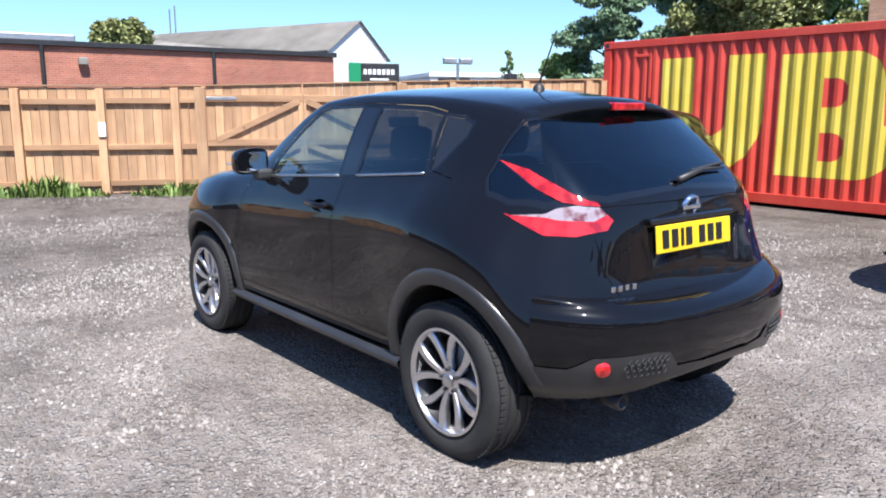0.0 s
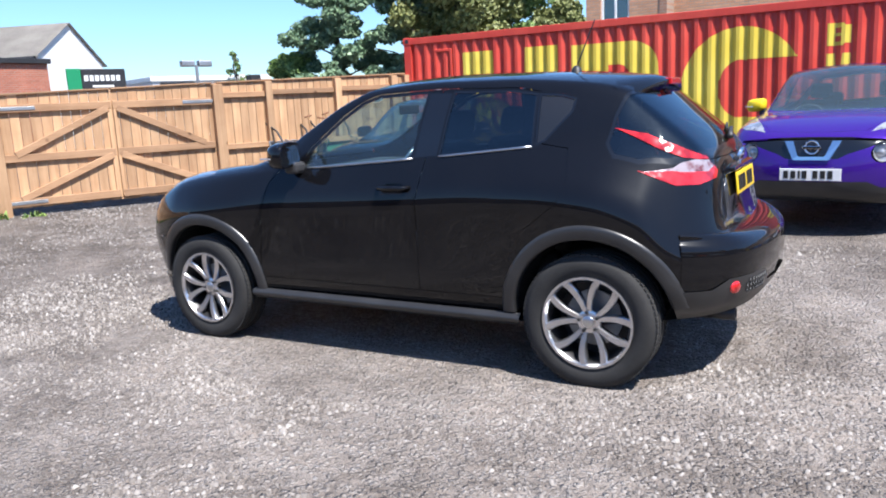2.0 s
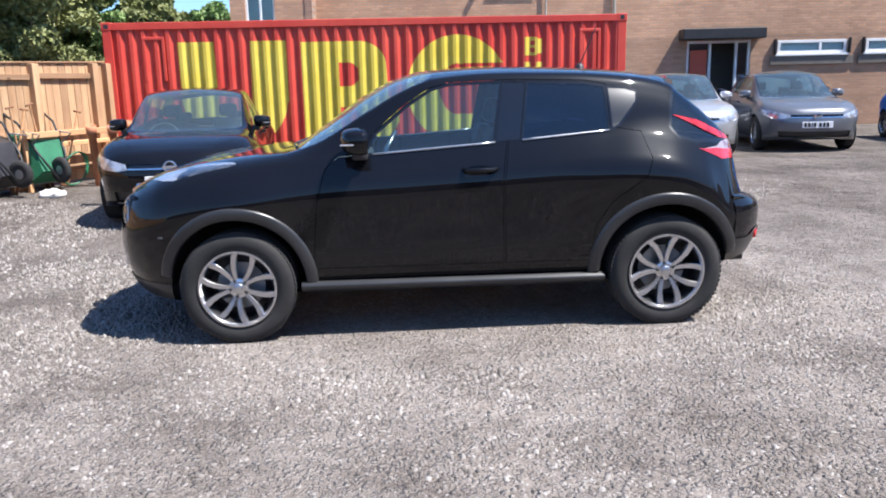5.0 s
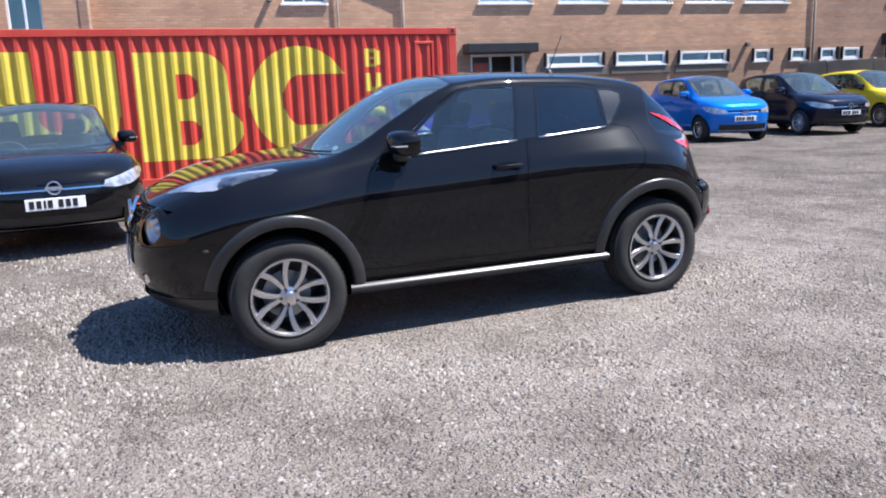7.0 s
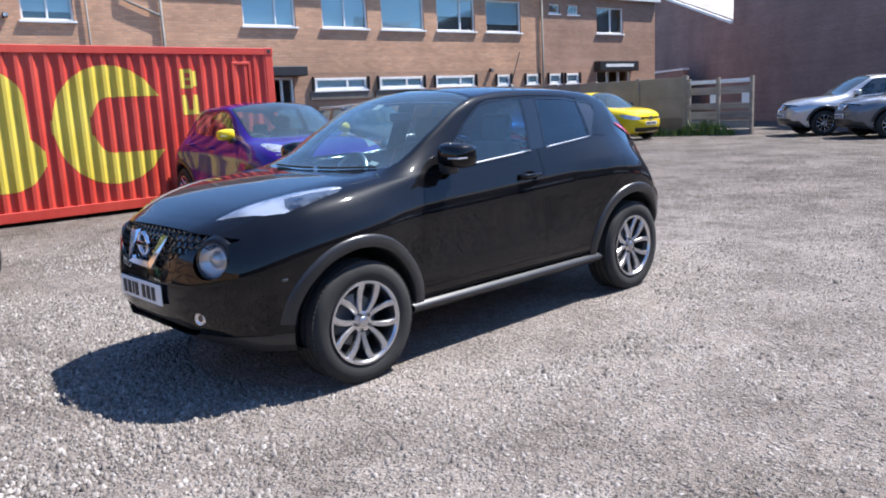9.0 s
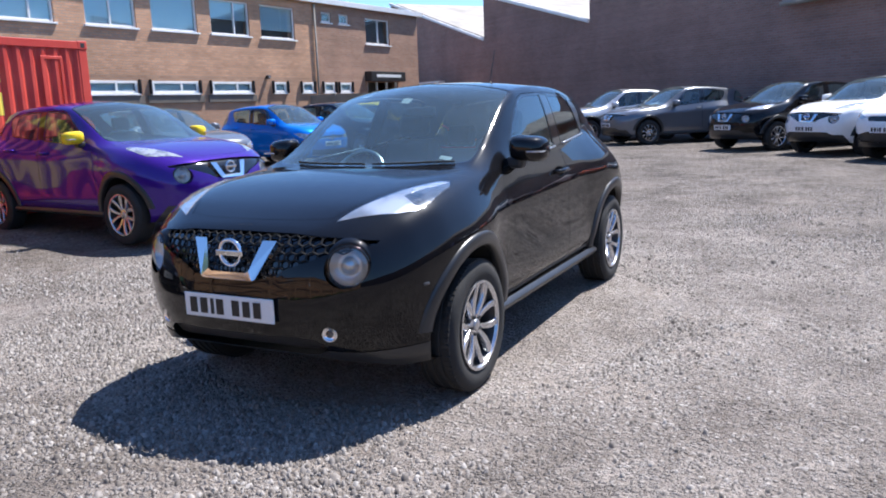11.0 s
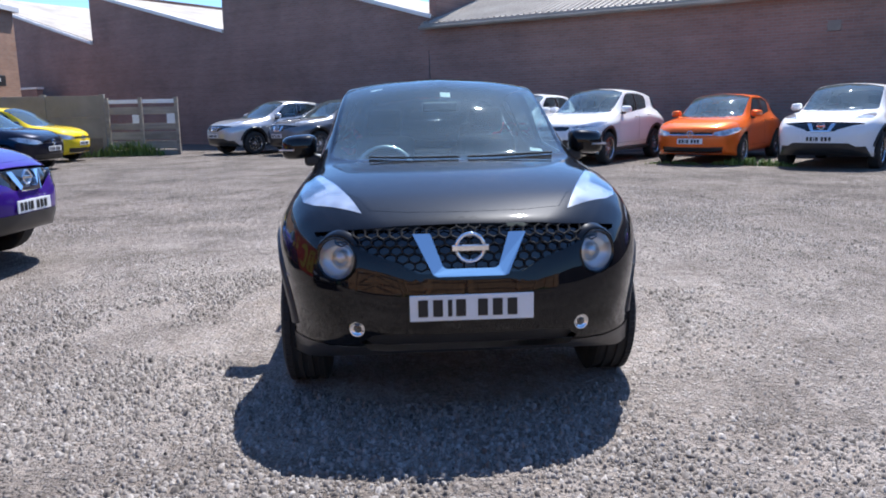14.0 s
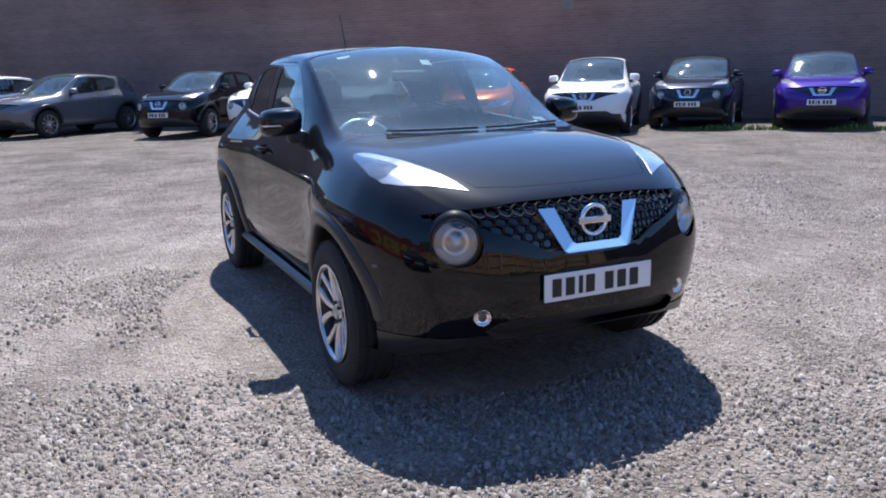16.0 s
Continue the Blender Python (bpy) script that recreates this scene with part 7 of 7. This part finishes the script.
for s, w, h, c in ((8.55, 1.0, .34, 260), (7.2, .5, .16, 90), (6.75, .7, .26, 180), (7.95, .5, .14, 80), (9.6, 1.2, .3, 240), (11.2, 1.6, .35, 300), (3.5, .4, .12, 60), (6.1, .3, .10, 40), (13.2, 1.6, .3, 240)):
    weeds(FENCE_AT[0] + .418 * s - .908 * .16, FENCE_AT[1] + .908 * s + .418 * .16, w, FENCE_ANGLE, c, h, int(s * 10))
weeds(-19.2, -8.3, 2.0, 90, 420, .55, 71, "thick green weeds against the slatted fence")
weeds(-19.1, -9.9, 1.6, 90, 160, .35, 72)
weeds(-9.9, 6.9, 1.6, 50, 300, .20, 73, "patch of low grass in the gravel")
weeds(-7.6, 10.6, 2.2, 50, 300, .16, 74, "patch of low grass in the gravel")
weeds(-6.0, 12.3, 1.2, 50, 140, .16, 75, "patch of low grass in the gravel")
weeds(-10.8, 5.6, 1.2, 50, 120, .10, 76, "patch of low grass in the gravel")

# ---- builders' things leaning on the fence ----
TRAY_BLACK = varied("black_tray_plastic", (0.015, 0.015, 0.017), (0.05, 0.05, 0.055), 0.45, 5, 60, 0.1)
TRAY_GREEN = varied("green_tray_paint", (0.015, 0.10, 0.05), (0.04, 0.22, 0.11), 0.5, 4, 60, 0.1)
PIPE_ORANGE = varied("clay_pipe", (0.38, 0.13, 0.06), (0.58, 0.24, 0.12), 0.7, 4, 60, 0.1)
TIMBER_NEW = make_wood("new_timber", (0.50, 0.26, 0.12), (0.72, 0.44, 0.24), 0)


def beside_fence(s, out, z=0.0, turn=0.0):
    """A place s metres along the fence and out metres in front of it."""
    x, y = FENCE_AT[0] + .418 * s - .908 * out, FENCE_AT[1] + .908 * s + .418 * out
    return pose(x, y, ground_z(x, y) + z, 0, 0, FENCE_ANGLE + turn)


def wheelbarrow(m, colour, label):
    """A wheelbarrow stood on its nose against the fence: its own z is up, +y faces the yard."""
    root = thing("wheelbarrow", m, label, "wheelbarrow", "wheelbarrows")
    tilt = pose(0, 0, 0, 20, 0, 0)
    bm = bmesh.new()
    lo, hi = [], []
    rim = [(-.30, .12), (.30, .12), (.34, .85), (-.34, .85)]
    base = [(-.20, .22), (.20, .22), (.22, .66), (-.22, .66)]
    a = [bm.verts.new((x, 0.0, z)) for x, z in rim]
    b = [bm.verts.new((x, .26, z)) for x, z in base]
    bm.faces.new(b)
    for i in range(4):
        j = (i + 1) % 4
        bm.faces.new((a[i], a[j], b[j], b[i]))
    bmesh.ops.recalc_face_normals(bm, faces=bm.faces[:])
    bmesh.ops.solidify(bm, geom=bm.faces[:], thickness=.012)
    bmesh.ops.transform(bm, matrix=tilt, verts=bm.verts[:])
    part("tray", bm, colour, root)
    part("rim", tube(bmesh.new(), [tilt @ Vector((x, 0, z)) for x, z in rim], .014, 8, True), STEEL, root)
    for s in (-1, 1):
        part("handle", tube(bmesh.new(), [tilt @ Vector(p) for p in ((s * .06, .34, .06), (s * .20, .30, .45), (s * .27, .18, .95), (s * .29, .02, 1.12))], .016, 8), DARK_TRIM, root, smooth=True)
        part("leg", tube(bmesh.new(), [tilt @ Vector(p) for p in ((s * .22, .27, .60), (s * .24, .50, .66), (s * .22, .27, .78))], .013, 6), STEEL, root)
        part("grip", tube(bmesh.new(), [tilt @ Vector(p) for p in ((s * .288, .04, 1.10), (s * .30, -.06, 1.22))], .021, 8), RUBBER, root)
    m2 = tilt @ Matrix.Translation((0, .36, .19)) @ Matrix.Rotation(radians(90), 4, "Z")
    wh = part("wheel", lathe(bmesh.new(), [(.06, -.03), (.12, -.04), (.17, -.035), (.185, 0), (.17, .035), (.12, .04), (.06, .03)], 24, "y", m2), RUBBER, root, smooth=True)
    part("hub", lathe(bmesh.new(), [(.001, -.034), (.075, -.03), (.075, .03), (.001, .034)], 16, "y", m2), STEEL, wh)


wheelbarrow(beside_fence(2.28, .34, 0, 8), TRAY_BLACK, "black wheelbarrow stood upright against the timber fence")
wheelbarrow(beside_fence(1.62, .40, 0, -6), TRAY_GREEN, "green wheelbarrow stood upright against the timber fence")
# a low rack of timber with clay pipes leaning in it
rack = thing("timber_rack", beside_fence(.2, .42), "low rack of new orange timber rails beside the fence", "rack")
part("rail", boxed((.0, -.05, .74), (1.75, .04, .82), .006), TIMBER_NEW, rack)
part("rail", boxed((.0, -.30, .58), (1.75, -.22, .64), .006), TIMBER_NEW, rack)
for x in (.05, 1.65):
    part("leg", boxed((x, -.12, 0), (x + .06, -.06, .735), .006), TIMBER_NEW, rack)
    part("leg", boxed((x, -.29, 0), (x + .06, -.23, .575), .006), TIMBER_NEW, rack)
for i, (s, lean) in enumerate(((.95, 14), (.55, 18), (.25, 10))):
    bm = lathe(bmesh.new(), [(.055, 0), (.055, .80), (.072, .81), (.072, .92), (.062, .92), (.062, .80), (.047, .80), (.047, 0)], 20, "z", pose(0, 0, .01, -lean * .8, lean, 0))
    ob = part("clay_pipe", bm, PIPE_ORANGE, smooth=True)
    ob.matrix_world = beside_fence(s, .62)
    tagged(ob, "orange clay drain pipe leaning on the rack", "pipe", "clay pipes")
# spades and rods behind
for s, tilt, length in ((2.05, -9, 1.15), (1.85, 12, 1.2), (1.45, 16, 1.25), (1.2, -12, 1.1)):
    tool = thing("garden_tool", beside_fence(s, .20) @ pose(0, 0, 0, -9, tilt, 0), "long-handled tool leaning on the fence", "tool", "tools")
    part("shaft", tube(bmesh.new(), [(0, 0, .02), (0, 0, length)], .014, 8), TIMBER_NEW, tool)
    part("grip", tube(bmesh.new(), [(-.06, 0, length), (.06, 0, length)], .014, 8), RUST, tool)
    part("blade", boxed((-.07, -.008, .0), (.07, .008, .22), .006), RUST, tool)
# a coil of hose and a crumpled bag on the ground
hose = tube(bmesh.new(), [((.20 + .012 * i / 8) * math.cos(i * .5), (.20 + .012 * i / 8) * math.sin(i * .5) * .35 + .02 * math.sin(i), .28 + .24 * math.sin(i * .5)) for i in range(44)], .010, 6)
ob = part("hose", hose, TRAY_GREEN, smooth=True)
ob.matrix_world = beside_fence(1.25, .50)
tagged(ob, "loose green hose hung over the timber rack", "hose")
for s, o, w, seed in ((2.0, .85, .15, 1), (3.0, .12, .09, 2)):
    bm = bmesh.new()
    bmesh.ops.create_icosphere(bm, subdivisions=3, radius=w)
    for v in bm.verts:
        v.co *= 1 + .45 * noise.noise(v.co * 14 + Vector((seed, 0, 0)))
        v.co.z = max(v.co.z * .5, -.25 * w)
    ob = part("rubbish_bag", bm, WHITE_PAINT, smooth=True)
    ob.matrix_world = beside_fence(s, o, .25 * w)
    tagged(ob, "crumpled white plastic scrap lying on the gravel", "litter", "litter")
